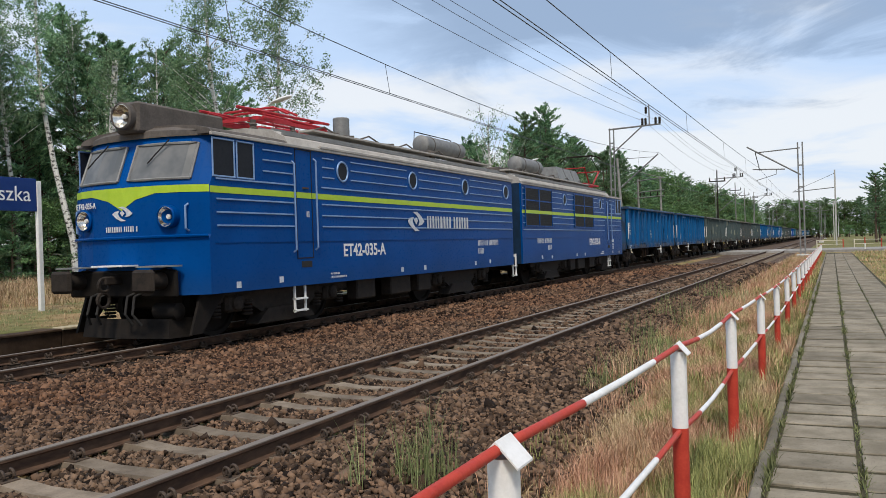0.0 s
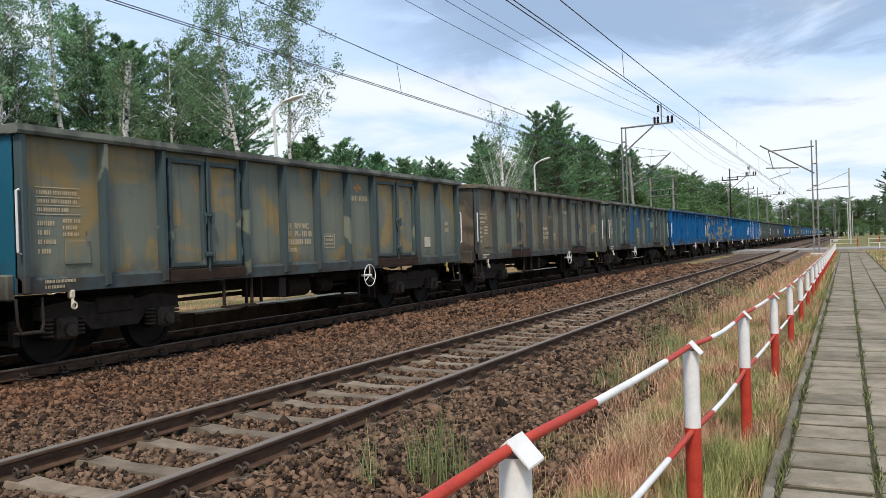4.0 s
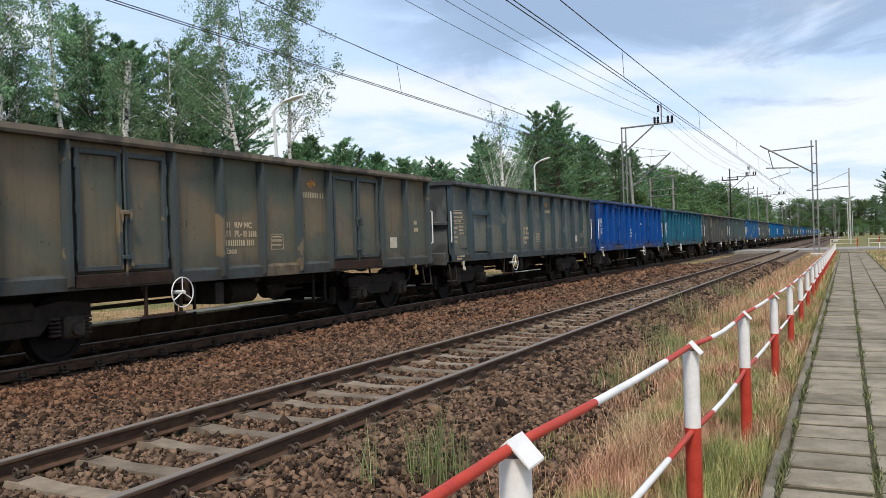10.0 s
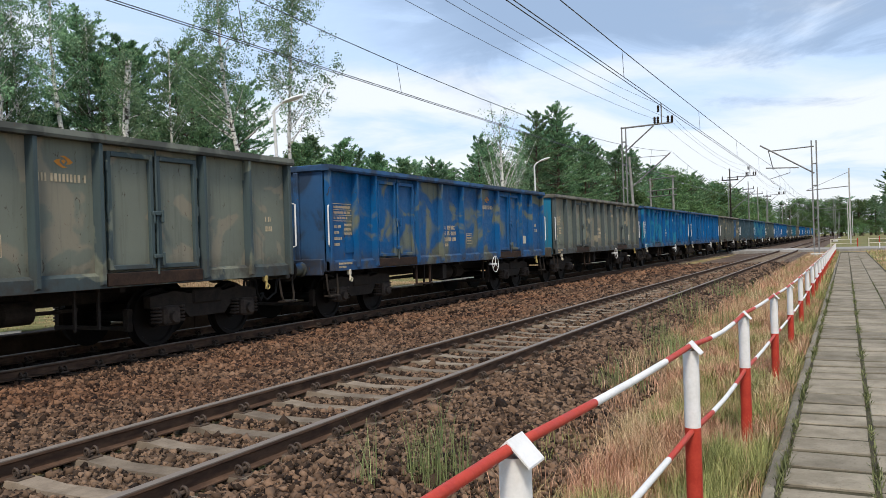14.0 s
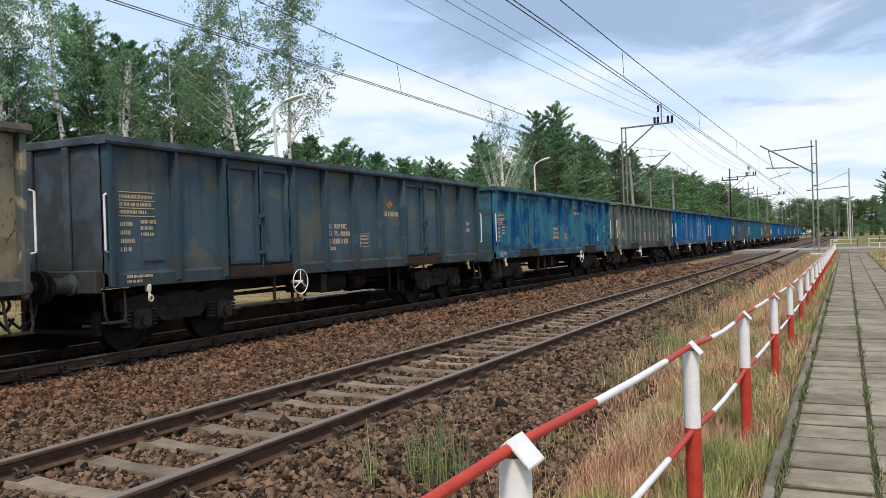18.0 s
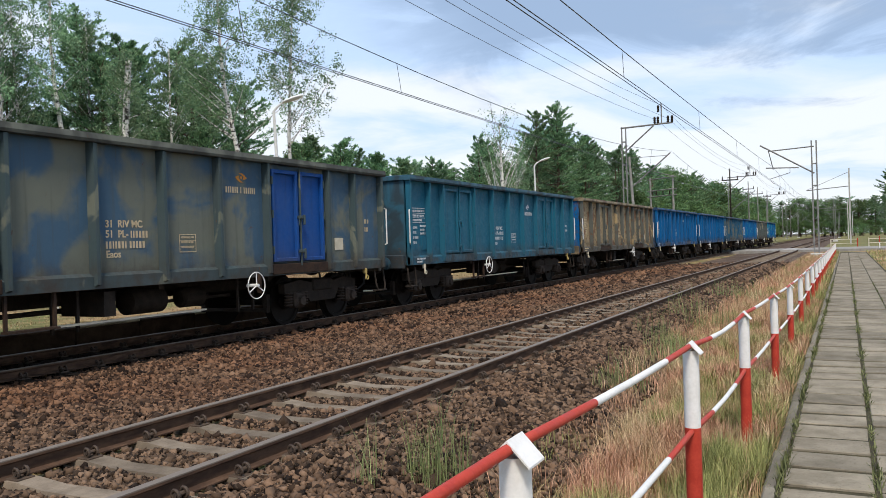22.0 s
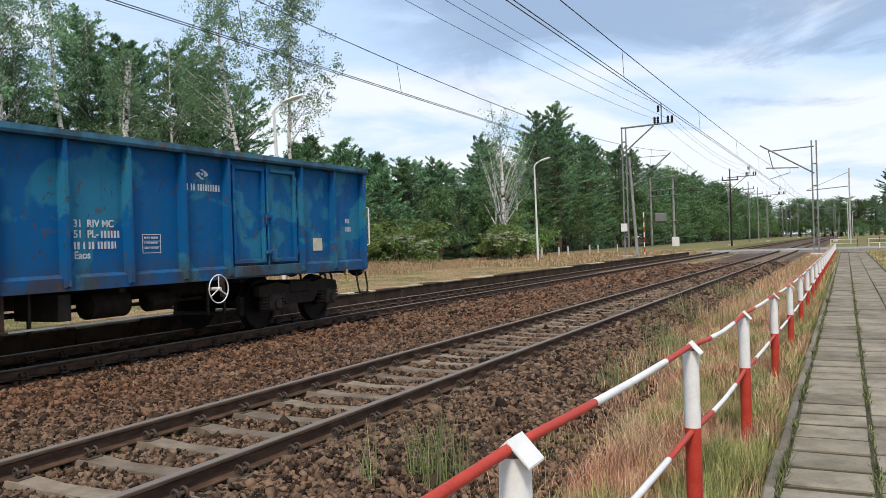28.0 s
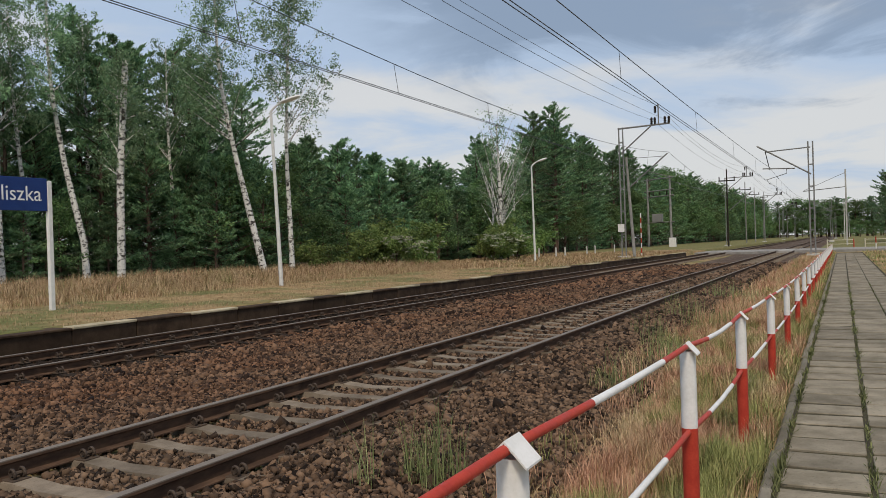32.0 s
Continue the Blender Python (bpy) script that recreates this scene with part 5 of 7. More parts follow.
        if letter == "B":
            for a, b in ((6.38, 9.2), (12.08, 14.95)):
                gr = Form().box(a, b, *sorted((s * 1.503, s * 1.52)), 2.02, 3.32, 0.01)
                g = part("vent", gr, M_GRILLE, sd, "large dark louvred vent")
                sl = Form()
                for i in range(22):
                    sl.box(a + 0.04, b - 0.04, *sorted((s * 1.52, s * 1.528)), 2.06 + i * 0.058, 2.085 + i * 0.058)
                part("louvre", sl, M_BLACK, g)
                fr = Form()
                for xx in (a, (a + b) / 2, b):
                    fr.box(xx - 0.03, xx + 0.03, *sorted((s * 1.52, s * 1.538)), 2.02, 3.32)
                for zz in (2.02, 2.45, 2.88, 3.30):
                    fr.box(a, b, *sorted((s * 1.52, s * 1.536)), zz - 0.018, zz + 0.018)
                part("vent_frame", fr, M_LOCO, g)
                part("stripe", Form().box(a, b, *sorted((s * 1.532, s * 1.540)), 2.44, 2.55), M_LIME, g)
        for x, zz in ((1.8, 0.9), (3.0, 0.93), (7.7, 0.93), (8.9, 0.93), (12.1, 0.93), (13.2, 0.95)):
            part("stencil", Form().box(x, x + 0.12, *sorted((s * 1.5, s * 1.504)), zz - 0.06, zz + 0.05), M_MARK["w"], sd)
    part("rear", Form().box(e1 - 0.06, e1, -1.44, 1.44, 0.78, 3.42), M_END, w, "sooty blue end wall")
    part("bellows", Form().box(e1, UNIT + 0.19, -0.55, 0.55, 1.1, 3.1, 0.05), M_BLACK, w, "black gangway bellows")
    part("skirt_floor", Form().box(1.3, e1 - 0.1, -1.43, 1.43, 0.80, 0.95), M_BOGIE, w)
    # roof
    prof = [(-1.5, 3.42), (-1.42, 3.58), (-1.1, 3.74), (-0.5, 3.82), (0.5, 3.82), (1.1, 3.74), (1.42, 3.58), (1.5, 3.42)]
    part("roof", Form().sweep(prof, 3.4, e1), M_ROOF, w, "dusty pale roof")
    part("cab_roof", Form().sweep([(y * 1.004, 3.424 + (z - 3.42) * 0.5) for y, z in prof], 1.3, 3.42), M_ROOF_DARK, w, "dark brown cab roof")
    visor = Form()
    vv = [(cab_x(u, 3.42) - 0.06, u, 3.40) for u in us] + [(cab_x(u, 3.42) - 0.05, u, 3.46 + 0.06 * (1 - (abs(u) / 1.5) ** 2)) for u in us] + [(1.35, u, 3.44 + 0.185 * (1 - (abs(u) / 1.55) ** 3)) for u in us]
    visor.add(vv, [(j * n + i, j * n + i + 1, (j + 1) * n + i + 1, (j + 1) * n + i) for j in (0, 1) for i in range(n - 1)])
    part("visor", visor, M_ROOF_DARK, w)
    for s in (-1, 1):
        part("gutter", Form().box(1.25, e1, *sorted((s * 1.48, s * 1.54)), 3.38, 3.44, 0.01), M_ROOF, w)
        for yy, zz in ((1.33, 3.655), (1.10, 3.75), (0.80, 3.79)):
            part("roof_seam", Form().box(3.45, e1 - 0.02, *sorted((s * (yy - 0.02), s * (yy + 0.02))), zz - 0.03, zz + 0.022), M_GREY_STEEL, w)
        part("roof_lip", Form().box(4.55 + dd, e1, *sorted((s * 1.42, s * 1.55)), 3.43, 3.50, 0.015), M_ROOF, w)
        part("walkway", Form().box(5.0, e1 - 0.4, *sorted((s * 0.62, s * 0.98)), 3.90, 3.94), M_ROOF, w)
    seat = [(6.2, 0.9, 0.5, 0.28), (7.4, 3.0, 0.55, 0.22), (10.9, 0.3, 0.8, 0.24), (13.7, 0.3, 0.8, 0.24), (14.2, 0.7, 0.6, 0.18)] if letter == "A" else [(4.9, 0.6, 0.5, 0.2), (9.5, 0.5, 0.5, 0.25), (10.5, 0.3, 0.8, 0.22), (12.5, 0.3, 0.8, 0.22), (13.4, 1.2, 0.5, 0.25)]
    for x, a, b, h in seat:
        part("roof_box", Form().box(x, x + a, -b, b, 3.80, 3.82 + h, 0.03), M_ROOF_DARK, w, "brown dusty roof box")
    near = -1 if letter == "A" else 1
    if letter == "A":
        part("roof_drum", Form().lathe((7.0, -0.42, 3.95), (0, 0, 1), [(0, 0.19), (0.50, 0.19), (0.52, 0.17)], 20), M_GREY_STEEL, w, "grey upright drum", None, True)
        t0, t1, zc, tr = 11.0, 13.7, 4.27, 0.25
    else:
        hood = Form()
        for x0, x1 in ((5.55, 6.55), (6.6, 7.6), (7.65, 8.65)):
            hood.add([(x0, -0.85, 3.86), (x1, -0.85, 3.86), (x1, 0.85, 3.86), (x0, 0.85, 3.86), (x0 + 0.05, -0.6, 4.50), (x1 - 0.05, -0.6, 4.50), (x1 - 0.05, 0.6, 4.50), (x0 + 0.05, 0.6, 4.50)],
                     [(0, 1, 5, 4), (1, 2, 6, 5), (2, 3, 7, 6), (3, 0, 4, 7), (4, 5, 6, 7)])
        part("fan_hood", hood, M_GREY_STEEL, w, "grey sloping fan hood in panels")
        part("hood_base", Form().box(5.1, 9.0, -0.95, 0.95, 3.78, 3.90, 0.03), M_ROOF_DARK, w)
        t0, t1, zc, tr = 10.4, 12.9, 4.30, 0.28
    part("roof_tank", Form().lathe((t0, near * 0.42, zc), (1, 0, 0), [(0, tr * 0.5), (0.08, tr), (t1 - t0 - 0.08, tr), (t1 - t0, tr * 0.5)], 22), M_GREY_STEEL, w, "grey roof air tank", None, True)
    for x in (t0 + 0.5, t1 - 0.5):
        part("tank_strap", Form().ring((x, near * 0.42, zc), (1, 0, 0), tr + 0.004, 0.014, 20, 5), M_ROOF_DARK, w)
    hr = Form().tube([(t0 + 0.1, near * 0.2, zc), (t0 + 0.15, near * 0.2, zc + tr + 0.12), (t1 - 0.15, near * 0.2, zc + tr + 0.12), (t1 - 0.1, near * 0.2, zc)], 0.014, 6)
    part("roof_handrail", hr, M_BOGIE, w)
    cable = Form()
    for i in range(5):
        x = 5.2 + i * 1.9
        cable.tube([(x, near * 0.75, 3.94), (x + 0.5, near * 0.8, 4.08), (x + 1.2, near * 0.7, 3.98), (x + 1.8, near * 0.75, 4.02)], 0.02, 5)
    part("roof_cable", cable, M_ROOF_DARK, w)
    ins = Form()
    for x in (3.6, 4.9, 8.3, 8.9, 13.9):
        for y in (-0.55, 0.55):
            ins.lathe((x, y, 3.80), (0, 0, 1), [(0, 0.05), (0.04, 0.085), (0.07, 0.05), (0.11, 0.085), (0.14, 0.05), (0.2, 0.06)], 10)
    part("insulator", ins, M_ROOF_DARK, w, "", None, True)
    # pantograph
    thing_part_pantograph(w, 4.75 if letter == "A" else 2.75, letter == "B")
    # nose fittings
    lampbox = Form().box(0.95, 3.1, -0.26, 0.26, 3.50, 4.02, 0.04)
    part("lamp_duct", lampbox, M_ROOF_DARK, w, "brown headlamp duct")
    for x, y, z, r in ((0.93, 0.0, 3.77, 0.20), (nose(0.95) + 0.02, -0.92, 2.06, 0.165), (nose(0.95) + 0.02, 0.92, 2.06, 0.165)):
        h = Form().lathe((x + 0.22, y, z), (-1, 0, 0), [(0, r * 1.12), (0.28, r * 1.12), (0.32, r * 1.15), (0.34, r * 1.0), (0.10, r * 0.95)], 24)
        hl = part("headlamp", h, M_ROOF_DARK if z > 3 else M_LOCO, w, "round headlamp", None, True)
        part("reflector", Form().lathe((x - 0.02, y, z), (-1, 0, 0), [(-0.06, 0.02), (-0.045, r * 0.4), (0.0, r * 0.7), (0.085, r * 0.93), (0.085, r * 0.97), (-0.08, r * 0.97)], 24), M_CHROME, hl, "silvered reflector", None, True)
        part("bulb", Form().lathe((x + 0.02, y, z), (-1, 0, 0), [(0, 0.03), (0.05, 0.045), (0.08, 0.03)], 12), M_WHITE, hl, "pale bulb", None, True)
    for a, b in ((-1.30, -0.05), (0.05, 1.30)):
        u0, u1 = a + 0.07, b - 0.07
        cols = [u0] + [u for u in us if u0 < u < u1] + [u1]
        gv = []
        for u in cols:
            xl, xh = (float(np.interp(u, us, [cab_x(v, z) for v in us])) for z in (2.68, 3.28))
            gv += [(xl - 0.014, u, 2.68), (xh - 0.014, u * 0.99, 3.28)]
        part("windscreen", Form().add(gv, [(2 * i, 2 * i + 1, 2 * i + 3, 2 * i + 2) for i in range(len(cols) - 1)]), M_SCREEN, w, "greyish reflecting windscreen")
        fr = Form()
        loop = gv[0::2] + gv[1::2][::-1] + gv[:1]
        fr.tube([Vector(v) - Vector((0.006, 0, 0)) for v in loop], 0.026, 6)
        part("windscreen_frame", fr, M_GREY_STEEL, w)
        wx = cab_x(a + 0.6, 3.3) - 0.06
        part("wiper", Form().tube([(wx, (a + b) / 2 - 0.12, 3.34), (wx - 0.10, (a + b) / 2 + 0.10, 3.10), (wx - 0.16, (a + b) / 2 + 0.22, 2.95)], 0.012, 5), M_BLACK, w)
    st = Form()
    vs = []
    for u in us:
        dip = max(0, 1 - abs(u) / 0.75)
        vs += [(cab_x(u, 2.5) - 0.006, u, 2.57), (cab_x(u, 2.4) - 0.006, u, 2.45 - 0.26 * dip * dip)]
    st.add(vs, [(2 * i, 2 * i + 1, 2 * i + 3, 2 * i + 2) for i in range(n - 1)])
    part("stripe", st, M_LIME, w, "lime stripe with a point")
    part("nose_ledge", Form().tube([(cab_x(u, 1.74) - 0.03, u, 1.74) for u in us], 0.025, 6), M_LOCO, w)
    for s in (-1, 1):
        part("grab_rail", Form().tube([(nose(1.25) - 0.02, s * 1.22, 1.82), (nose(1.25) - 0.09, s * 1.22, 1.86), (nose(1.25) - 0.09, s * 1.22, 2.22), (nose(1.25) - 0.02, s * 1.22, 2.26)], 0.018, 7), M_TRIM, w)
        bh = Form().lathe((0.85, s * 0.90, 1.03), (-1, 0, 0), [(0, 0.19), (0.08, 0.19), (0.1, 0.14), (0.46, 0.13)], 18)
        bu = part("buffer_housing", bh, M_BOGIE, w, "", None, True)
        part("buffer_plate", Form().box(0.26, 0.36, s * 0.90 - 0.23, s * 0.90 + 0.23, 0.85, 1.22, 0.05), M_BOGIE, bu, "rounded buffer plate")
        part("nose_step", Form().box(0.45, 0.85, s * 0.9 - 0.3, s * 0.9 + 0.3, 1.25, 1.275), M_GREY_STEEL, w)
    part("nose_step", Form().box(0.42, 0.85, -0.35, 0.35, 1.27, 1.295), M_WHITE, w)
    hookf = Form().box(0.35, 0.9, -0.05, 0.05, 0.98, 1.12, 0.02).ring((0.36, 0, 0.98), (0, 1, 0), 0.11, 0.03, 14, 6).ring((0.34, 0, 0.74), (0, 1, 0), 0.12, 0.03, 14, 6)
    part("coupling", hookf, M_BOGIE, w)
    for y in (-0.45, -0.3, 0.3, 0.5):
        part("brake_hose", Form().tube([(0.8, y, 0.85), (0.55, y, 0.78), (0.48, y * 1.05, 0.5), (0.6, y * 1.2, 0.32)], 0.024, 7), M_BLACK, w)
    plow = Form()
    pv = [(0.55, -1.15, 0.62), (0.45, 0, 0.62), (0.55, 1.15, 0.62), (0.50, -1.2, 0.14), (0.38, 0, 0.14), (0.50, 1.2, 0.14), (1.15, -1.3, 0.62), (1.15, 1.3, 0.62), (0.95, -1.3, 0.14), (0.95, 1.3, 0.14)]
    plow.add([(x + 0.25, y * 0.80, z * 0.66) for x, y, z in pv], [(0, 1, 4, 3), (1, 2, 5, 4), (0, 3, 8, 6), (2, 7, 9, 5)])
    part("plough", plow, M_SOOT, w, "dark sooty rail guard")
    part("headstock", Form().box(0.70, 0.80, -1.18, 1.18, 0.76, 1.20, 0.03), M_SOOT, w, "sooty buffer beam")
    part("air_tank", Form().lathe((0.95, -1.05, 0.52), (0, 1, 0), [(0, 0.08), (0.04, 0.14), (0.5, 0.14), (0.54, 0.08)], 14), M_SOOT, w, "", None, True)
    for s in (-1, 1):
        part("apron", Form().slab([(1.15, 0.80), (1.75, 0.80), (1.15, 0.14), (0.90, 0.14)], s * 1.30, s * 1.25), M_SOOT, w, "dark corner plate")
    for s in (-1, 1):
        for x, a in ((5.9, 0.8), (7.4, 1.0), (8.8, 0.7)):
            part("equipment_box", Form().box(x, x + a, *sorted((s * 1.1, s * 1.38)), 0.35, 0.8, 0.03), M_BOGIE, w)
    for xc in (3.5, 11.6):
        bg = part("bogie", Form().box(xc - 1.9, xc + 1.9, -0.9, 0.9, 0.5, 0.78, 0.04), M_BOGIE, w, "dark sooty bogie")
        for s in (-1, 1):
            fr = Form().slab([(xc - 2.2, 0.62), (xc - 2.2, 0.78), (xc + 2.2, 0.78), (xc + 2.2, 0.62), (xc + 1.1, 0.56), (xc + 0.7, 0.36), (xc - 0.7, 0.36), (xc - 1.1, 0.56)], s * 1.12, s * 1.24)
            part("side_frame", fr, M_BOGIE, bg)
            for dx in (-1.5, 1.5):
                ab = Form().box(xc + dx - 0.24, xc + dx + 0.24, *sorted((s * 1.1, s * 1.32)), 0.42, 0.72, 0.05)
                ab.lathe((xc + dx, s * 1.31, 0.58), (0, s, 0), [(0, 0.14), (0.05, 0.12), (0.07, 0.06)], 14)
                part("axle_box", ab, M_BOGIE, bg)
                for e in (-1, 1):
                    sp = Form()
                    for i in range(5):
                        sp.ring((xc + dx + e * 0.42, s * 1.2, 0.36 + 0.06 * i), (0, 0, 1), 0.085, 0.022, 12, 5)
                    part("spring", sp, M_BOGIE, bg)
            tr = Form().slab([(xc - 0.9, 0.16), (xc - 0.6, 0.42), (xc + 0.6, 0.42), (xc + 0.9, 0.16)], s * 1.0, s * 1.3)
            part("sand_tray", tr, M_BOGIE, bg)
        for dx in (-1.5, 1.5):
            ws = Form().rod((xc + dx, -1.0, 0.6), (xc + dx, 1.0, 0.6), 0.1, n=10)
            for s in (-1, 1):
                ws.lathe((xc + dx, s * 0.68, 0.6), (0, s, 0), [(0, 0.63), (0.03, 0.602), (0.14, 0.598), (0.14, 0.52), (0.10, 0.50), (0.09, 0.2), (0.2, 0.16)], 30)
            part("wheelset", ws, M_WHEEL, bg, "", None, True)
    return w


def thing_part_pantograph(w, x, up):
    base = Form()
    for y in (-0.55, 0.55):
        base.box(x - 1.0, x + 1.4, y - 0.04, y + 0.04, 4.02, 4.09)
    for dx in (-1.0, 1.35):
        base.box(x + dx - 0.04, x + dx + 0.04, -0.6, 0.6, 4.02, 4.09)
    pan = part("pantograph", base, M_RED_IRON, w, "red folding current collector")
    arm = Form()
    if not up:
        for y in (-0.6, 0.6):
            arm.tube([(x - 0.9, y, 4.08), (x + 1.7, y * 0.6, 4.16)], 0.035, 7).tube([(x + 1.3, y, 4.10), (x - 1.3, y * 0.7, 4.20)], 0.03, 7)
        arm.tube([(x - 0.9, -0.6, 4.16), (x + 1.2, 0.6, 4.2)], 0.02, 6).tube([(x - 1.5, -0.45, 4.22), (x + 1.6, -0.5, 4.24)], 0.03, 6).tube([(x - 1.5, 0.45, 4.22), (x + 1.6, 0.5, 4.24)], 0.03, 6).tube([(x - 0.9, 0.6, 4.16), (x + 1.2, -0.6, 4.2)], 0.02, 6)
        for dx in (-0.15, 0.15):
            arm.tube([(x + dx - 0.4, -0.95, 4.16), (x + dx - 0.4, -0.6, 4.32), (x + dx - 0.4, 0.6, 4.32), (x + dx - 0.4, 0.95, 4.16)], 0.025, 6)
        part("collector_arm", arm, M_RED_IRON, pan)
    else:
        for s in (-1, 1):
            for y in (-0.5, 0.5):
                arm.tube([(x + s * 0.35, y, 4.14), (x + s * 1.30, y * 1.1, 4.78)], 0.034, 6)
            arm.tube([(x + s * 1.30, -0.6, 4.78), (x + s * 1.30, 0.6, 4.78)], 0.024, 6)
        part("lower_arm", arm, M_RED_IRON, pan)
        upper = Form()
        for s in (-1, 1):
            for y in (-0.55, 0.55):
                upper.tube([(x + s * 1.30, y, 4.78), (x + s * 0.12, y * 0.9, 5.36)], 0.017, 6)
            upper.tube([(x + s * 1.30, -0.55, 4.78), (x + s * 0.12, 0.5, 5.36)], 0.012, 5)
        part("upper_arm", upper, M_BOGIE, pan, "dark upper frame")
        bow = Form()
        for dx in (-0.18, 0.18):
            bow.tube([(x + dx, -1.0, 5.20), (x + dx, -0.85, 5.36), (x + dx, -0.6, 5.43), (x + dx, 0.6, 5.43), (x + dx, 0.85, 5.36), (x + dx, 1.0, 5.20)], 0.022, 6)
        for y in (-0.55, 0.55):
            bow.tube([(x - 0.2, y, 5.40), (x + 0.2, y, 5.40)], 0.016, 5)
        part("collector_bow", bow, M_BOGIE, pan, "dark double contact bow")
    return pan


def screen_glass():
    p = Paint("windscreen_glass", 0.06)
    c = p.mix(p.ramp(p.noise(2.0, 3), 0.35, 0.65), (0.11, 0.117, 0.12), (0.17, 0.172, 0.17))
    return p.colour(c, 0.34)


M_SCREEN = screen_glass()
unit_a = loco_unit("A")
unit_b = loco_unit("B")
words("ET42-035-A", 0.36, 5.2, 1.30, -1.503, M_WHITE, unit_a, "white class number")
part("number_bars", bars((1.6, 0.45), 12.38, 1.58, 0.16, 0.07, 7, -1.503), M_MARK["w"], unit_a, "white number bars")
words("ET42-035-B", 0.36, 7.03, 1.30, 1.503, M_WHITE, unit_b, "white class number", "back")
part("number_bars", bars((1.6, 0.45), 12.18, 1.60, 0.17, 0.07, 7, 1.506), M_MARK["w"], unit_b, "white number bars")
part("logo", swoosh(8.5, 2.06, 0.25, -1.52), M_MARK["w"], unit_a, "white swirl mark")
part("logo_word", bars((2.7,), 9.1, 2.20, 0.30, 0.1, 3, -1.52), M_MARK["w"], unit_a, "white bars of a company word")
fl = swoosh(0, 0, 0.13, 0)
fv = [(cab_x(-x, 2.2) - 0.012 + y, -x - 0.02, z + 2.14) for x, y, z in fl.v]
part("logo", Form().add(fv, fl.f), M_MARK["w"], unit_a, "white swirl mark")
fb = bars((0.72,), -0.36, 0, 0.09, 0.02, 12, 0)
part("logo_word", Form().add([(cab_x(x, 1.9) - 0.012 + y, -x, z + 1.93) for x, y, z in fb.v], fb.f), M_MARK["w"], unit_a, "white bars of a company word")
nm = words("ET42-035-A", 0.14, 0, 0, 0, M_WHITE, unit_a, "small white class number", "front")
nm.matrix_local = pose(nose(1.22) - 0.075, 1.22, 2.26, 90, 0, -105.5)
part("notice", Form().box(2.83, 3.2, 1.502, 1.506, 1.37, 1.50), M_MARK["w"], unit_b, "white notice plate")
part("notice_lines", bars((0.36, 0.3, 0.34), 2.85, 1.30, 0.05, 0.04, 3, 1.506), M_MARK["w"], unit_b)
for u, yy in ((unit_a, -1.503), (unit_b, 1.506)):
    part("sill_lettering", bars((0.35, 0.6), 4.7, 0.98, 0.04, 0.03, 5, yy), M_MARK["w"], u)
for u in (unit_a, unit_b):
    for o in u.children:
        if o.name.split(".")[0] in ("logo_word", "number_bars", "notice_lines", "sill_lettering"):
            o["kind"] = "stuff"
part("door_letter", bars((0.09,), 3.92, 2.20, 0.12, 0.02, 4, -1.503), M_MARK["w"], unit_a)


# ---- overhead line ----
def catenary(y, z_contact, z_low, rise, supports, zig=0.0):
    """Twin contact wire, sagging messenger and droppers of one track."""
    t = thing("overhead_line", "dark overhead contact line above a track", "overhead line")
    t["kind"] = "structure"
    x0, x1 = supports[0], supports[-1]
    for dy in (0.04, -0.06):
        part("contact_wire", Form().tube([(a, y + dy + zig * (-1) ** i, z_contact) for i, a in enumerate(supports)], 0.0095, 5), M_WIRE, t)
    pts = []
    for a, b in zip(supports[:-1], supports[1:]):
        for i in range(14):
            u = i / 14
            pts.append((a + u * (b - a), y, z_low + rise * (2 * u - 1) ** 2))
        if a < 150:
            n = 9
            for i in range(1, n):
                u = i / n
                xx, zt = a + u * (b - a), z_low + rise * (2 * u - 1) ** 2
                part("dropper", Form().tube([(xx, y, zt), (xx, y - 0.03 + zig * (-1) ** supports.index(a) * (1 - 2 * u), z_contact)], 0.007, 4), M_WIRE, t)
    part("messenger_wire", Form().tube(pts, 0.011, 5), M_WIRE, t)
    return t


line_near = catenary(4.75, 5.34, 6.02, 0.46, [-38, 66.3, 124.3, 182.3, 240.3, 298.3, 356, 470])
line_far = catenary(10.56, 5.50, 6.15, 1.22, [-58, 0, 57.6, 115.6, 173.6, 231.6, 289.6, 347, 470], 0.25)
# feeder wires on the mast tops
for yy, zl, rise in ((11.45, 8.67, 0.9), (10.7, 8.85, 0.75), (11.2, 9.55, 1.05)):
    pts = []
    for a, b in ((-9.6, 57.6), (57.6, 115.6), (115.6, 173.6), (173.6, 231.6), (231.6, 289.6)):
        for i in range(12):
            u = i / 12
            pts.append((a + u * (b - a), yy, zl + rise * (2 * u - 1) ** 2))
    solid("feeder_wire", Form().tube(pts, 0.009, 4), M_WIRE, "thin dark feeder wire between mast tops", "wire", "feeder wires", "structure")


def lattice(f, x, y0, y1, z0, z1, w=0.05):
    """Two channel legs with battens."""
    for y in (y0, y1):
        f.box(x - w, x + w, y - w, y + w, z0, z1)
    z = z0 + 0.5
    while z < z1 - 0.3:
        f.box(x - 0.012, x + 0.012, y0, y1, z, z + 0.10)
        z += 1.6


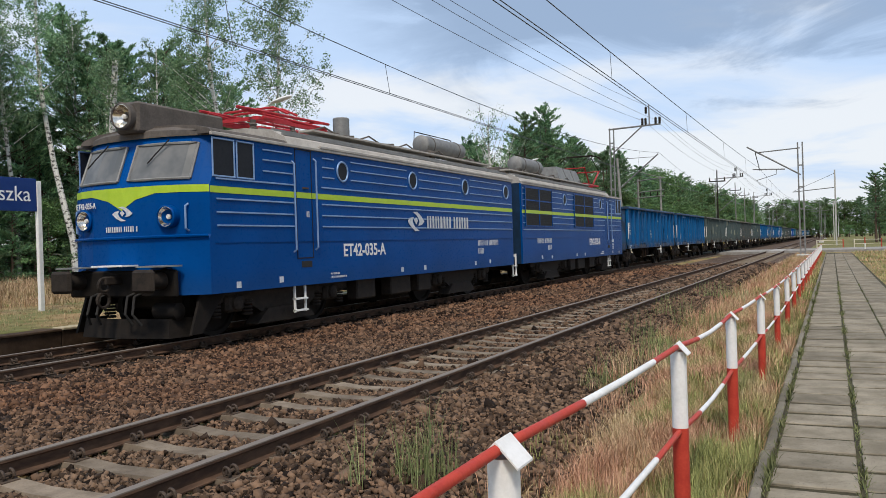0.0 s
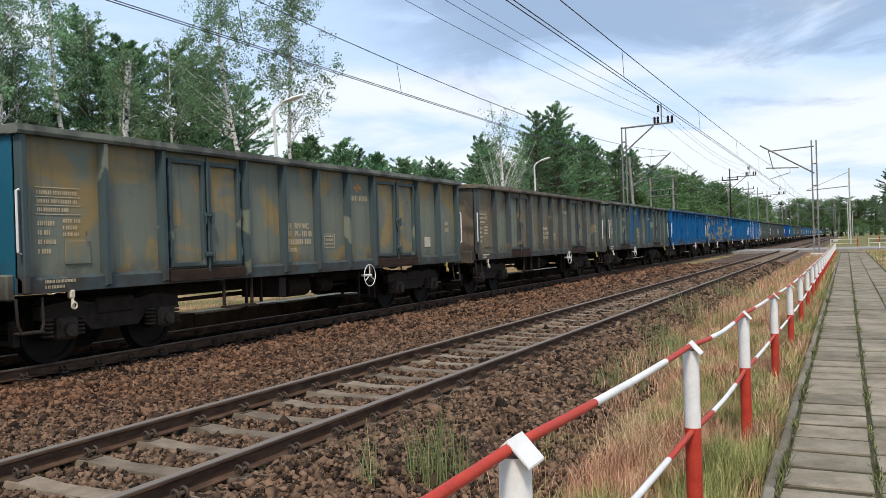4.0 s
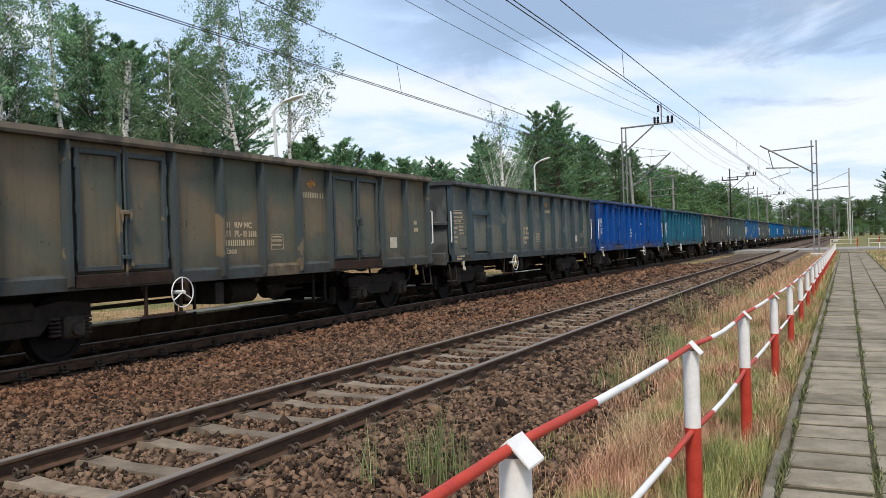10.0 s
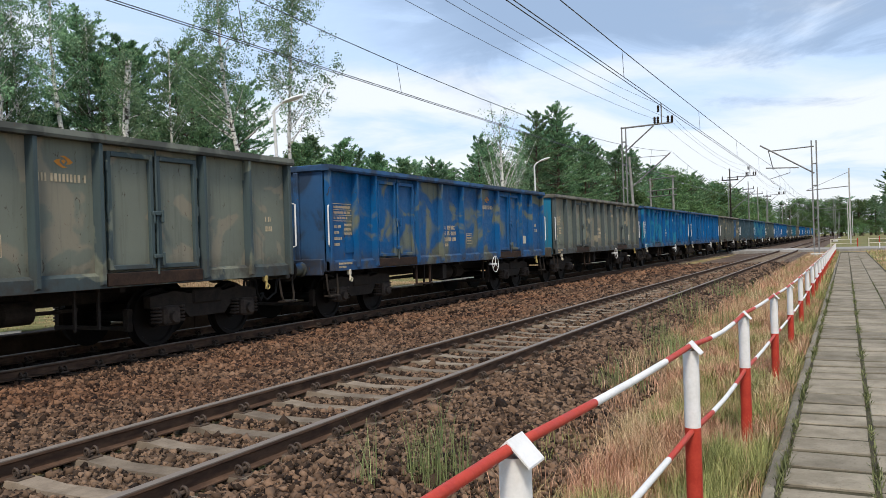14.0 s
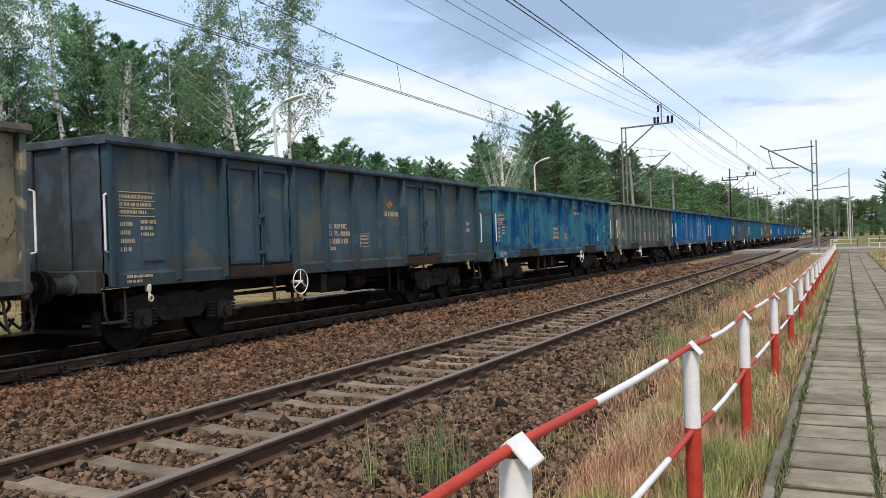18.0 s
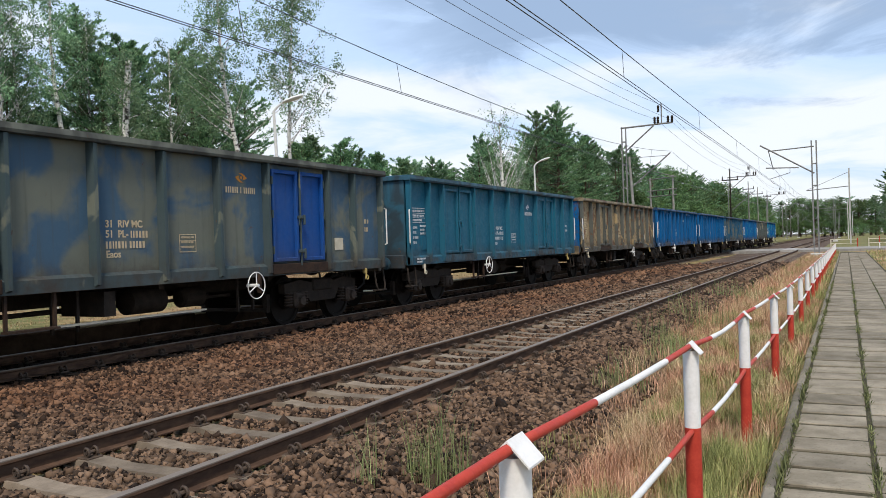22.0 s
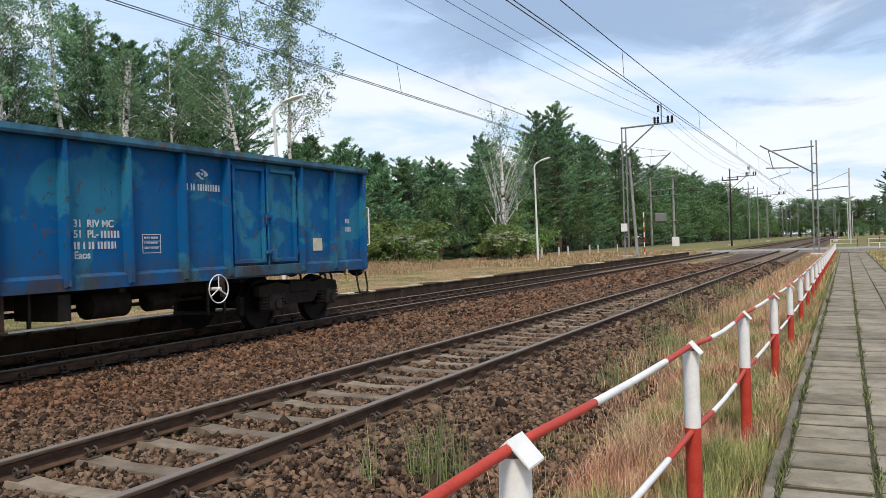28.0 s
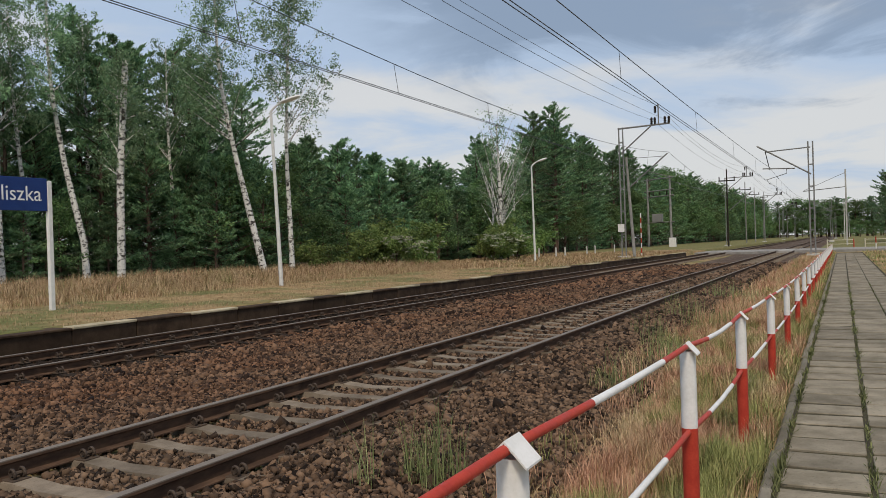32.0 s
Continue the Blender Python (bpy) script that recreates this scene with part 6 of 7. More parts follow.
def mast_left(x):
    """Lattice mast behind the far track, with a high cross arm and a cantilever."""
    y = 13.78
    m = thing("catenary_mast", "grey steel lattice mast with a bracket over the track", "mast", "overhead masts")
    f = Form()
    lattice(f, x, y - 0.14, y + 0.14, -0.3, 9.3, 0.04)
    part("post", f, M_GREY_STEEL, m)
    part("footing", Form().box(x - 0.35, x + 0.35, y - 0.4, y + 0.4, -0.3, 0.32, 0.04), M_POLE, m)
    br = Form().tube([(x, y + 0.2, 9.22), (x, 10.4, 9.32)], 0.06, 6).tube([(x, y, 7.5), (x, 11.7, 9.22)], 0.05, 6).tube([(x, 11.15, 9.3), (x, 11.15, 10.7)], 0.045, 6)
    part("bracket", br, M_GREY_STEEL, m)
    for yy, z in ((11.62, 9.33), (11.40, 9.33), (10.72, 9.33), (10.45, 9.33), (11.36, 10.1)):
        ins = Form().lathe((x, yy, z), (0, 0, 1), [(0, 0.05), (0.08, 0.10), (0.14, 0.06), (0.22, 0.10), (0.28, 0.06), (0.36, 0.10), (0.48, 0.05)], 8)
        part("insulator", ins, M_BOGIE, m)
    c = Form().tube([(x, 13.5, 4.9), (x, 10.62, 7.28)], 0.05, 6).tube([(x, 13.6, 7.1), (x, 10.9, 7.1)], 0.02, 5)
    c.tube([(x, 11.9, 6.1), (x, 10.4, 5.62)], 0.025, 6)
    part("cantilever", c, M_GREY_STEEL, m)
    return m


def mast_right(x):
    """Lattice mast beside the near track with tie, raking tube and steady arm."""
    y = 1.95
    m = thing("catenary_mast", "grey steel mast with raking bracket over the near track", "mast", "overhead masts")
    f = Form()
    lattice(f, x, y - 0.16, y + 0.16, -0.4, 8.25, 0.05)
    part("post", f, M_GREY_STEEL, m)
    part("footing", Form().box(x - 0.35, x + 0.35, y - 0.45, y + 0.45, -0.5, 0.0, 0.04), M_POLE, m)
    part("bracket", Form().tube([(x, y, 5.85), (x, 5.63, 8.16)], 0.06, 6), M_GREY_STEEL, m)
    part("tie", Form().tube([(x, y, 7.82), (x, 5.05, 7.68)], 0.045, 6), M_GREY_STEEL, m)
    part("steady_arm", Form().tube([(x, 3.0, 6.33), (x, 5.25, 6.44)], 0.045, 6).tube([(x, 3.6, 6.35), (x, 3.6, 6.0), (x, 5.0, 5.6), (x, 4.75, 5.25)], 0.025, 6), M_GREY_STEEL, m)
    part("hanger", Form().tube([(x, 5.05, 7.7), (x, 4.75, 6.3)], 0.03, 6), M_BOGIE, m)
    return m


for x in (57.6, 115.6, 173.6, 231.6, 289.6):
    mast_left(x)
for x in (66.3, 182.3, 298.3):
    mast_right(x)
for x in (124.3, 240.3):
    m = thing("catenary_mast", "slim grey mast with a single arm", "mast", "overhead masts")
    part("post", Form().box(x - 0.1, x + 0.1, -0.66, -0.46, -0.4, 10.1), M_POLE, m)
    part("bracket", Form().tube([(x, -0.5, 7.7), (x, 4.75, 7.35)], 0.06, 6).tube([(x, -0.5, 9.6), (x, 4.6, 7.45)], 0.03, 6), M_GREY_STEEL, m)
stay = thing("mast_stay", "leaning grey concrete strut beside the mast", "pole")
part("strut", Form().rod((57.6, 13.05, -0.1), (57.6, 13.45, 7.2), 0.12, 0.085, 10), M_DULL_POLE, stay)
mk = thing("track_marker", "white enamel plate on the mast", "sign")
part("plate", Form().box(57.3, 57.33, 13.65, 14.1, 2.0, 2.55, 0.01), M_WHITE, mk)
# level crossing and its furniture
cross = thing("level_crossing", "pale asphalt road crossing the tracks", "road")
cross["kind"] = "structure"
for y0, y1 in ((-60, 3.9), (4.08, 5.41), (5.58, 9.77), (9.95, 11.28), (11.46, 80)):
    part("road_panel", Form().box(80, 91, y0, y1, -0.3, 0.015 if 2 < y0 < 12 else 0.02), M_ASPHALT, cross)


def striped_pole(x, y, h, z=0.05, first=True):
    g = thing("striped_post", "red and white striped post at the crossing", "post", "crossing posts", (x, y, z))
    n = int(h / 0.35)
    for i in range(n):
        part("band", Form().rod((0, 0, i * h / n), (0, 0, (i + 1) * h / n), 0.042, n=10), M_WHITE if (i % 2 == 0) == first else M_RED, g)
    return g


striped_pole(63.0, 13.75, 3.4)
striped_pole(78, -2.5, 1.0)
striped_pole(79, -4.6, 1.0)
for i, (x, y) in enumerate(((92, -1.0), (92, -4.4), (92, -7.8))):
    g = thing("barrier_fence", "white barrier rails at the crossing", "fence", "crossing barriers", (x, y, -0.15))
    for dy in (0, 2.4):
        part("post", Form().rod((0, dy, 0), (0, dy, 1.0), 0.05, n=8), M_CREAM if dy else M_RED, g)
    for z in (0.5, 0.9):
        part("rail", Form().rod((0, 0, z), (0, 2.4, z), 0.028, n=8), M_CREAM, g)
M_LAMP_WHITE = plain("worn_white", (0.42, 0.41, 0.38), (0.58, 0.57, 0.54), 0.7, 0, 4)
# white marker posts along the platform's back
for i, x in enumerate((62.0, 66.0, 68.2, 74.5, 77.0, 84.0)):
    solid("marker_post", Form().box(-0.06, 0.06, -0.06, 0.06, 0, 0.85, 0.02), M_LAMP_WHITE, "short white concrete marker post in the grass", "post", "marker posts", "", (x, 21.6 - i * 0.1, 0.15))
# concrete poles and a transformer beyond the crossing
tr = thing("transformer_station", "grey transformer box hung between two concrete poles", "transformer", "", (127, 23.2, 0.05))
for dy, dx in ((0, 0), (4.2, 4)):
    part("pole", Form().rod((dx, dy, 0), (dx, dy, 10.9), 0.20, 0.14, 10), M_DULL_POLE, tr)
for z in (3.9, 7.9, 8.8, 10.6):
    part("beam", Form().tube([(-0.6, -0.6, z), (4.6, 4.8, z)], 0.09, 6), M_DULL_POLE, tr)
part("transformer_box", Form().box(0.4, 1.6, 1.4, 2.9, 3.95, 5.2, 0.06), M_GREY_STEEL, tr, "grey finned transformer tank")
for dy in (0.6, 1.6, 2.6):
    part("insulator", Form().rod((0.5, dy, 8.0), (0.5, dy, 8.6), 0.09, n=8), M_BOGIE, tr)
part("cabinet", Form().box(-1.0, -0.4, -0.8, 0.2, 0, 1.5, 0.04), M_WHITE, tr, "small white cabinet")


def power_pole(x, y, h, dark=False):
    g = thing("power_pole", "tall concrete power pole with cross arms", "pole", "power poles", (x, y, 0))
    part("shaft", Form().rod((0, 0, 0), (0, 0, h), 0.12, 0.07, 9), M_BOGIE if dark else M_DULL_POLE, g)
    part("cross_arm", Form().box(-0.06, 0.06, -1.0, 1.0, h - 1.5, h - 1.36), M_BOGIE, g)
    f = Form()
    for y2 in (-0.9, 0.9):
        f.rod((0, y2, h - 1.36), (0, y2, h - 0.95), 0.07, n=7)
    part("insulator", f, M_BOGIE, g)
    return g


for x, y, h, d in ((109, 12.9, 9.9, True), (161, 15.9, 11.4, False), (182, 16.2, 11.4, False), (234, 18.5, 13, False), (300, 19, 13, False), (380, 21, 13, False)):
    power_pole(x, y, h, d)


# ---- lamps and station sign ----
M_LAMP = plain("lamp_paint", (0.56, 0.56, 0.54), (0.72, 0.72, 0.70), 0.6, 0, 4)


def street_lamp(x, y, h, lean, arm_y=-1):
    g = thing("street_lamp", "pale painted steel street lamp on the platform", "street lamp", "platform lamps", (x, y, 0.15))
    pts = [(lean * t, -lean * 0.3 * t, h * t) for t in (0, 0.3, 0.6, 0.9, 0.965)]
    top = Vector(pts[-1])
    d = Vector((0.45, arm_y * 0.9, 0)).normalized()
    curve = [top + d * 0.12 + Vector((0, 0, 0.14)), top + d * 0.26 + Vector((0, 0, 0.25)), top + d * 0.40 + Vector((0, 0, 0.32))]
    part("pole", Form().tube(pts + curve, [0.075, 0.07, 0.06, 0.052, 0.05, 0.045, 0.04, 0.035], 10), M_LAMP, g, "", None, True)
    hd = top + d * 0.72 + Vector((0, 0, 0.43))
    f = Form()
    n = 10
    vs = []
    for i, (t, r) in enumerate(((-0.42, 0.04), (-0.3, 0.12), (0.0, 0.17), (0.25, 0.13), (0.36, 0.03))):
        c = hd + d * t + Vector((0, 0, t * 0.3))
        s = Vector((-d.y, d.x, 0))
        vs += [c + s * r * math.cos(2 * math.pi * k / n) + Vector((0, 0, 1)) * r * 0.5 * math.sin(2 * math.pi * k / n) for k in range(n)]
    fs = [(j * n + k, j * n + (k + 1) % n, (j + 1) * n + (k + 1) % n, (j + 1) * n + k) for j in range(4) for k in range(n)]
    f.add(vs, fs + [tuple(range(n)), tuple(range(4 * n, 5 * n))])
    part("lamp_head", f, M_LAMP, g, "pale lamp head", None, True)
    return g


street_lamp(24.09, 18.12, 6.48, -0.22)
street_lamp(52.3, 18.5, 6.6, -0.1)
street_lamp(300, -2, 8, 0)
sign = thing("station_sign", "dark blue station name board with white lettering on a white post", "sign", "", (13.77, 17.14, 0.15))
sd = Vector((-0.955, -0.30, 0)).normalized()
turn = Matrix(((-sd.x, sd.y, 0, 0), (-sd.y, -sd.x, 0, 0), (0, 0, 1, 0), (0, 0, 0, 1)))
part("post", Form().box(-0.06, 0.06, -0.05, 0.05, 0, 3.15, 0.01), M_WHITE, sign, "white square post")
bd = part("board", Form().box(-3.0, -0.06, -0.03, 0.03, 2.42, 3.2, 0.008), M_SIGN_BLUE, sign, "dark blue board")
part("far_post", Form().box(-3.1, -2.98, -0.05, 0.05, 0, 3.15, 0.01), M_WHITE, sign)
words("liszka", 0.50, -0.22, 2.66, -0.034, M_SIGN_TXT, sign, "white station name", "side", "RIGHT", 0.0)


# ---- plants ----
def leaf_mat(name, a, b, trans=0.25):
    p = Paint(name, 0.6, 0, 0.15)
    isl = p.island()
    rnd = p.object_random()
    c = p.mix(isl, a, b)
    p.world()
    c = p.hsv(c, p.ramp(rnd, 0, 1, 0.485, 0.515), 1.0, p.math("MULTIPLY", p.ramp(rnd, 0, 1, 0.75, 1.2), p.ramp(p.noise(0.5, 3), 0.3, 0.7, 0.75, 1.25)))
    p.b.inputs["Subsurface Weight"].default_value = 0.0
    m = p.colour(c)
    tr = p.n.new("ShaderNodeBsdfTranslucent")
    p.l.new(c, tr.inputs[0])
    mx = p.n.new("ShaderNodeMixShader")
    mx.inputs[0].default_value = trans
    p.l.new(p.b.outputs[0], mx.inputs[1]), p.l.new(tr.outputs[0], mx.inputs[2])
    p.l.new(mx.outputs[0], p.n["Material Output"].inputs[0])
    return m


def bark_mat(name, a, b, scale, stretch):
    p = Paint(name, 0.9)
    n = p.noise(scale, 4, 0.6, stretch)
    p.bump(n, 0.6, 0.02)
    return p.colour(p.mix(p.ramp(n, 0.38, 0.52), a, b))


M_PINE = leaf_mat("pine_needles", (0.056, 0.132, 0.070), (0.290, 0.445, 0.225), 0.30)
M_OAK = leaf_mat("broad_leaves", (0.060, 0.115, 0.045), (0.190, 0.290, 0.110), 0.28)
M_BIRCH = leaf_mat("birch_leaves", (0.115, 0.210, 0.115), (0.300, 0.440, 0.240), 0.32)
M_BUSH = leaf_mat("bush_leaves", (0.095, 0.160, 0.045), (0.25, 0.33, 0.11), 0.3)
M_FLOWER = leaf_mat("pale_blossom", (0.35, 0.38, 0.26), (0.55, 0.56, 0.42), 0.3)
M_BIRCH_BARK = bark_mat("birch_bark", (0.055, 0.050, 0.045), (0.62, 0.61, 0.57), 4.2, (1.0, 1.0, 1.6))
M_PINE_BARK = bark_mat("pine_bark", (0.05, 0.035, 0.028), (0.14, 0.095, 0.07), 7, (1, 1, 0.25))


def leaves(rng, centres, radii, per, size, flat=0.6, aspect=0.55):
    """Small folded leaf blades scattered in clumps."""
    cs = np.repeat(np.asarray(centres), per, axis=0)
    rs = np.repeat(np.asarray(radii), per)
    n = len(cs)
    d = rng.normal(size=(n, 3))
    d /= np.linalg.norm(d, axis=1)[:, None]
    c = cs + d * (rs * rng.uniform(0.15, 1.0, n) ** 0.6)[:, None] * np.array([1, 1, flat])
    a = rng.normal(size=(n, 3))
    a /= np.linalg.norm(a, axis=1)[:, None]
    b = np.cross(a, rng.normal(size=(n, 3)))
    b /= np.linalg.norm(b, axis=1)[:, None]
    s = size * rng.uniform(0.6, 1.35, n)[:, None]
    v = np.stack([c - a * s, c + b * s * aspect, c + a * s, c - b * s * aspect], 1)
    return v.reshape(-1, 3), np.arange(n * 4).reshape(-1, 4)


def limbs(rng, h, r, base, n, reach, up, bend=0.0, thick=0.32, way=None, tip=0.12):
    """Tapered trunk with limbs; returns the form and the limb ends."""
    f = Form()
    lean = rng.uniform(-1, 1, 2) * bend
    pts = [Vector((lean[0] * (t ** 1.3) * h + 0.06 * math.sin(t * 7), lean[1] * t * h + 0.05 * math.cos(t * 6), h * t)) for t in np.linspace(0, 0.98, 9)]
    if way:
        hs, off = [b for a, b in way], [a for a, b in way]
        pts = [Vector((-0.44 * o, 0.90 * o, z)) for z in np.linspace(0, h, 9) for o in (float(np.interp(z, hs, off)),)]
    f.tube(pts, [r * (1 - (1 - tip) * t) + 0.012 for t in np.linspace(0, 1, 9)], 8)
    ends = []
    for i in range(n):
        t = base + (0.97 - base) * (i + rng.uniform(0, 0.8)) / n
        k = t * 8 / 0.98
        p = pts[min(int(k), 7)].lerp(pts[min(int(k) + 1, 8)], k - int(k) if k < 8 else 0)
        a = rng.uniform(0, 2 * math.pi)
        ln = reach * (1.05 - 0.8 * (t - base) / (1 - base)) * rng.uniform(0.6, 1.15)
        d = Vector((math.cos(a), math.sin(a), up * rng.uniform(0.5, 1.3)))
        q1, q2 = p + d * ln * 0.5, p + d * ln + Vector((0, 0, -0.15 * ln * (1 if up < 0.5 else 0)))
        rr = r * thick * (1.15 - t)
        f.tube([p, q1, q2], [rr + 0.012, rr * 0.6 + 0.008, 0.006], 5)
        ends += [(q1, ln), (q2, ln), (p.lerp(q2, 0.75), ln)]
    ends.append((pts[-1], 0.5))
    return f, ends


def conifer(rng, h, r, base, gap, arms, reach, droop, per, size, ragged, bunch, full=0.6):
    """Straight trunk with whorls of branches, each set with sprays of needle blades."""
    f = Form()
    pts = [Vector((0.05 * math.sin(t * 5 + h), 0.05 * math.cos(t * 4), h * t)) for t in np.linspace(0, 1, 8)]
    f.tube(pts, [r * (1 - 0.93 * t) + 0.01 for t in np.linspace(0, 1, 8)], 7)
    z, org, way, length = base * h, [], [], []
    while z < h - 0.05:
        t = (z - base * h) / (h - base * h)
        for i in range(arms):
            a = rng.uniform(0, 2 * math.pi)
            ln = (reach * (1 - t) ** full * min(1.0, 0.5 + 2.0 * t) + 0.30) * rng.uniform(1 - ragged, 1 + ragged * 0.5)
            rise = droop + (1.15 - droop) * t ** 2.2 + rng.uniform(-0.12, 0.12)
            d = np.array([math.cos(a), math.sin(a), rise])
            o = np.array([0, 0, z + rng.uniform(-0.4, 0.4) * gap])
            org.append(o), way.append(d / np.linalg.norm(d)), length.append(ln)
            if ln > 0.7:
                f.tube([o, o + way[-1] * ln * 0.85], [0.018 + 0.012 * ln, 0.006], 4)
        z += gap * rng.uniform(0.75, 1.25)
    org, way, length = np.repeat(np.array(org), per, 0), np.repeat(np.array(way), per, 0), np.repeat(np.array(length), per)
    n = len(org)
    s = rng.uniform(0, 1, n) ** bunch
    side = np.cross(way, np.array([0, 0, 1.0]))
    side /= np.linalg.norm(side, axis=1)[:, None] + 1e-6
    off = rng.uniform(-1, 1, n) * 0.34 * length * (1.08 - s)
    c = org + way * (length * s)[:, None] + side * off[:, None] + rng.normal(0, 0.055, (n, 3))
    d = way * 0.8 + side * np.sign(off)[:, None] * 0.55 + np.array([0, 0, 0.35]) + rng.normal(0, 0.42, (n, 3))
    d /= np.linalg.norm(d, axis=1)[:, None]
    b = np.cross(d, rng.normal(size=(n, 3)))
    b /= np.linalg.norm(b, axis=1)[:, None]
    q = size * rng.uniform(0.6, 1.3, n)[:, None]
    v = np.stack([c - d * q * 0.4, c + b * q * 0.21 + d * q * 0.2, c + d * q, c - b * q * 0.21 + d * q * 0.2], 1)
    return f, v.reshape(-1, 3), np.arange(n * 4).reshape(-1, 4)


def tree_model(kind, seed):
    rng = np.random.default_rng(seed)
    if kind == "birch":
        f, ends = limbs(rng, 14, 0.15, 0.44, 26, 2.0, 1.2, 0.02, 0.2)
        cs, rs = [], []
        for e, ln in ends:
            for _ in range(2):
                cs.append(np.array(e) + rng.normal(0, 0.34, 3) + np.array([0, 0, -0.25]))
                rs.append(rng.uniform(0.16, 0.46))
        v, q = leaves(rng, cs, rs, 40, 0.058, 1.1)
        mats = (M_BIRCH_BARK, M_BIRCH)
    elif kind == "pine":
        f, v, q = conifer(rng, 15, 0.19, 0.22, 0.66, 6, 2.5, 0.26, 104, 0.185, 0.75, 0.42, 0.34)
        mats = (M_PINE_BARK, M_PINE)
    elif kind == "young_pine":
        f, v, q = conifer(rng, 7, 0.10, 0.03, 0.42, 6, 1.9, 0.22, 84, 0.150, 0.45, 0.5)
        mats = (M_PINE_BARK, M_PINE)
    elif kind == "oak":
        f, ends = limbs(rng, 9, 0.16, 0.12, 34, 3.0, 0.6)
        cs, rs = [], []
        for e, ln in ends:
            cs.append(np.array(e) + rng.normal(0, 0.3, 3))
            rs.append(rng.uniform(0.5, 1.0))
        v, q = leaves(rng, cs, rs, 64, 0.105, 0.7)
        mats = (M_PINE_BARK, M_OAK)
    else:
        f, ends = limbs(rng, 1.6, 0.03, 0.05, 16, 1.0, 0.9)
        cs = [np.array(e) + rng.normal(0, 0.12, 3) for e, ln in ends]
        rs = [rng.uniform(0.2, 0.42) for _ in cs]
        v, q = leaves(rng, cs, rs, 50, 0.06, 0.8)
        mats = (M_PINE_BARK, M_BUSH)
    return f.mesh("trunk", mats[0], True), quick("crown", v, q, mats[1])


MODELS = {k: [tree_model(k, 10 * i + s) for s in range(n)] for i, (k, n) in enumerate((("birch", 4), ("pine", 4), ("young_pine", 3), ("oak", 3), ("bush", 2)))}
WORDS = {"birch": ("birch_tree", "slender birch with white bark and airy leaves", "tree", "birches"), "pine": ("pine_tree", "tall dark green pine of the wood's edge", "tree", "pines"),
         "young_pine": ("young_pine", "bushy young pine at the wood's edge", "tree", "young pines"), "oak": ("broadleaf_tree", "leafy green broadleaf tree", "tree", "broadleaf trees"),
         "bush": ("bush", "low green bush at the platform's back", "bush", "bushes")}
rng_t = random.Random(21)


def plant(kind, x, y, h, lean=(0, 0), spread=1.0, z=None):
    i = rng_t.randrange(len(MODELS[kind]))
    full = {"birch": 14, "pine": 15, "young_pine": 7, "oak": 9, "bush": 1.6}[kind]
    s = h / full
    nm, lb, ct, gr = WORDS[kind]
    g = thing(nm, lb, ct, gr)
    g.matrix_basis = Matrix.Translation((x, y, ground_z(x, y) - 0.08 if z is None else z)) @ Euler((lean[1], lean[0], rng_t.uniform(0, 6.28))).to_matrix().to_4x4() @ Matrix.Diagonal((s * spread, s * spread, s, 1))
    part("trunk", MODELS[kind][i][0], None, g)
    part("crown", MODELS[kind][i][1], None, g)
    return g


# birches at the wood's edge
def lone_birch(x, y, h, r, base, n, reach, up, seed, clumps, per, way=None, tip=0.12, words="leaning birch with blotched white bark and airy leaves"):
    rng = np.random.default_rng(seed)
    f, ends = limbs(rng, h, r, base, n, reach, up, 0.01, 0.22, way, tip)
    cs, rs = [], []
    for e, ln in ends:
        for _ in range(clumps):
            cs.append(np.array(e) + rng.normal(0, 0.36, 3) + np.array([0, 0, -0.2]))
            rs.append(rng.uniform(0.2, 0.5))
    v, q = leaves(rng, cs, rs, per, 0.06, 1.0)
    g = thing("birch_tree", words, "tree", "birches", (x, y, ground_z(x, y) - 0.08))
    part("trunk", f, M_BIRCH_BARK, g, "", None, True)
    part("crown", quick("crown", v, q, M_BIRCH), None, g)
    return g


lone_birch(28.41, 32.87, 15.5, 0.17, 0.50, 20, 1.9, 1.0, 3, 3, 40, [(0, 0), (0.1, 2), (0.87, 5.5), (1.3, 8.3), (1.56, 11), (1.5, 15.5)])
lone_birch(28.01, 30.17, 10.3, 0.18, 0.45, 12, 1.6, 0.9, 5, 3, 44, [(0, 0), (-0.1, 5), (-0.5, 10.3)], 0.7, "birch with a snapped top and few leaves")
lone_birch(34.40, 26.87, 15.5, 0.18, 0.42, 34, 3.0, 0.9, 8, 3, 44, [(0, 0), (0.52, 2.4), (1.25, 5.8), (1.9, 9.2), (2.1, 11.5), (2.2, 15.5)])
lone_birch(36.32, 26.55, 15.0, 0.14, 0.44, 34, 3.1, 1.1, 9, 3, 34, [(0, 0), (0.15, 7), (-0.3, 15)], 0.12, "upright birch with an open airy crown")
lone_birch(58.2, 23.2, 10.6, 0.22, 0.14, 50, 2.7, 2.0, 12, 1, 22, None, 0.12, "half dead birch with bare pale branches")
for x, y, h, lx, ly in ((25.5, 35.0, 15, 0, 0.02), (23.6, 34.2, 16, 0.03, 0), (30.8, 33.4, 11, 0.05, 0.02), (27.3, 35.4, 14, -0.04, 0), (31.5, 36.0, 14, 0.0, 0.03), (35.0, 33.5, 13, -0.03, 0)):
    plant("birch", x, y, h, (lx, ly), 0.9)
# the wood: dense undergrowth at its edge, taller trees behind
def edge_y(x):
    return float(np.interp(x, [10, 22, 30, 37, 45, 60, 80, 120, 200, 600], [44, 37.5, 32.5, 28.8, 28.0, 27.5, 29, 31, 31, 29]))


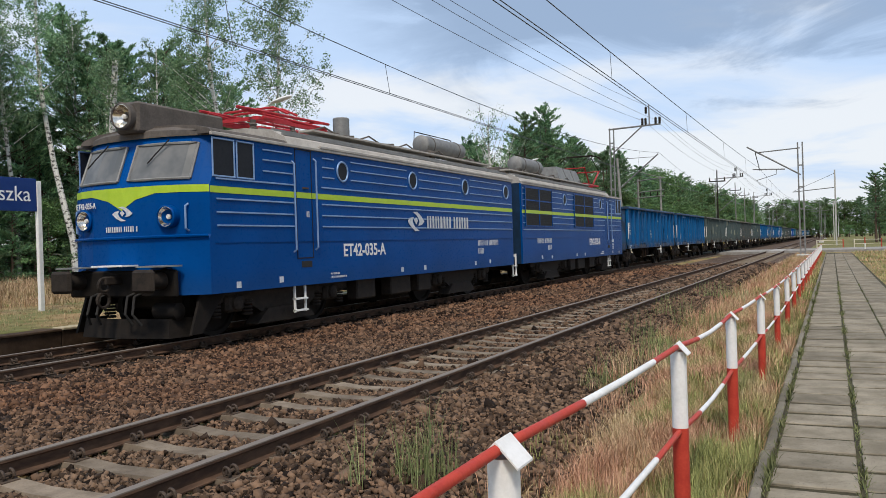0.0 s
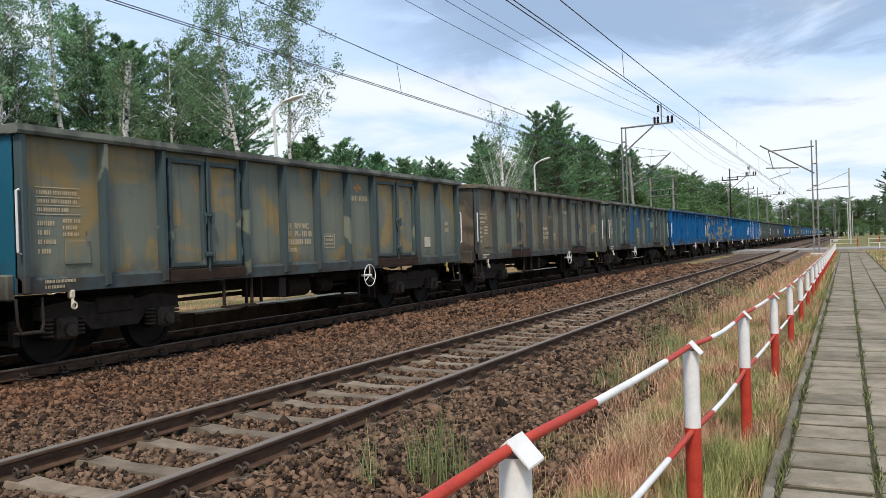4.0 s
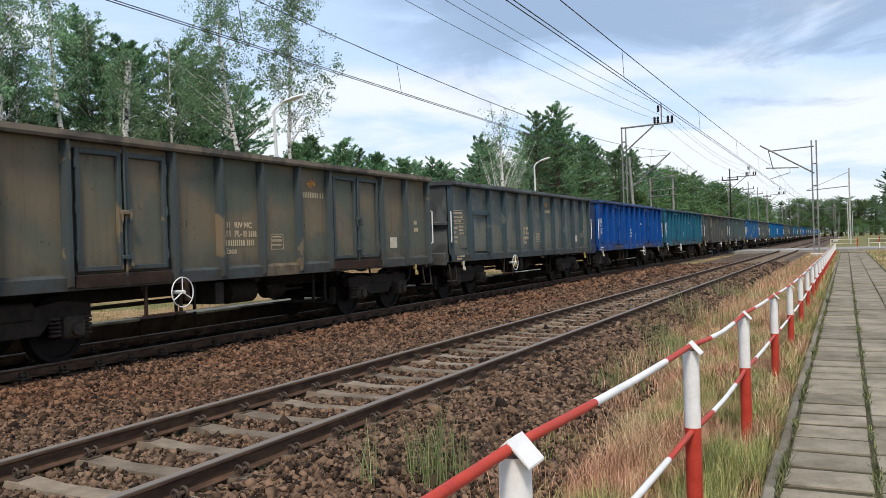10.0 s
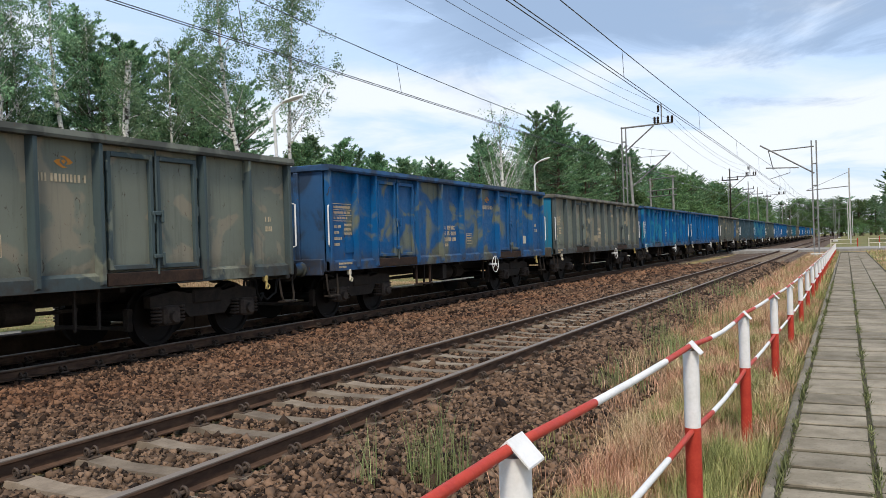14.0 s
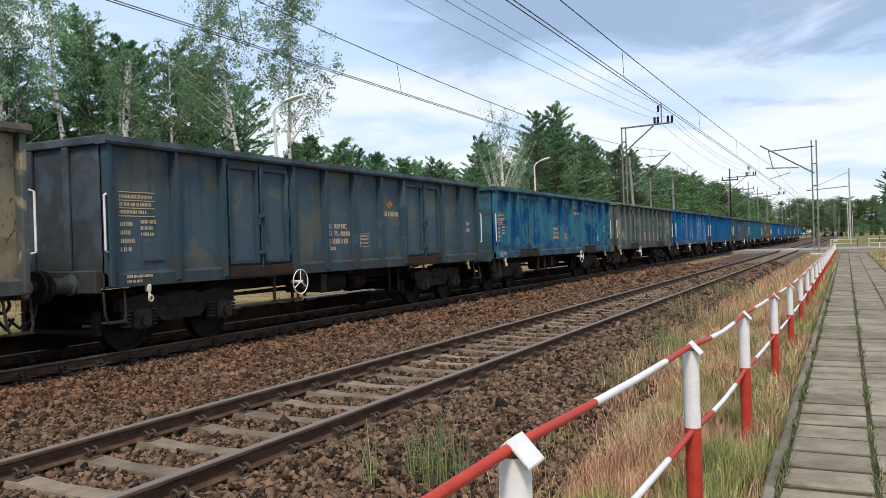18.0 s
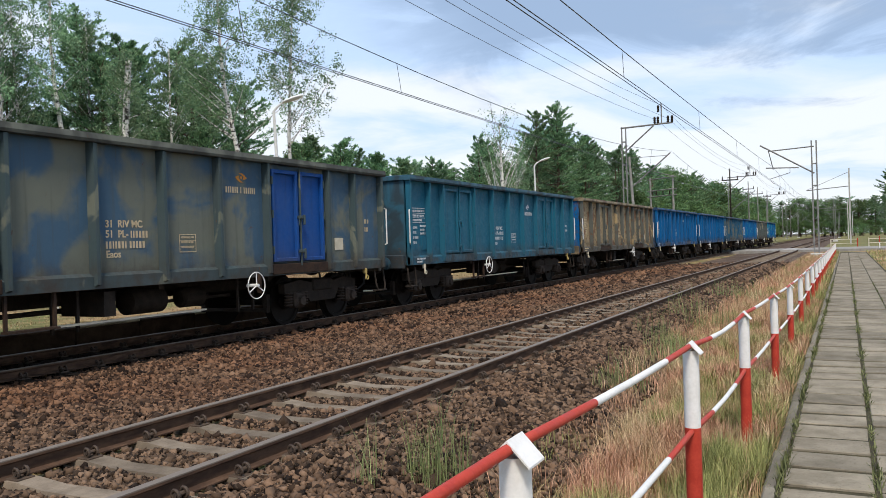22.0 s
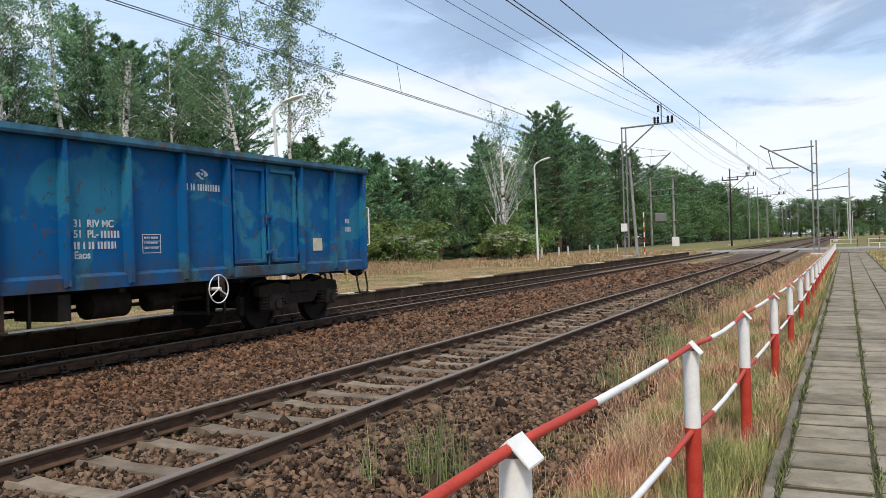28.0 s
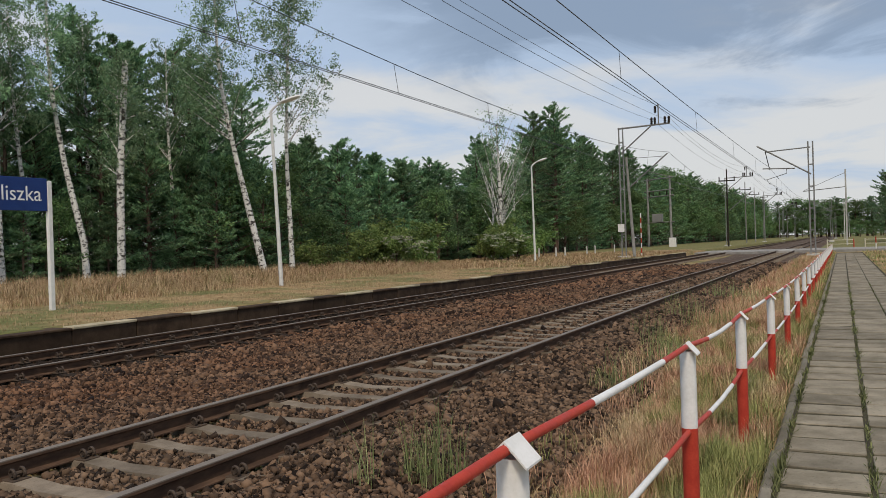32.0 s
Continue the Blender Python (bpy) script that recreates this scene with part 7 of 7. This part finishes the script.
x = 8.0
while x < 80:
    plant("young_pine", x, edge_y(x) + rng_t.uniform(10, 13), rng_t.uniform(5, 7.5), (0, 0), 1.7)
    x += 2.4
x = 12.0
while x < 40:
    plant(rng_t.choice(("young_pine", "young_pine", "young_pine", "oak")), x, edge_y(x) + rng_t.uniform(0.6, 2.0), rng_t.uniform(3.5, 7.5), (0, 0), 1.15)
    plant(rng_t.choice(("pine", "young_pine", "pine")), x + 0.4, edge_y(x) + rng_t.uniform(2.5, 5.0), rng_t.uniform(7.5, 11.5) if x < 32 else rng_t.uniform(6, 9), (0, 0), 1.2)
    plant("young_pine", x + 0.7, edge_y(x) + rng_t.uniform(0.0, 1.2), rng_t.uniform(1.6, 3.2), (0, 0), 1.3)
    plant(rng_t.choice(("pine", "pine", "birch", "pine")), x, edge_y(x) + rng_t.uniform(5, 10), rng_t.uniform(12.5, 15) if x < 24.5 else rng_t.uniform(12, 14.5) if x < 40 else rng_t.uniform(8, 10), (0, 0), 1.3)
    x += 1.35
while x < 66:
    plant(rng_t.choice(("young_pine", "oak", "young_pine", "young_pine")), x, edge_y(x) + rng_t.uniform(0.3, 2.0), rng_t.uniform(2.6, 6.0), (0, 0), 1.2)
    plant(rng_t.choice(("young_pine", "pine", "young_pine")), x + 0.5, edge_y(x) + rng_t.uniform(3, 7), rng_t.uniform(6.5, 8.5), (0, 0), 1.3)
    plant("pine", x, edge_y(x) + rng_t.uniform(8, 14), rng_t.uniform(12.5, 15) if x < 48 else rng_t.uniform(7.6, 9.2), (0, 0), 1.3)
    x += 1.9
while x < 130:
    plant(rng_t.choice(("young_pine", "oak", "young_pine")), x, edge_y(x) + rng_t.uniform(0, 2.0), rng_t.uniform(4.5, 7.0), (0, 0), 1.3)
    plant("pine", x + 0.5, edge_y(x) + rng_t.uniform(1, 4), rng_t.uniform(12.5, 16.0) if x > 88 else rng_t.uniform(8.2, 10.8), (0, 0), 1.25)
    x += 2.2
while x < 420:
    plant(rng_t.choice(("young_pine", "oak")), x, edge_y(x) + rng_t.uniform(-1, 1.0), rng_t.uniform(6, 9), (0, 0), 1.6)
    plant(rng_t.choice(("pine", "pine", "pine", "oak")), x + 1.5, edge_y(x) + rng_t.uniform(1, 5), rng_t.uniform(12.5, 16.5), (0, 0), 1.45)
    x += 4.6
for i in range(34):
    plant(rng_t.choice(("pine", "oak")), 420 + rng_t.uniform(-12, 25), 32 - i * 3.2 + rng_t.uniform(-1.5, 1.5), rng_t.uniform(14, 18), (0, 0), 1.9)
    plant("oak", 405 + rng_t.uniform(-6, 6), 32 - i * 3.2, rng_t.uniform(5, 8), (0, 0), 1.8)
for i in range(20):
    plant("oak", 330 + rng_t.uniform(-12, 25), -2 - i * 4.0, rng_t.uniform(3, 5), (0, 0), 2.0)
for x, y, h in ((150, -6.5, 13), (156, -9, 14.5), (162, -7.5, 12), (160, -13, 15), (172, -9.5, 13), (180, -12, 15), (190, -8, 12), (200, -13, 14), (146, -12, 13), (150, -17, 14)):
    plant(rng_t.choice(("pine", "pine", "oak")), x, y, h * 0.85, (0, 0), 1.4)
for x, y, h in ((56.5, 22.8, 2.2), (58.5, 23.2, 2.6), (60, 22.6, 2.0), (45, 25.5, 2.5), (43, 26, 2.0), (47.5, 24.5, 2.4), (37.5, 26.2, 1.5), (70, 24, 2)):
    plant("bush", x, y, h, (0, 0), 1.3)
for i in range(14):
    plant("pine", 62 + 1.9 * i, 36 + rng_t.uniform(-1.5, 1.5), 8.3 + 0.07 * i + rng_t.uniform(-0.5, 0.5), (0, 0), 1.5)
    plant("young_pine", 60 + 1.9 * i, 33 + rng_t.uniform(-1.5, 1.5), rng_t.uniform(5.5, 7.2), (0, 0), 1.5)
# tall pines over the wood's edge, lighter leaf trees below them
for kind, x, y, h, sp in (("pine", 84, 29.5, 14.6, 1.25), ("pine", 88, 28.5, 15.8, 1.35), ("pine", 91.5, 30, 14.2, 1.25), ("pine", 66, 33, 8.8, 1.1), ("birch", 72, 27.5, 9.5, 1.5), ("oak", 66, 26.5, 8.0, 1.0), ("birch", 62, 25.5, 8.0, 1.5)):
    plant(kind, x, y, h, (0, 0), sp)


def flowering_bush(x, y, h, seed):
    rng = np.random.default_rng(seed)
    f, ends = limbs(rng, h * 0.8, 0.03, 0.05, 16, h * 0.62, 0.8)
    g = thing("flowering_bush", "elder bush with flat cream flower heads", "bush", "flowering bushes", (x, y, ground_z(x, y)))
    part("stems", f, M_PINE_BARK, g)
    cs = [np.array(e) + rng.normal(0, 0.15, 3) for e, ln in ends]
    v, q = leaves(rng, cs, [rng.uniform(0.25, 0.5) for _ in cs], 70, 0.075, 0.8)
    part("crown", quick("crown", v, q, M_BUSH), None, g)
    cs = [np.array(e) + np.array([rng.normal(0, 0.3), rng.normal(0, 0.3), 0.25]) for e, ln in ends for _ in range(2)]
    v, q = leaves(rng, cs, [0.16 for _ in cs], 26, 0.055, 0.3)
    part("blossom", quick("blossom", v, q, M_FLOWER), None, g, "cream flower heads")


for x, y, h, sd in ((54.5, 22.4, 1.9, 2), (56.4, 22.0, 2.1, 3), (58.2, 22.0, 1.9, 4), (43.5, 24.2, 1.9, 5), (46.5, 24.0, 1.5, 6)):
    flowering_bush(x, y, h, sd)


def grass_mat(rusty=1.0, fade=1.0, lush=0.50):
    p = Paint("grass_blades", 0.8, 0, 0.1)
    isl = p.island()
    p.world()
    dry = p.mix(isl, (0.20, 0.128, 0.060), (0.76, 0.59, 0.36))
    red = p.mix(isl, (0.21, 0.095, 0.055), (0.74, 0.44, 0.29))
    green = p.mix(isl, (0.10, 0.115, 0.035), (0.42, 0.42, 0.16))
    c = p.mix(p.ramp(p.noise(0.8, 3, 0.5, shift=2), 0.40, 0.54, 0, rusty), dry, red)
    near = p.ramp(p.axis(1), 1.25, 0.75, 0.0, 0.09)
    return p.colour(p.hsv(p.mix(p.ramp(p.math("ADD", p.noise(1.1, 4, 0.6), near), lush, lush + 0.12), c, green), 0.5, 1.0, fade))


M_GRASS, M_GRASS_PALE = grass_mat(), grass_mat(0.35, 0.76, 0.56)


def blades(rng, pts, h, width, droop=1.0):
    n = len(pts)
    a = rng.uniform(0, 2 * np.pi, n)
    side = np.stack([np.cos(a), np.sin(a), np.zeros(n)], 1)
    bend = np.stack([-np.sin(a), np.cos(a), np.zeros(n)], 1) * rng.uniform(-1, 1, n)[:, None]
    hh = (h * rng.uniform(0.45, 1.2, n))[:, None]
    w = width * rng.uniform(0.6, 1.3, n)[:, None]
    up = np.array([0, 0, 1.0])
    mid, tip = pts + up * hh * 0.6 + bend * hh * droop * 0.35, pts + up * hh + bend * hh * droop
    v = np.stack([pts - side * w, pts + side * w, mid + side * w * 0.8, mid - side * w * 0.8, tip + side * w * 0.15, tip - side * w * 0.15], 1)
    f = np.array([(0, 1, 2, 3), (3, 2, 4, 5)])
    return v.reshape(-1, 3), (f[None] + 6 * np.arange(n)[:, None, None]).reshape(-1, 4)


def grass_patch(name, label, seed, zones, material):
    rng = np.random.default_rng(seed)
    vs, fs, n = [], [], 0
    for x0, x1, y0, y1, count, h, w in zones:
        x, y = rng.uniform(x0, x1, count), rng.uniform(y0, y1, count)
        clump = 0.5 + 0.5 * np.sin(x * 3.1 + np.sin(y * 4.3) * 2) * np.sin(y * 5.7 + x)
        keep = rng.uniform(0, 1, count) < 0.22 + 0.78 * clump
        x, y, clump = x[keep], y[keep], clump[keep]
        z = np.array([ground_z(a, b) for a, b in zip(x, y)])
        v, f = blades(rng, np.stack([x, y, z - 0.01], 1), h * (0.55 + 0.6 * clump), w)
        vs.append(v), fs.append(f + n)
        n += len(v)
    ob = new(name, quick(name, np.concatenate(vs), np.concatenate(fs), material))
    return tagged(ob, label, "grass", "", "stuff")


grass_patch("grass", "dry tan and green grass between fence and ballast", 4,
            ((2.0, 9, 0.53, 1.75, 42000, 0.24, 0.0022), (2.0, 9, 1.6, 2.3, 2600, 0.22, 0.0024), (9, 22, 0.53, 1.9, 40000, 0.26, 0.0032), (9, 22, 1.8, 2.7, 9000, 0.26, 0.0034), (22, 75, 0.53, 2.7, 34000, 0.28, 0.007), (2, 40, -2.6, -1.45, 6000, 0.12, 0.006), (40, 80, -9, -1.45, 7000, 0.2, 0.014)), M_GRASS)
grass_patch("grass", "dry grass on the far platform", 6,
            ((2, 40, 12.9, 18.5, 42000, 0.06, 0.0045), (2, 45, 18.5, 26, 80000, 0.24, 0.0055), (14, 45, 22, 30, 50000, 0.50, 0.007), (40, 82, 12.9, 27, 44000, 0.20, 0.013)), M_GRASS_PALE)

M_WEED = leaf_mat("path_weeds", (0.085, 0.105, 0.040), (0.255, 0.270, 0.115), 0.2)
grass_patch("weeds", "small green weeds in the path joints", 9,
            ((2, 30, -0.165, -0.115, 4200, 0.085, 0.006), (2, 30, 0.395, 0.45, 5200, 0.10, 0.006), (2, 40, 0.51, 0.66, 5200, 0.12, 0.005), (2, 30, -0.72, -0.69, 1200, 0.085, 0.006)), M_WEED)


M_REED = leaf_mat("reed_green", (0.13, 0.18, 0.06), (0.40, 0.46, 0.20), 0.25)


def tuft(x, y, n, h, r, material, label):
    rng = np.random.default_rng(int(x * 10))
    a, d = rng.uniform(0, 6.28, n), r * np.sqrt(rng.uniform(0, 1, n))
    pts = np.stack([x + d * np.cos(a), y + d * np.sin(a), np.full(n, -0.30)], 1)
    v, f = blades(rng, pts, h * np.ones(n), 0.0034, 0.5)
    return tagged(new("grass_tuft", quick("grass_tuft", v, f, material)), label, "grass", "grass tufts")


for x, y, n, h, r in ((5.15, 2.62, 170, 0.48, 0.24), (5.9, 2.95, 12, 0.75, 0.05), (4.75, 2.95, 20, 0.6, 0.08), (9.2, 2.25, 60, 0.5, 0.25), (12.5, 2.5, 60, 0.5, 0.3), (14, 3.0, 50, 0.6, 0.3), (17.5, 3.1, 60, 0.7, 0.4), (9.2, 2.45, 60, 0.30, 0.22), (11.5, 2.2, 90, 0.42, 0.35), (10.6, 1.8, 70, 0.40, 0.30), (16.0, 2.3, 110, 0.55, 0.5), (23.2, 2.7, 120, 0.6, 0.7)):
    tuft(x, y, n, h, r, M_REED, "tuft of tall green grass in the ballast")


# ---- what moves ----
def head_of_train(t):
    return 40.34 - 19.073 * t + 0.005173 * t * t


def motions():
    times = [0, 2, 4, 8, 12, 16, 20, 24, 28, 30, 32]
    walk(unit_a, [(t, pose(head_of_train(t) - 2 * UNIT, T2, 0)) for t in times])
    walk(unit_b, [(t, pose(head_of_train(t) + 0.38, T2, 0, 0, 0, 180)) for t in times])
    for k, w in enumerate(wagons):
        walk(w, [(t, pose(head_of_train(t) + L * k + SLACK.get(k, 0.0), T2, 0)) for t in times])


motions()
